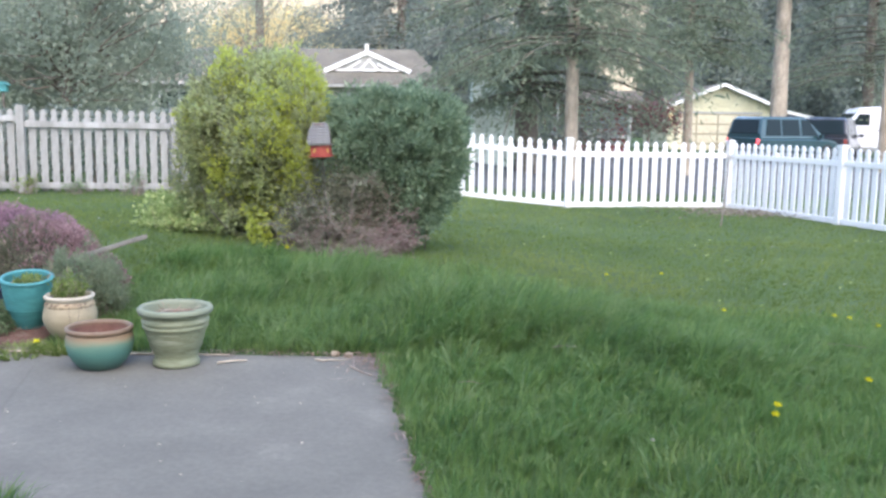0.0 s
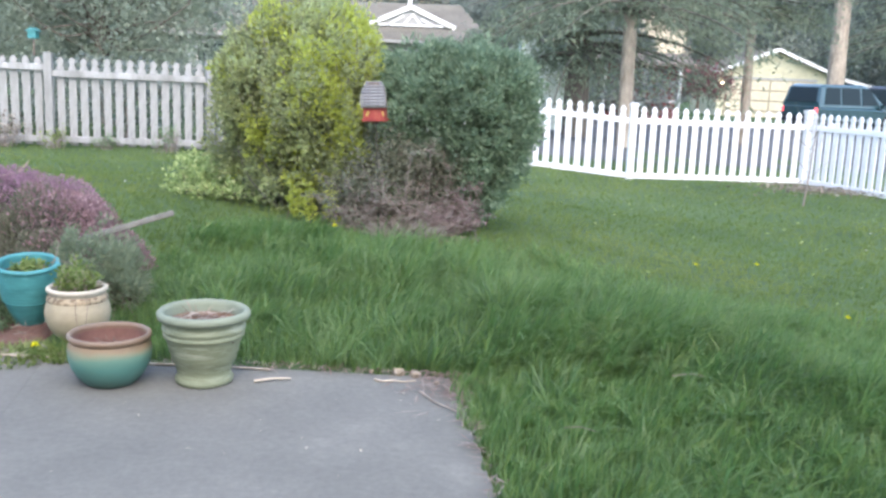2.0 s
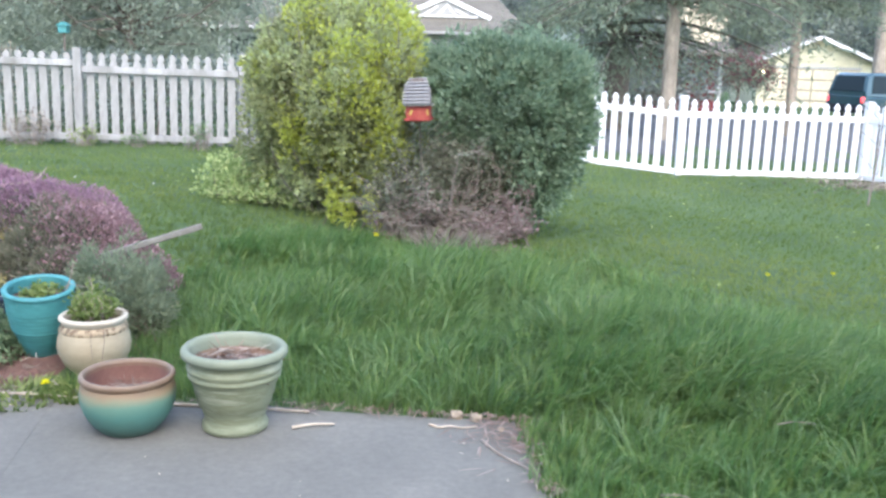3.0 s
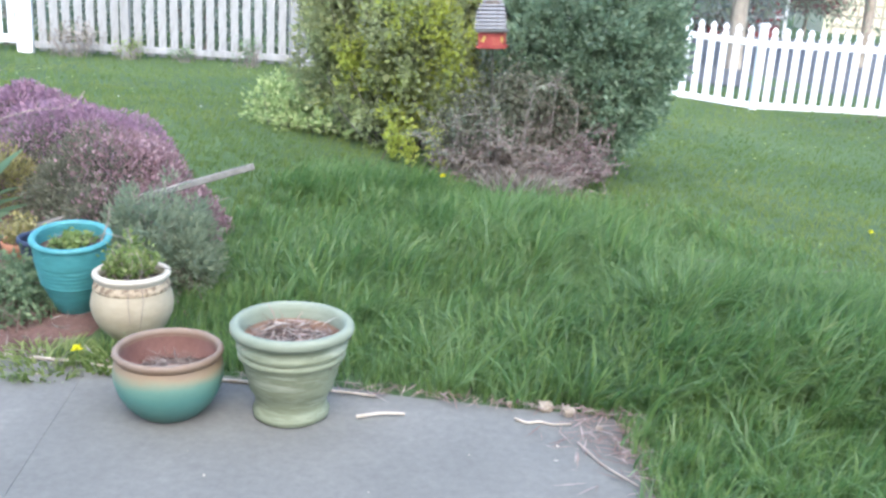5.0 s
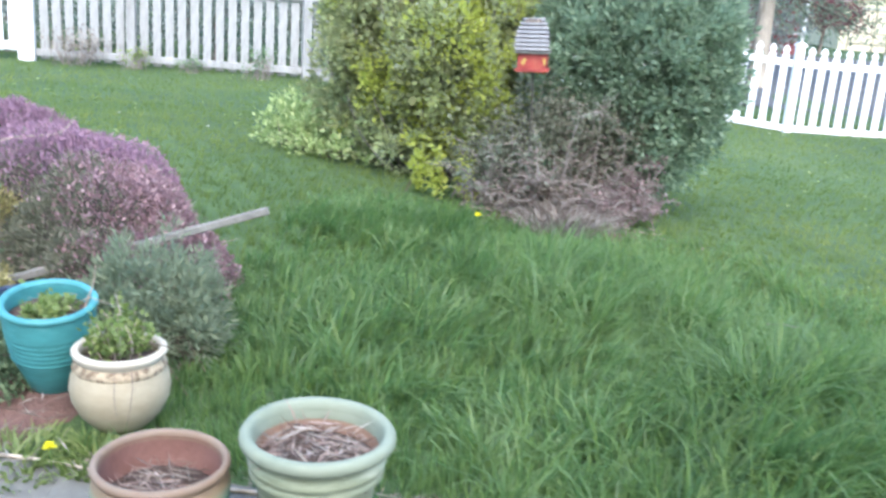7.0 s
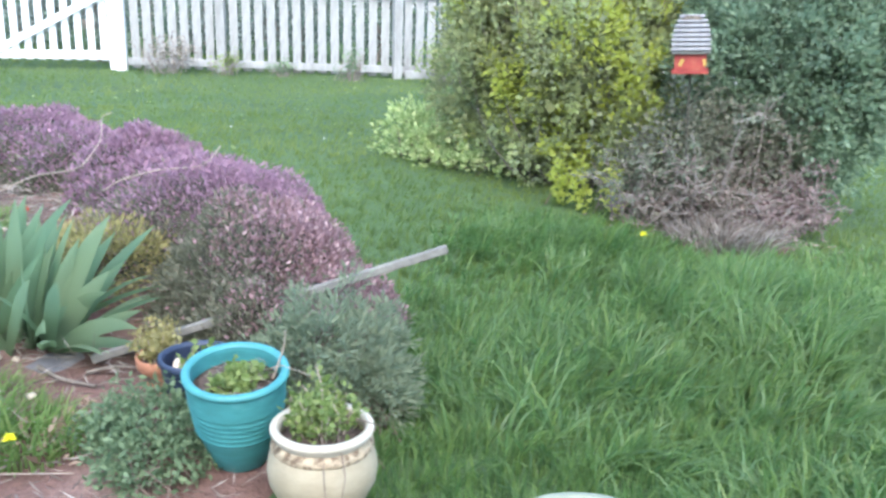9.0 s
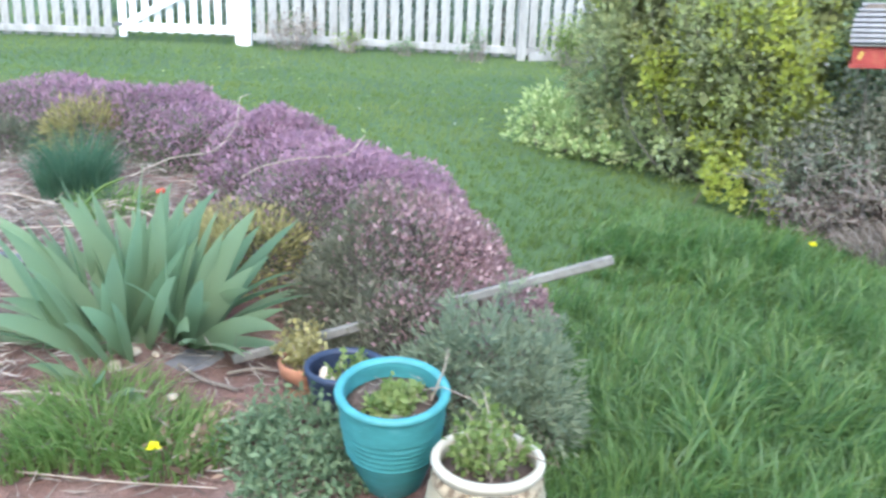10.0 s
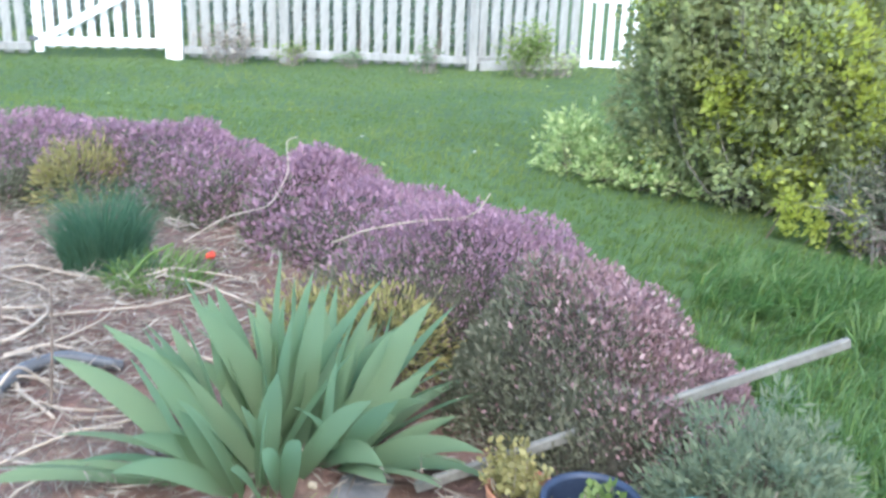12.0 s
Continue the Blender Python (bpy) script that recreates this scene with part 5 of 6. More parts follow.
twig_thing("vine", [(-3.81, 6.15, 0.31), (-3.71, 6.3, 0.37), (-3.62, 6.5, 0.36), (-3.60, 6.66, 0.46), (-3.65, 6.77, 0.56), (-3.61, 6.80, 0.575)], 0.003, pale_twig, "dry brown vine arching over the heather", "vine")
twig_thing("vine", [(-3.24, 6.05, 0.39), (-3.12, 5.99, 0.46), (-2.95, 5.96, 0.515), (-2.79, 5.97, 0.535), (-2.75, 5.99, 0.56), (-2.72, 6.02, 0.61)], 0.0032, pale_twig, "dry pale vine trailing across the heather", "vine")
for name, pts, r, mat, lab, cat in (
        ("dark_stick", [(-2.88, 5.04, 0.02), (-2.78, 4.99, 0.025), (-2.66, 4.98, 0.015)], 0.008, bark, "dark brown stick lying in the mulch", "stick"),
        ("dark_stick", [(-2.74, 5.06, 0.015), (-2.67, 5.11, 0.03), (-2.59, 5.12, 0.02)], 0.006, bark, "dark brown twig lying beside the terracotta pot", "stick"),
        ("dry_stick", [(-4.15, 5.75, 0.02), (-3.8, 5.85, 0.06), (-3.62, 5.95, 0.10)], 0.004, pale_twig, "pale dry stick lying on the litter", "stick"),
        ("dry_stick", [(-3.35, 4.72, 0.015), (-3.22, 4.80, 0.03), (-3.05, 4.81, 0.02)], 0.006, pale_twig, "pale dry stick in the mulch", "stick"),
        ("dry_stick", [(-3.0, 4.52, 0.02), (-2.75, 4.55, 0.03), (-2.5, 4.6, 0.02)], 0.0024, pale_twig, "pale thin stalk lying along the bed edge", "stick"),
        ("dry_stick", [(-4.3, 5.2, 0.015), (-3.85, 5.1, 0.02)], 0.008, pale_twig, "pale dry stick on the mulch", "stick"),
        ("dead_stalk", [(-3.78, 5.25, -0.02), (-3.77, 5.27, 0.16), (-3.76, 5.28, 0.34)], 0.004, twig, "thin dead flower stalk standing in the litter", "stalk"),
        ("green_stalk", [(-3.98, 6.05, 0.04), (-3.93, 6.12, 0.10), (-3.86, 6.17, 0.13)], 0.008, WEED, "thick pale green cut stalk among the weeds", "stalk"),
        ("dead_stalk", [(-4.05, 5.4, -0.02), (-4.03, 5.45, 0.25)], 0.004, twig, "thin dead flower stalk in the bed", "stalk"),
        ("dry_stick", [(-3.82, 4.98, 0.0), (-3.86, 5.08, 0.1), (-3.84, 5.22, 0.16), (-3.78, 5.3, 0.03)], 0.006, pale_twig, "pale bent dry stem arching from the litter", "stick"),
        ("hose", [(-4.35, 4.62, 0.035), (-3.98, 5.18, 0.035), (-3.95, 5.40, 0.04), (-3.88, 5.49, 0.04), (-3.72, 5.53, 0.02)], 0.027, rubber, "dark grey drain hose lying in the straw litter", "hose"),
        ("hose", [(-3.52, 4.42, 0.02), (-3.40, 4.48, 0.03), (-3.24, 4.56, 0.02)], 0.02, rubber, "dark grey hose end in the mulch", "hose")):
    twig_thing(name, pts, r, mat, lab, cat, True)
for k in range(34):
    x, y, a_ = rng.uniform(-5.0, -3.35), rng.uniform(4.75, 6.3), rng.uniform(0, 2 * np.pi)
    L_, bow = rng.uniform(0.09, 0.26), rng.normal() * 0.07
    p_ = [(x + math.cos(a_) * L_ * s - math.sin(a_) * bow * (1 - s * s), y + math.sin(a_) * L_ * s + math.cos(a_) * bow * (1 - s * s), 0.025 + 0.03 * (1 - s * s) * rng.random()) for s in (-1.0, -0.3, 0.4, 1.0)]
    tagged(twig_thing("dry_stalk", p_, rng.uniform(0.004, 0.008), pale_twig, "pale bent dry stalk lying in the litter", "stalk", True), "pale bent dry stalk lying in the litter", "stalk", "dry stalks in the litter")
stone("red_flower", -3.79, 6.32, float(bed_z(-3.79, 6.32)) + 0.05, 0.018, 0.018, 0.018, red_petal, "small red flower head by the heather", "flower")

for x0_, y0_, x1_, y1_, up_ in ((2.04, 5.02, 2.29, 4.89, 0.06), (0.01, 5.82, 0.18, 5.88, 0.13), (0.68, 6.16, 0.84, 6.29, 0.08), (0.53, 4.35, 0.66, 4.38, 0.12), (0.08, 3.83, 0.18, 3.81, 0.08)):
    zs_ = [float(gz(x_, y_)) + up_ for x_, y_ in ((x0_, y0_), (x1_, y1_))]
    stalk_ = twig_thing("dry_stalk", [(x0_, y0_, zs_[0]), ((x0_ + x1_) / 2, (y0_ + y1_) / 2 + 0.01, sum(zs_) / 2 + 0.006), (x1_, y1_, zs_[1])], 0.002, litter, "pale dry stalk caught on the grass", "stalk")
    tagged(stalk_, "pale dry stalk caught on the grass", "stalk", "dry stalks on the grass")
# straw and leaf litter over the mulch
n = 95000
lx, ly = rng.uniform(-7.2, -1.95, n), rng.uniform(4.3, 7.1, n)
dense = np.clip(0.22 - 0.14 * sstep(-3.6, -3.0, lx) + 0.8 * np.exp(-((lx + 4.6) / 1.1) ** 2 - ((ly - 5.7) / 0.9) ** 2) + 0.16 * np.exp(-((lx + 3.6) / 0.5) ** 2 - ((ly - 4.8) / 0.5) ** 2), 0, 1)
ok = in_poly(lx, ly, BED) & (rng.random(n) < dense)
lx, ly = lx[ok], ly[ok]
k = len(lx)
d = unit(k) * [1, 1, 0.22]
c = np.stack([lx, ly, bed_z(lx, ly) + 0.012 + 0.03 * rng.random(k)], -1)
v, f = leaf_quads(c, d, rng.uniform(0.025, 0.11, k), 0.055)
tagged(part("litter", np_mesh("litter", v, f), litter), "pale straw and dead leaf litter over the mulch", "litter", kind="stuff")
# straw at the patio corner and along its edge
n = 720
lx = np.concatenate([rng.normal(-0.34, 0.065, n // 3), rng.uniform(-1.9, -0.3, n // 3), np.zeros(n // 3)])
ly = np.concatenate([rng.normal(4.32, 0.12, n // 3), 4.47 + rng.normal(0, 0.02, n // 3), rng.uniform(2.4, 4.4, n // 3)])
lx[-(n // 3):] = -0.31 - 0.165 * (ly[-(n // 3):] - 4.47) + rng.normal(0, 0.02, n // 3)
v, f = flat_bits(lx, ly, 0.007 + 0.012 * rng.random(n), rng.uniform(0.03, 0.12, n), 0.05)
tagged(part("straw", np_mesh("straw", v, f), BROWNSTRAW), "dry straw scattered along the patio edge", "straw", kind="stuff")
for a, b, r, lab in (((-1.045, 4.285, 0.008), (-0.915, 4.335, 0.008), 0.006, "white peeled stick lying on the patio"), ((-1.5, 4.43, 0.006), (-1.02, 4.43, 0.008), 0.006, "pale thin stick along the patio edge"), ((-2.2, 4.44, 0.006), (-1.8, 4.43, 0.006), 0.006, "pale thin stick along the patio edge")):
    twig_thing("stick", [a, ((a[0] + b[0]) / 2, (a[1] + b[1]) / 2 + 0.008, a[2] + 0.003), b], r, white_stone, lab, "stick")


twig_thing("stick", [(-0.60, 4.385, 0.006), (-0.565, 4.365, 0.006), (-0.53, 4.385, 0.006), (-0.49, 4.372, 0.006), (-0.44, 4.39, 0.006)], 0.0045, white_stone, "curled pale twig on the patio", "stick")
twig_thing("stick", [(-0.42, 4.28, 0.006), (-0.36, 4.17, 0.007), (-0.27, 4.08, 0.006)], 0.0035, pale_twig, "thin dry stalk across the patio corner", "stick")
n = 60
lx, ly = rng.uniform(-2.6, 0.1, n), rng.uniform(2.3, 4.4, n)
ok = lx < -0.4 - 0.165 * (ly - 4.47)
n = int(ok.sum())
v, f = flat_bits(lx[ok], ly[ok], np.full(n, 0.005), rng.uniform(0.006, 0.02, n), 0.55)
tagged(part("petal_flecks", np_mesh("petal_flecks", v, f), white_stone), "pale fallen petals and crumbs on the patio", "petals", kind="stuff")

# ---- dandelions and lawn flecks ----
def dandelion_mesh():
    n = 44
    d = unit(n)
    d[:, 2] = np.abs(d[:, 2]) * 0.7 + 0.05
    return leaf_quads(np.zeros((n, 3)), d, rng.uniform(0.014, 0.022, n), 0.4)


head_me = np_mesh("flower_head", *dandelion_mesh())
stem_me = np_mesh("stem", *tube([(0, 0, -0.12), (0.004, 0, -0.05), (0, 0, 0)], 0.0025, 0.002, 5), True)
stem_me.materials.append(grass_mat)
head_me.materials.append(yellow_petal)
white_me = head_me.copy()
white_me.materials.clear()
white_me.materials.append(white_petal)
DAND = [(-1.12, 6.70, 0.155), (1.33, 7.5, 0.05), (1.84, 7.78, 0.05), (1.88, 6.14, 0.05), (2.6, 6.1, 0.05), (2.67, 6.02, 0.05), (2.72, 5.72, 0.05), (1.31, 3.52, 0.10), (1.27, 3.43, 0.09), (1.88, 4.0, 0.09), (-2.66, 4.59, 0.13), (-1.95, 4.42, 0.07)]
for x, y, h in DAND:
    t = thing("dandelion", (x, y, float(gz(x, y)) + h), "yellow dandelion flower standing in the grass", "dandelion", "dandelions in the grass")
    part("stem", stem_me, grass_mat, t).scale = (1, 1, max(1.0, (h + 0.03) / 0.12))
    part("flower_head", head_me, yellow_petal, t)
for x, y, h in ((-3.86, 8.71, 0.06), (-3.13, 8.5, 0.06), (0.75, 3.17, 0.07), (3.0, 8.7, 0.05), (3.4, 9.6, 0.05), (-3.9, 7.9, 0.05), (2.7, 7.3, 0.05), (1.5, 13.2, 0.04)):
    t = thing("clover_flower", (x, y, float(gz(x, y)) + h), "small pale clover flower in the lawn", "flower", "pale flowers in the lawn")
    part("stem", stem_me, grass_mat, t)
    part("flower_head", white_me, white_petal, t).scale = (0.6, 0.6, 0.6)

dp = rng.normal(size=(170, 3)) * [0.07, 0.1, 0.0]
v, f = leaf_quads(dp + [0, 0, 0.01], unit(170) * [1, 1, 0.4] + [0, 0, 0.3], rng.uniform(0.025, 0.07, 170), 0.36)
o = part("dead_leaves", np_mesh("dead_leaves", v, f), TANLEAF)
o.location = (-2.66, 4.82, float(bed_z(-2.66, 4.82)))
tagged(o, "tan withered leaves of a dead plant in the mulch", "leaves", kind="stuff")
o, bz = grass_clump('dry_clump', -0.72, 7.24, 0.24, 0.21, 1300, 0.008, litter, 'clump of dead pale stalks under the barberry', float(gz(-0.72, 7.25)), 0.8, 'plant')
o.location = (-0.72, 7.25, bz)

n = 420
lx, ly = rng.normal(-0.68, 0.26, n), rng.normal(7.24, 0.09, n)
v, f = leaf_quads(np.stack([lx, ly, gz(lx, ly) + 0.03 + 0.03 * rng.random(n)], -1), unit(n) * [1, 1, 0.3], rng.uniform(0.012, 0.045, n), 0.22)
tagged(part("twig_litter", np_mesh("twig_litter", v, f), BROWNSTRAW), "dead twigs and leaves under the barberry shrub", "litter", kind="stuff")

# ---- small plants along the wooden fence ----
for x, y, r, h, mat, lab in ((-6.65, 13.25, 0.40, 0.46, litter, "dry brown perennial stalks at the fence foot"), (-5.95, 13.4, 0.2, 0.3, HERB, "small green plant at the fence foot"), (-5.3, 13.5, 0.16, 0.18, MINT, "small dark green plant at the fence foot"), (-4.43, 13.4, 0.2, 0.36, MINT, "small bushy plant in front of the fence"), (-3.35, 13.6, 0.32, 0.56, HERB, "yellow-green young shrub at the fence"), (-2.95, 13.75, 0.24, 0.3, PALE, "pale shrub at the fence foot"), (-7.9, 14.0, 0.25, 0.3, MINT, "green weeds behind the gate")):
    shrub("perennial_plant", (x, y, float(gz(x, y))), [(0, 0, h * 0.5, r, r, h * 0.5), (r * 0.4, 0, h * 0.6, r * 0.6, r * 0.6, h * 0.5)], 2200 if mat is HERB and h > 0.4 else 520 if mat is litter else 230, 0.045, mat, lab, 30, barberry_twig, 0.4, 0.95, 0.3, category="plant", stem_r=0.005)
n = 420
lx, ly = np.concatenate([rng.uniform(0.4, 6.5, 300), rng.uniform(-6.5, -2.6, 120)]), rng.uniform(6.2, 13.4, n)
v, f = leaf_quads(np.stack([lx, ly, gz(lx, ly) + 0.05 + 0.02 * rng.random(n)], -1), unit(n) * [1, 1, 0.3], rng.uniform(0.012, 0.04, n), 0.4)
tagged(part("lawn_flecks", np_mesh("lawn_flecks", v, f), PALE), "pale fallen petals and leaf bits on the lawn", "petals", kind="stuff")
# bare sapling by the white fence
sap = thing("sapling", (3.48, 11.7, float(gz(3.48, 11.7))), "thin bare sapling in front of the white fence", "sapling")
v, f = join([branches((0, 0, 0), [(0.05, 0, 1.12)], 0.012, 0.004, 5, 0.05)] + [branches((0.01, 0, 0.3 + 0.09 * k), [(0.25 * math.cos(k * 2.3), 0.2 * math.sin(k * 2.3), 0.55 + 0.09 * k)], 0.004, 0.002, 4) for k in range(8)])
part("trunk", np_mesh("trunk", v, f, True), barberry_twig, sap)
n = 900
lx, ly = rng.normal(4.3, 0.5, n), rng.normal(13.3, 0.35, n)
v, f = leaf_quads(np.stack([lx, ly, gz(lx, ly) + 0.03 + 0.03 * rng.random(n)], -1), unit(n) * [1, 1, 0.3], rng.uniform(0.03, 0.07, n), 0.4)
tagged(part("fallen_leaves", np_mesh("fallen_leaves", v, f), litter), "fallen brown leaves by the fence corner", "leaves", kind="stuff")


# ---- beyond the fences: houses, cars, trees ----
def wall_boards(parent, mat, w, h, d, step=0.18):
    """A wall body with lapped siding boards round it."""
    wall = part("wall", box((w, d, h), (0, 0, h / 2), 0), mat, parent)
    me = from_bm("siding_board", box((w + 0.03, d + 0.03, step * 0.86), (0, 0, 0), 0.004))
    me.materials.append(mat)
    for k in range(int(h / step)):
        o = new("siding_board", me)
        o.parent, o.location = wall, (0, 0, (k + 0.5) * step)


def window(parent, x, y, z, w, h):
    wn_ = part("window", box((w, 0.06, h), (0, 0, 0), 0.01), trim_white, parent, "white framed window")
    wn_.location = (x, y, z)
    for sx in (-1, 1):
        part("pane", box((w / 2 - 0.08, 0.02, h - 0.12), (sx * (w / 4), -0.04, 0), 0), glass_m, wn_)


def roof_slab(pts, thick=0.14):
    bm = bmesh.new()
    top = [bm.verts.new(p) for p in pts]
    low = [bm.verts.new((p[0], p[1], p[2] - thick)) for p in pts]
    bm.faces.new(top)
    bm.faces.new(low[::-1])
    n = len(pts)
    for k in range(n):
        bm.faces.new((top[k], low[k], low[(k + 1) % n], top[(k + 1) % n]))
    return bm


HZ = -0.15
house = thing("house", (-5.2, 36.5, HZ), "single-storey house with grey-brown hip roof and small white gable", "house")
wall_boards(house, siding_grey, 10.2, 2.3, 7.0)
hw, hd, rz_, ez = 6.4, 4.1, 3.73, 2.31
rl, rr = -4.2, 4.0
for pts in (((-hw, -hd, ez), (5.3, -hd, ez), (rr, 0, rz_), (rl, 0, rz_)), ((5.3, hd, ez), (-hw, hd, ez), (rl, 0, rz_), (rr, 0, rz_)), ((5.3, -hd, ez), (5.3, hd, ez), (rr, 0, rz_)), ((-hw, hd, ez), (-hw, -hd, ez), (rl, 0, rz_))):
    part("roof", roof_slab(pts), shingle, house)
gxm = 2.45
gab = part("gable", prism([(-1.30, 2.76), (1.30, 2.76), (0, 3.34)], 0.3), siding_white, house, "small white gable with white carved trim")
gab.location = (gxm, -2.72, 0)
for s in (-1, 1):
    part("bargeboard", beam((gxm + s * 1.52, -2.92, 2.76), (gxm, -2.92, 3.42), 0.08, 0.15, 0.01), trim_white, house, "white bargeboard")
    part("gable_roof", roof_slab(((gxm + s * 1.56, -2.86, 2.76), (gxm, -2.86, 3.46), (gxm, -0.7, 3.46), (gxm + s * 1.56, -2.5, 2.82)), 0.05), shingle, house)
for u0, u1, h0, h1 in ((-0.8, -0.25, 2.76, 3.1), (-0.3, 0.1, 2.76, 3.18), (0.1, 0.4, 3.1, 2.76), (0.35, 0.85, 3.0, 2.76), (-1.1, 1.1, 2.78, 2.78)):
    part("gable_lattice", beam((gxm + u0, -2.89, h0 + 0.03), (gxm + u1, -2.89, h1 + 0.03), 0.03, 0.06), trim_white, house, "white lattice trim")
part("gutter", beam((-hw, -hd - 0.05, ez - 0.08), (5.3, -hd - 0.05, ez - 0.08), 0.1, 0.10, 0.01), siding_white, house)
part("vent_pipe", np_mesh("vent_pipe", *tube([(gxm - 0.15, -1.5, 3.1), (gxm - 0.15, -1.5, 3.82)], 0.07, 0.07, 10), True), trim_white, house)
for x in (-4, -1, 3.6):
    window(house, x, -3.54, 1.45, 1.4, 1.1)

shed = thing("shed", (1.55, 29.0, -0.4), "pale green outbuilding with a low pitched roof", "shed")
wall_boards(shed, siding_green, 1.5, 2.2, 3.0)
part("gable", prism([(-0.75, 2.2), (0.75, 2.2), (-0.75, 2.66)], 3.0), siding_green, shed)
part("roof", roof_slab(((-0.85, -1.58, 2.75), (0.88, -1.58, 2.22), (0.88, 1.6, 2.22), (-0.85, 1.6, 2.75)), 0.06), roof_slat, shed)
part("corner_board", box((0.09, 0.09, 2.2), (0.74, -1.5, 1.1), 0.005), trim_white, shed)

GY = 50.0
garage = thing("garage", (14.5, GY + 3, -0.7), "yellow double garage with a white gable edge and cream door", "garage")
wall_boards(garage, siding_yellow, 5.5, 2.45, 6.0)
part("gable", prism([(-2.75, 2.45), (2.75, 2.45), (0, 3.55)], 0.2), siding_yellow, garage).location = (0, -2.95, 0)
for s in (-1, 1):
    part("roof", roof_slab(((s * 3.1, -3.5, 2.42), (0, -3.5, 3.66), (0, 3.4, 3.66), (s * 3.1, 3.4, 2.42)), 0.12), shingle, garage)
    part("bargeboard", beam((s * 3.15, -3.52, 2.36), (0, -3.52, 3.62), 0.06, 0.18, 0.01), trim_white, garage)
gd = part("garage_door", box((4.5, 0.08, 2.1), (-0.15, -3.06, 1.05), 0.01), door_groove, garage, "cream sectional garage door")
for r in range(4):
    for c in range(4):
        part("door_panel", box((1.03, 0.05, 0.44), (-0.15 - 1.67 + c * 1.115, -3.1, 0.28 + r * 0.515), 0.01), garage_paint, gd)
part("door_frame", box((4.7, 0.06, 0.1), (-0.15, -3.08, 2.17), 0.01), siding_grey, garage)
part("lamp", box((0.12, 0.12, 0.18), (-2.55, -3.12, 1.9), 0.03), lamp_m, garage, "glowing wall lamp")
part("side_roof", roof_slab(((2.9, -2.4, 2.5), (5.4, -2.4, 1.95), (5.4, 3, 1.95), (2.9, 3, 2.5)), 0.12), shingle, garage)
part("side_fascia", beam((2.9, -2.45, 2.45), (5.4, -2.45, 1.9), 0.05, 0.18), trim_white, garage)
part("side_wall", box((2.3, 4.6, 1.9), (4.1, 0.2, 0.95), 0.01), siding_grey, garage)

porch = thing("porch", (6.2, 40.0, -0.6), "dark red porch wall with pale posts and beam", "porch")
part("wall", box((3.2, 0.3, 2.4), (0, 1.0, 1.2), 0.01), dark_red, porch)
part("roof", roof_slab(((-2.1, -0.6, 2.45), (2.1, -0.6, 2.45), (2.1, 1.6, 2.9), (-2.1, 1.6, 2.9)), 0.12), bark, porch)
for x in (-1.5, 0.1, 1.5):
    part("post", box((0.12, 0.12, 2.4), (x, -0.4, 1.2), 0.01), siding_grey, porch)
part("rail", beam((-1.5, -0.4, 0.95), (1.5, -0.4, 0.95), 0.08, 0.1), siding_grey, porch)


# street
sx_, sy_ = np.meshgrid(np.linspace(0.5, 60, 61), np.linspace(16.5, 40.5, 6))
i, j = np.meshgrid(np.arange(5), np.arange(60), indexing="ij")
q = i * 61 + j
road = part("road", np_mesh("road", np.stack([sx_, sy_, gz(sx_, sy_) + 0.02], -1).reshape(-1, 3), np.stack([q, q + 1, q + 62, q + 61], -1).reshape(-1, 4), True), asphalt)
tagged(road, "grey asphalt street past the white fence", "road", kind="structure")


def loft(sections):
    """A body through closed rings of equal count."""
    v = np.concatenate([np.array(s, float) for s in sections])
    m, n_ = len(sections), len(sections[0])
    f = [(a * n_ + b, a * n_ + (b + 1) % n_, (a + 1) * n_ + (b + 1) % n_, (a + 1) * n_ + b) for a in range(m - 1) for b in range(n_)]
    bm = bmesh.new()
    vs = [bm.verts.new(p) for p in v]
    for q_ in f:
        bm.faces.new([vs[k] for k in q_])
    bm.faces.new(vs[:n_][::-1])
    bm.faces.new(vs[-n_:])
    return bm


def ring(x, w, z0_, z1_, r=0.12):
    h = w / 2
    return [(x, -h, z0_ + r), (x, -h + r, z0_), (x, h - r, z0_), (x, h, z0_ + r), (x, h, z1_ - r), (x, h - r, z1_), (x, -h + r, z1_), (x, -h, z1_ - r)]


def wheel(parent, x, y, r=0.35, w=0.22):
    t = part("wheel", lathe([(r * 0.62, -w / 2), (r * 0.92, -w / 2), (r, -w / 2 + 0.04), (r, w / 2 - 0.04), (r * 0.92, w / 2), (r * 0.62, w / 2)], 24), tyre_mat, parent)
    t.matrix_local = pose(x, y, r, 90, 0, 0)
    part("rim", lathe([(0.02, 0.06 * (1 if y < 0 else -1)), (r * 0.3, 0.07 * (1 if y < 0 else -1)), (r * 0.64, 0.09 * (1 if y < 0 else -1))], 16), chrome, t)


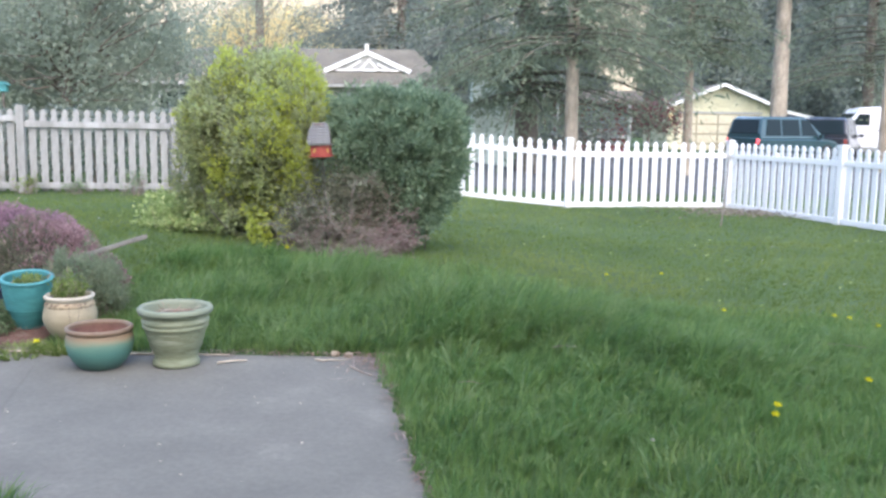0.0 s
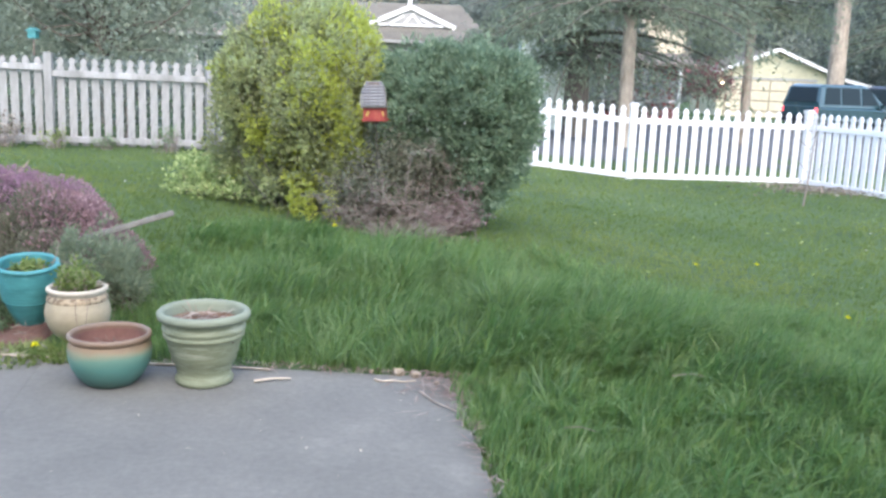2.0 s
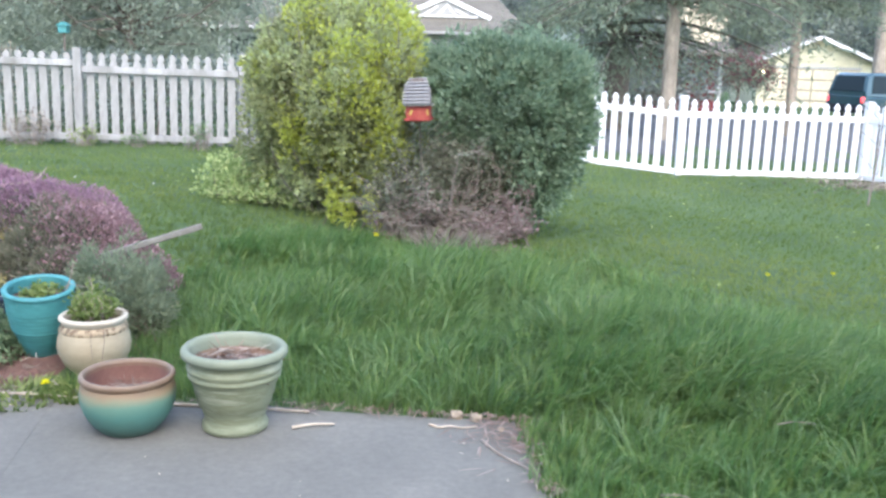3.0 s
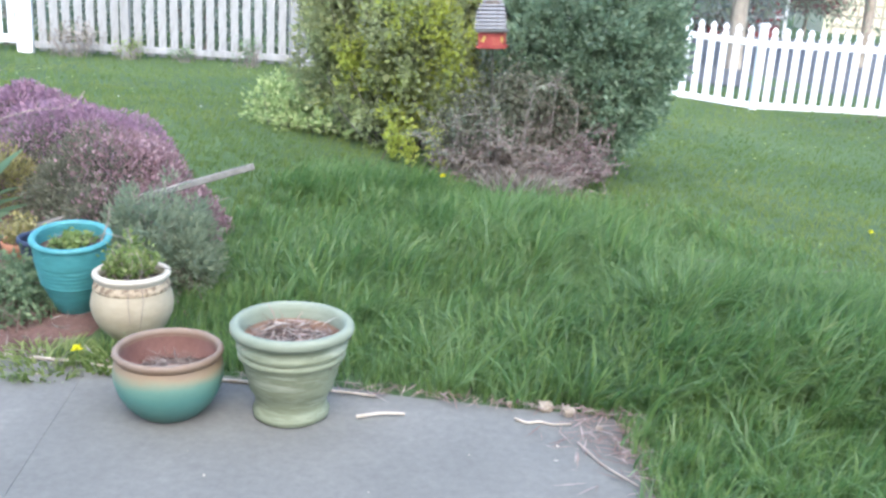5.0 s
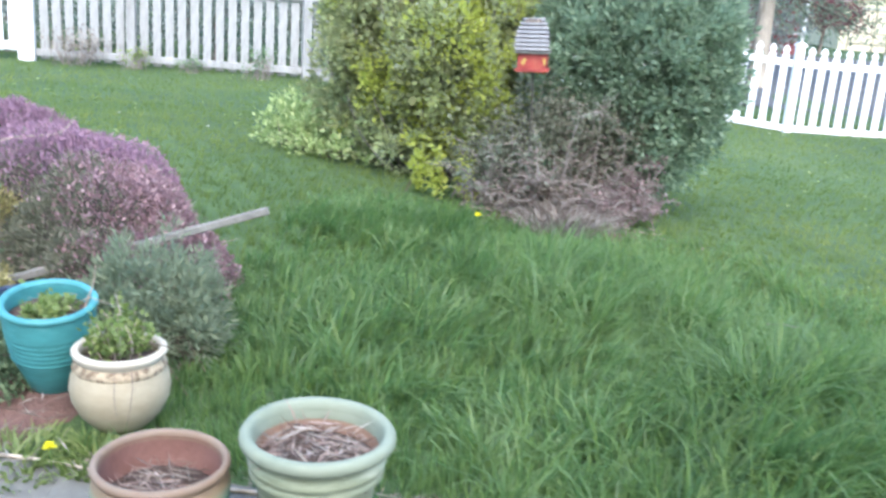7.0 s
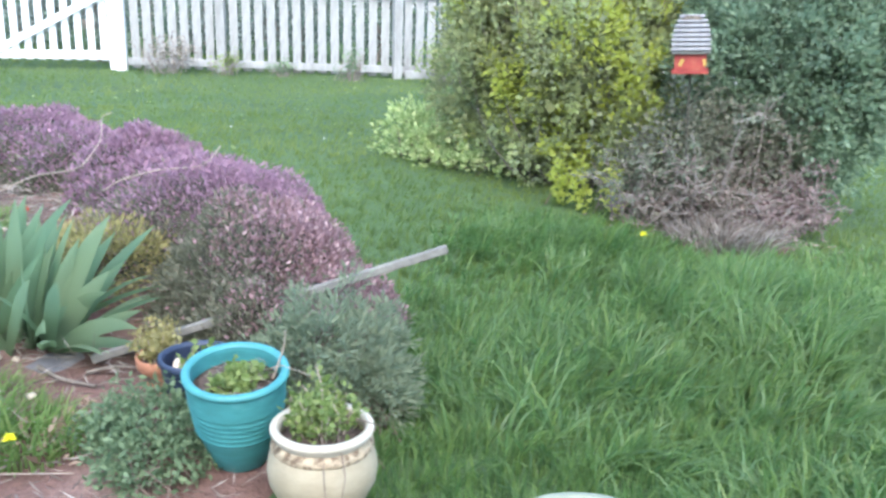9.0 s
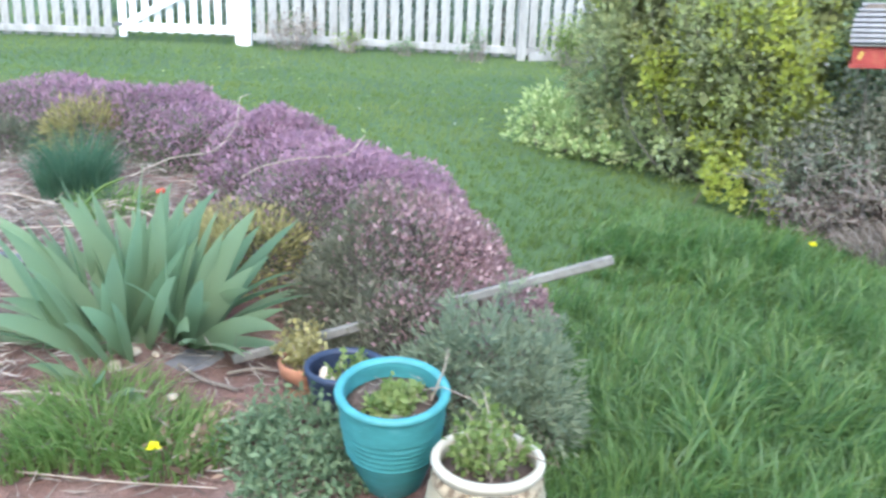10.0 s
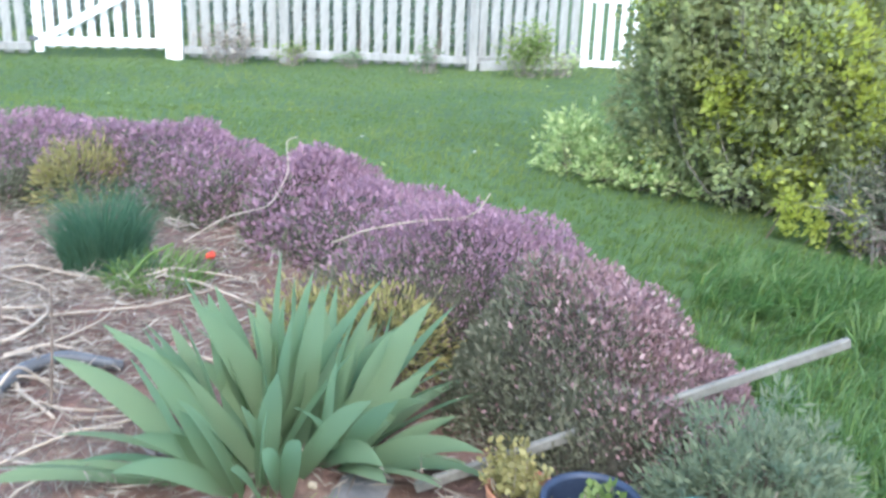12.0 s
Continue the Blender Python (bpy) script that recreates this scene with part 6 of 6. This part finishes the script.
def car(name, place, turn, label, paint, L, W_, H, van=False, lit=False):
    """A car facing +x: body, greenhouse, wheels, lights."""
    c = thing(name, place, label, "car" if not van else "van", turn=turn)
    belt = H * (0.56 if not van else 0.60)
    if van:
        secs = [ring(-L / 2, W_ * 0.94, 0.35, H * 0.95, 0.15), ring(-L / 2 + 0.15, W_, 0.3, H, 0.18), ring(L * 0.18, W_, 0.3, H, 0.18), ring(L * 0.26, W_ * 0.97, 0.3, H * 0.96, 0.16), ring(L * 0.37, W_ * 0.96, 0.3, H * 0.64, 0.14), ring(L / 2 - 0.1, W_ * 0.9, 0.32, H * 0.52, 0.12), ring(L / 2, W_ * 0.84, 0.4, H * 0.42, 0.1)]
        part("body", loft(secs), paint, c)
        part("windscreen", roof_slab(((L * 0.275, -W_ * 0.42, H * 0.91), (L * 0.275, W_ * 0.42, H * 0.91), (L * 0.375, W_ * 0.44, H * 0.66), (L * 0.375, -W_ * 0.44, H * 0.66)), 0.02), glass_m, c)
        for s in (-1, 1):
            part("side_window", prism([(L * 0.19, H * 0.64), (L * 0.33, H * 0.64), (L * 0.27, H * 0.86), (L * 0.19, H * 0.86)], 0.02), glass_m, c).location = (0, s * W_ * 0.495, 0)
    else:
        secs = [ring(-L / 2, W_ * 0.9, 0.42, belt - 0.06), ring(-L / 2 + 0.12, W_, 0.32, belt), ring(L * 0.15, W_, 0.3, belt), ring(L * 0.36, W_ * 0.97, 0.3, belt - 0.08), ring(L / 2 - 0.1, W_ * 0.9, 0.34, belt - 0.18), ring(L / 2, W_ * 0.82, 0.42, belt - 0.28, 0.1)]
        part("body", loft(secs), paint, c)
        def cab(x, z1_, k):
            return [(x, -W_ * 0.475, belt - 0.04), (x, W_ * 0.475, belt - 0.04), (x, W_ * 0.47, belt + 0.02), (x, W_ * k, z1_ - 0.07), (x, W_ * (k - 0.05), z1_), (x, -W_ * (k - 0.05), z1_), (x, -W_ * k, z1_ - 0.07), (x, -W_ * 0.47, belt + 0.02)]
        part("cabin", loft([cab(-L / 2 + 0.07, belt + 0.14, 0.46), cab(-L / 2 + 0.2, H - 0.08, 0.41), cab(-L / 2 + 0.42, H, 0.405), cab(0.0, H + 0.02, 0.405), cab(L * 0.08, H - 0.02, 0.405), cab(L * 0.26, belt + 0.12, 0.46)]), paint, c)
        part("rear_window", roof_slab(((-L / 2 + 0.065, -W_ * 0.38, belt + 0.14), (-L / 2 + 0.065, W_ * 0.38, belt + 0.14), (-L / 2 + 0.185, W_ * 0.34, H - 0.12), (-L / 2 + 0.185, -W_ * 0.34, H - 0.12)), 0.03), glass_m, c, "dark tinted rear window")
        part("windscreen", roof_slab(((L * 0.10, -W_ * 0.36, H - 0.03), (L * 0.10, W_ * 0.36, H - 0.03), (L * 0.25, W_ * 0.42, belt + 0.14), (L * 0.25, -W_ * 0.42, belt + 0.14)), 0.02), glass_m, c)
        part("rear_bumper", box((0.16, W_ * 0.96, 0.22), (-L / 2 + 0.02, 0, 0.5), 0.05), dark_paint, c)
        for s in (-1, 1):
            for xa, xb, ta, tb in ((-L * 0.43, -L * 0.25, -L * 0.40, -L * 0.25), (-L * 0.23, -L * 0.02, -L * 0.23, -L * 0.03), (0.0, L * 0.2, 0.0, L * 0.09)):
                bm = bmesh.new()
                q4 = [bm.verts.new((x, s * (W_ * k + 0.012), z_)) for x, k, z_ in ((xa, 0.466, belt + 0.05), (xb, 0.466, belt + 0.05), (tb, 0.412, H - 0.1), (ta, 0.412, H - 0.1))]
                q5 = [bm.verts.new((vv.co.x, vv.co.y - s * 0.03, vv.co.z)) for vv in q4]
                bm.faces.new(q4)
                bm.faces.new(q5[::-1])
                for e_ in range(4):
                    bm.faces.new((q4[e_], q5[e_], q5[(e_ + 1) % 4], q4[(e_ + 1) % 4]))
                part("side_window", bm, glass_m, c)
            part("tail_light", box((0.06, 0.14, 0.2), (-L / 2 + 0.02, s * W_ * 0.42, belt - 0.17), 0.02), tail_m if lit else red_paint, c, "red tail light")
            part("head_light", box((0.1, 0.3, 0.14), (L / 2 - 0.06, s * W_ * 0.33, belt - 0.33), 0.03), glass_m, c)
            part("mirror", box((0.12, 0.2, 0.14), (L * 0.2, s * (W_ * 0.5 + 0.08), belt + 0.03), 0.03), paint, c)
    for x in (-L * 0.3, L * 0.31):
        for s in (-1, 1):
            wheel(c, x, s * (W_ / 2 - 0.12))
    return c


car("suv", (13.05, 36.4, -0.43), 27, "dark teal sport utility vehicle with its tail light on", suv_paint, 4.3, 1.85, 1.70, False, True)
car("parked_car", (15.9, 38.8, -0.43), 60, "dark blue parked car behind the other vehicle", dark_paint, 4.4, 1.8, 1.72)
car("van", (19.3, 41.5, -0.43), 174, "white delivery van parked on the street", van_paint, 5.4, 2.0, 2.2, True)


# ---- trees ----
def conifer(name, x, y, h, r0, spread, low, n_limb, label, mat, bark_m, leaf=0.2, per=120, lean=0.0, droop=0.35, z=None):
    z_ = float(gz(x, y)) if z is None else z
    t = thing(name, (x, y, z_), label, "tree")
    tp = [(lean * s * h, 0.02 * h * math.sin(s * 5), h * s - 0.1) for s in np.linspace(0, 1, 9)]
    part("trunk", np_mesh("trunk", *tube(tp, r0, r0 * 0.3, 10), True), bark_m, t)
    limbs, cl, cd = [], [], []
    for k in range(n_limb):
        s = low + (0.97 - low) * ((k + rng.random()) / n_limb) ** 1.6
        a = rng.uniform(0, 2 * np.pi)
        L = spread * (1.05 - s * 0.75) * rng.uniform(0.6, 1.15)
        u = np.linspace(0, 1, 6)[:, None]
        p = np.array([lean * s * h, 0, s * h]) + np.concatenate([np.cos(a) * L * u, np.sin(a) * L * u, 0.12 * L * u - droop * L * u ** 2], 1)
        limbs.append(tube(p, 0.01 + r0 * 0.16 * (1.1 - s), 0.008, 4))
        m_ = per if s < 0.42 else per // 4
        uu = rng.random(m_) ** 0.7
        c = np.stack([np.interp(uu, u[:, 0], p[:, q_]) for q_ in range(3)], -1) + rng.normal(size=(m_, 3)) * [L * 0.075, L * 0.075, L * 0.055] - [0, 0, 0.05]
        cl.append(c)
        cd.append(unit(m_) * 0.7 + np.array([math.cos(a) * 0.4, math.sin(a) * 0.4, -0.45]))
    part("branchwork", np_mesh("branchwork", *join(limbs), True), limb_bark, t)
    c, d_ = np.concatenate(cl), np.concatenate(cd)
    part("crown", np_mesh("crown", *leaf_quads(c, d_, leaf * rng.uniform(0.5, 1.4, len(c)), 0.26)), mat, t)
    return t


def broadleaf(name, x, y, h, r0, blobs, n_, leaf, label, mat, shell=0.8, n_br=26, bark_m=None, z=None):
    t = thing(name, (x, y, float(gz(x, y)) if z is None else z), label, "tree")
    part("trunk", np_mesh("trunk", *tube([(0, 0, -0.1), (0.05, 0, h * 0.25), (0, 0.05, h * 0.5)], r0, r0 * 0.5, 9), True), bark_m or bark, t)
    tg = []
    for k in range(n_br):
        b = blobs[rng.integers(len(blobs))]
        u = unit(1)[0]
        tg.append(np.array(b[:3]) + u * np.array(b[3:6]) * rng.uniform(0.5, 1.05))
    part("branchwork", np_mesh("branchwork", *join([branches((0, 0, h * rng.uniform(0.2, 0.5)), [g_], r0 * 0.16, 0.006, 5, 0.3) for g_ in tg]), True), bark_m or bark, t)
    p, d_ = blob_points(blobs, n_, shell, 0.22)
    p = p[p[:, 2] > 0.05]
    hole = np.sin(p[:, 0] * 2.1 + x) * np.sin(p[:, 1] * 1.7) * np.sin(p[:, 2] * 2.4 + 1) + 0.35 * rng.normal(size=len(p))
    p = p[hole > -0.25]
    part("crown", np_mesh("crown", *leaf_quads(p, unit(len(p)) + [0, 0, -0.15], leaf * rng.uniform(0.5, 1.4, len(p)), 0.5)), mat, t)
    return t


broadleaf("grey_tree", -7.4, 18.6, 5.0, 0.16, [(0, 0, 2.4, 2.0, 1.4, 1.5), (-1.6, 0.3, 2.2, 1.6, 1.3, 1.5), (1.7, 0.2, 2.3, 1.7, 1.3, 1.3), (0.5, 0.2, 3.8, 1.9, 1.4, 1.2), (0.2, 0, 1.2, 2.6, 1.2, 0.8)], 62000, 0.085, "spreading tree with small grey-green leaves behind the fence", GREYTREE, 0.85, 60)
broadleaf("grey_tree", -11.2, 19.2, 5.4, 0.17, [(0, 0, 2.6, 2.0, 1.4, 1.6), (-1.2, 0, 2.0, 1.6, 1.2, 1.4), (0.9, 0, 3.6, 1.8, 1.3, 1.3), (1.2, 0, 1.4, 1.6, 1.2, 1.0)], 40000, 0.085, "spreading tree with small grey-green leaves", GREYTREE, 0.85, 40)
broadleaf("bare_tree", -4.6, 22.5, 6.0, 0.07, [(0, 0, 3.8, 2.0, 1.5, 1.6), (-1.2, 0.3, 3.0, 1.4, 1.2, 1.2), (0.8, 0, 5.0, 1.6, 1.3, 1.0)], 9000, 0.07, "thin spring tree with few small leaves", GREYTREE, 0.95, 44, pale_bark)
conifer("fir_tree", 2.95, 22.0, 15, 0.17, 4.2, 0.195, 96, "tall fir with drooping grey-green branches and pale trunk", CONIFER, pale_bark, 0.16, 250)
conifer("fir_tree", 2.2, 25.5, 16, 0.34, 4.4, 0.12, 90, "tall fir with a broad reddish trunk", CONIFER, bark, 0.16, 330)
conifer("fir_tree", 15.3, 43.5, 26, 0.4, 5.2, 0.29, 60, "tall fir with a leaning pale trunk", CONIFER, pale_bark, 0.16, 250, 0.012)
conifer("fir_tree", 21.2, 47.5, 24, 0.3, 7.0, 0.16, 90, "tall fir behind the street", CONIFER, bark, 0.18, 250)
conifer("fir_tree", 6.95, 27.0, 15, 0.14, 2.7, 0.235, 76, "slim fir with drooping branches", CONIFER, pale_bark, 0.16, 250)
conifer("fir_tree", 22.8, 38.5, 18, 0.2, 6.2, 0.10, 84, "tall dark fir beside the street", CONIFER, bark, 0.16, 250)
conifer("fir_tree", -2.2, 47, 17, 0.3, 6.0, 0.06, 80, "dense dark fir behind the house", FARWOOD, bark, 0.26, 300)
conifer("fir_tree", -4.3, 52, 18, 0.3, 6.0, 0.06, 80, "dense dark fir behind the house", FARWOOD, bark, 0.26, 300)
conifer("fir_tree", 1.8, 45, 16, 0.3, 5.5, 0.06, 80, "dense dark fir behind the house", FARWOOD, bark, 0.26, 300)
broadleaf("maroon_tree", 9.2, 43.0, 3.2, 0.09, [(0, 0, 1.9, 1.5, 1.2, 0.85), (-0.9, 0, 1.6, 0.9, 0.9, 0.6), (0.9, 0.2, 1.5, 0.9, 0.9, 0.6)], 4200, 0.14, "small maple with maroon leaves", MAROON, 0.7, 24)
broadleaf("hedge_tree", 5.6, 36.0, 2.4, 0.1, [(0, 0, 1.2, 1.6, 1.0, 1.0), (-1.6, 0, 0.9, 1.2, 0.9, 0.8)], 4500, 0.16, "dark garden shrub by the porch", FARWOOD, 0.7, 14)
pole = thing("utility_pole", (14.0, 30.2, -0.45), "brown wooden utility pole", "utility pole")
part("pole", np_mesh("pole", *tube([(0, 0, -0.2), (0, 0, 9.5)], 0.15, 0.11, 12), True), pale_bark, pole)
part("crossarm", beam((-1.1, 0, 8.8), (1.1, 0, 8.8), 0.1, 0.12), bark, pole)
for k in range(9):
    x, y = -11.4 + k * 0.95, 15.6 + 0.35 * math.sin(k * 1.9)
    broadleaf("hedge_bush", x, y, 1.0, 0.03, [(0, 0, 0.6, 0.62, 0.5, 0.62), (0.3, 0.1, 0.9, 0.4, 0.4, 0.35)], 3200, 0.07, "dark grey-green bush behind the wooden fence", FARWOOD, 0.6, 12)
conifer("pine_tree", -9.0, 46.0, 18, 0.26, 2.6, 0.68, 20, "tall pine with a bare lower trunk", CONIFER, bark, 0.2, 200)

# pale evening sky low over the horizon, far behind everything
ba = np.linspace(-0.75, 0.75, 25)
bv = np.concatenate([np.stack([900 * np.sin(ba), 900 * np.cos(ba), np.full(25, h_)], -1) for h_ in (-20.0, 60.0, 200.0)])
bf = [(r_ * 25 + k, r_ * 25 + k + 1, r_ * 25 + k + 26, r_ * 25 + k + 25) for r_ in range(2) for k in range(24)]
tagged(part("backdrop", np_mesh("backdrop", bv, bf, True), sky_glow), "pale cream evening sky low over the horizon", "sky", kind="structure")

# trees with painted-in sunlight on the rise behind, and far woods closing the view
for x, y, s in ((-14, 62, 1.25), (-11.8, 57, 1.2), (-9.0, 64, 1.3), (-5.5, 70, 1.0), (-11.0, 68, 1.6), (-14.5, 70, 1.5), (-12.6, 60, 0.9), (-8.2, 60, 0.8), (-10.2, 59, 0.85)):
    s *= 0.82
    broadleaf("painted_sunlit_tree", x, y, 7 * s, 0.25, [(0, 0, 5.2 * s, 2.6, 2.0, 2.2), (-2, 0, 4.2 * s, 2.0, 1.8, 1.8), (2, 0, 4.0 * s, 2.0, 1.8, 1.8)], 15000, 0.22, "far tree with golden evening light put into its leaf colour", SUNTREE, 0.85, 30)
pieces = []
for k in range(138):
    a = -1.1 + 2.2 * (k + rng.random()) / 138
    dist = rng.uniform(75, 120)
    x, y = math.sin(a) * dist, math.cos(a) * dist
    gapw = math.exp(-((a + 0.19) / 0.10) ** 2) + 0.95 * math.exp(-((a - 0.185) / 0.045) ** 2)
    h = rng.uniform(10, 20) * (1 - 0.78 * min(1, gapw))
    h = max(h, 17 + 3 * math.sin(k * 2.3)) if 0.2 < a < 0.7 else h
    m_ = 8200 if 0.2 < a < 0.5 else 2900 if abs(a) < 0.5 else 350
    s = rng.random(m_)
    rr_ = (0.6 + 2.6 * (1 - s) ** 0.6) * np.sqrt(rng.random(m_))
    th = rng.uniform(0, 2 * np.pi, m_)
    c = np.stack([x + rr_ * np.cos(th), y + rr_ * np.sin(th), -1.0 + s * h], -1)
    inner = rng.random(m_) < 0.35
    c[inner, :2] = np.array([x, y]) + (c[inner, :2] - np.array([x, y])) * 0.6
    pieces.append(leaf_quads(c, unit(m_) * 0.6 + [0, 0, -0.3], rng.uniform(0.2, 0.48, m_) * np.where(inner, 1.6, 1.0) * (1.0 if abs(a) < 0.5 else 2.2), 0.6))
tagged(part("far_woods", np_mesh("far_woods", *join(pieces)), FARWOOD), "dark distant woods along the horizon", "woods", kind="stuff")

tb = thing("birdhouse_box", (-7.85, 16.9, float(gz(-7.85, 16.9))), "small teal painted box on a thin pole beyond the fence", "bird house")
part("pole", np_mesh("pole", *tube([(0, 0, -0.1), (0, 0, 1.5)], 0.02, 0.02, 8), True), bark, tb)
part("box", box((0.15, 0.14, 0.12), (0, 0, 1.55), 0.01), teal_glaze, tb)
part("lid", prism([(-0.11, 1.608), (0.11, 1.608), (0.0, 1.67)], 0.18), teal_glaze, tb)

# ---- grass ----
def tall_at(x, y):
    """0 for the mown lawn, 1 for the uncut strip between patio and shrubs."""
    a = np.exp(-((x + 0.6) / 1.5) ** 2 - ((y - 5.7) / 1.0) ** 2)
    b = np.exp(-((x - 0.9) / 1.3) ** 2 - ((y - 4.9) / 0.95) ** 2)
    c = 0.42 * np.exp(-((x - 0.6) / 0.9) ** 2 - ((y - 3.0) / 1.2) ** 2)
    d_ = 0.5 * np.exp(-((x + 1.1) / 1.25) ** 2 - ((y - 6.85) / 0.55) ** 2)
    wav = 0.75 + 0.35 * np.sin(x * 3.1 + 0.6) * np.sin(y * 3.7 + 1.1)
    return np.clip((a + b + c + d_) * wav, 0, 1)


def grass_spots(n_, x0, x1, y0, y1):
    x, y = rng.uniform(x0, x1, n_), rng.uniform(y0, y1, n_)
    ok_ = ~((x < -0.315 - 0.165 * (y - 4.47)) & (y < 4.49)) & ~in_poly(x, y, BED) & (((x + 0.68) / 0.38) ** 2 + ((y - 7.3) / 0.2) ** 2 > 1)
    return x[ok_], y[ok_]


def sow(name, n_, area, seg, width, hmin, hmax, mat, label, keep, lean, gather=0.0, tuft=0.0):
    x, y = grass_spots(n_, *area)
    pr = keep(x, y)
    ok_ = rng.random(len(x)) < pr
    x, y = x[ok_], y[ok_]
    if gather:
        x = x + gather * np.sin(x * 29 + np.sin(y * 17) * 2) * 0.5
        y = y + gather * np.sin(y * 31 + np.sin(x * 13) * 2) * 0.5
    k_ = len(x)
    t_ = tall_at(x, y)
    h_ = (hmin + (hmax - hmin) * t_) * rng.uniform(0.45, 1.25, k_)
    flow = 0.7 + 1.3 * np.sin(x * 1.3 + 0.5) * np.sin(y * 1.1)
    if tuft:
        # blades of one tuft share a bend and a height, and spread away from its middle
        ix, iy = np.floor(x / tuft), np.floor(y / tuft)
        h1, h2 = np.mod(np.sin(ix * 12.99 + iy * 78.23) * 43758.5, 1), np.mod(np.sin(ix * 39.35 + iy * 11.13) * 24634.6, 1)
        rx_, ry_ = x - (ix + 0.25 + 0.5 * h1) * tuft, y - (iy + 0.25 + 0.5 * h2) * tuft
        turn_ = flow + 2.6 * (h1 - 0.5) + rng.normal(size=k_) * 0.95
        flow = np.arctan2(np.sin(turn_) + 1.6 * ry_ / tuft, np.cos(turn_) + 1.6 * rx_ / tuft)
        h_ = h_ * (0.62 + 0.62 * h2)
    else:
        flow = flow + rng.normal(size=k_) * 1.1
    base = np.stack([x, y, gz(x, y) - 0.01], -1)
    v_, f_ = blades(base, h_, width * rng.uniform(0.65, 1.35, k_), h_ * lean * rng.uniform(0.2, 1.5, k_), flow, seg, 0.8)
    return tagged(part(name, np_mesh(name, v_, f_), mat), label, "grass", kind="stuff")


sow("tall_grass", 225000, (-2.0, 3.2, 1.4, 8.0), 3, 0.0085, 0.05, 0.27, grass_mat, "long lush uncut green grass beside the patio", lambda x, y: np.clip(tall_at(x, y) * 1.3 - 0.08, 0, 1), 0.8, 0.06, 0.17)
sow("near_lawn", 250000, (-2.0, 4.2, 1.0, 6.6), 2, 0.0056, 0.085, 0.13, grass_mat, "thick green lawn beside the patio", lambda x, y: (1 - 0.45 * tall_at(x, y)) * sstep(4.2, 3.0, x) * sstep(6.6, 5.2, y) * sstep(0.9, 1.7, y), 0.4, 0.03, 0.11)
sow("lawn", 190000, (-11.5, 6.5, 5.0, 10.2), 1, 0.0095, 0.05, 0.1, lawn_mat, "mown green lawn with yellowish patches", lambda x, y: np.clip(1.25 - (y - 5) * 0.12, 0.3, 1), 0.6, 0.04)
sow("far_lawn", 85000, (-12.0, 7.0, 10.0, 15.5), 1, 0.011, 0.05, 0.06, lawn_mat, "mown green lawn towards the fences", lambda x, y: np.full(len(x), 0.95), 0.6, 0.05)

sow("side_lawn", 22000, (3.3, 12.0, -4.0, 6.0), 1, 0.014, 0.05, 0.06, lawn_mat, "mown green lawn along the side of the yard", lambda x, y: sstep(12.0, 8.0, x) * sstep(-4.0, -1.0, y), 0.6, 0.05)
sow("side_lawn", 52000, (0.2, 4.6, -2.1, 2.0), 1, 0.009, 0.075, 0.09, grass_mat, "mown green lawn beside the patio", lambda x, y: np.where(x > 0.55 - 0.165 * y, 1.0, 0.0) * sstep(4.6, 3.2, x) * sstep(2.0, 1.0, y), 0.6, 0.05)
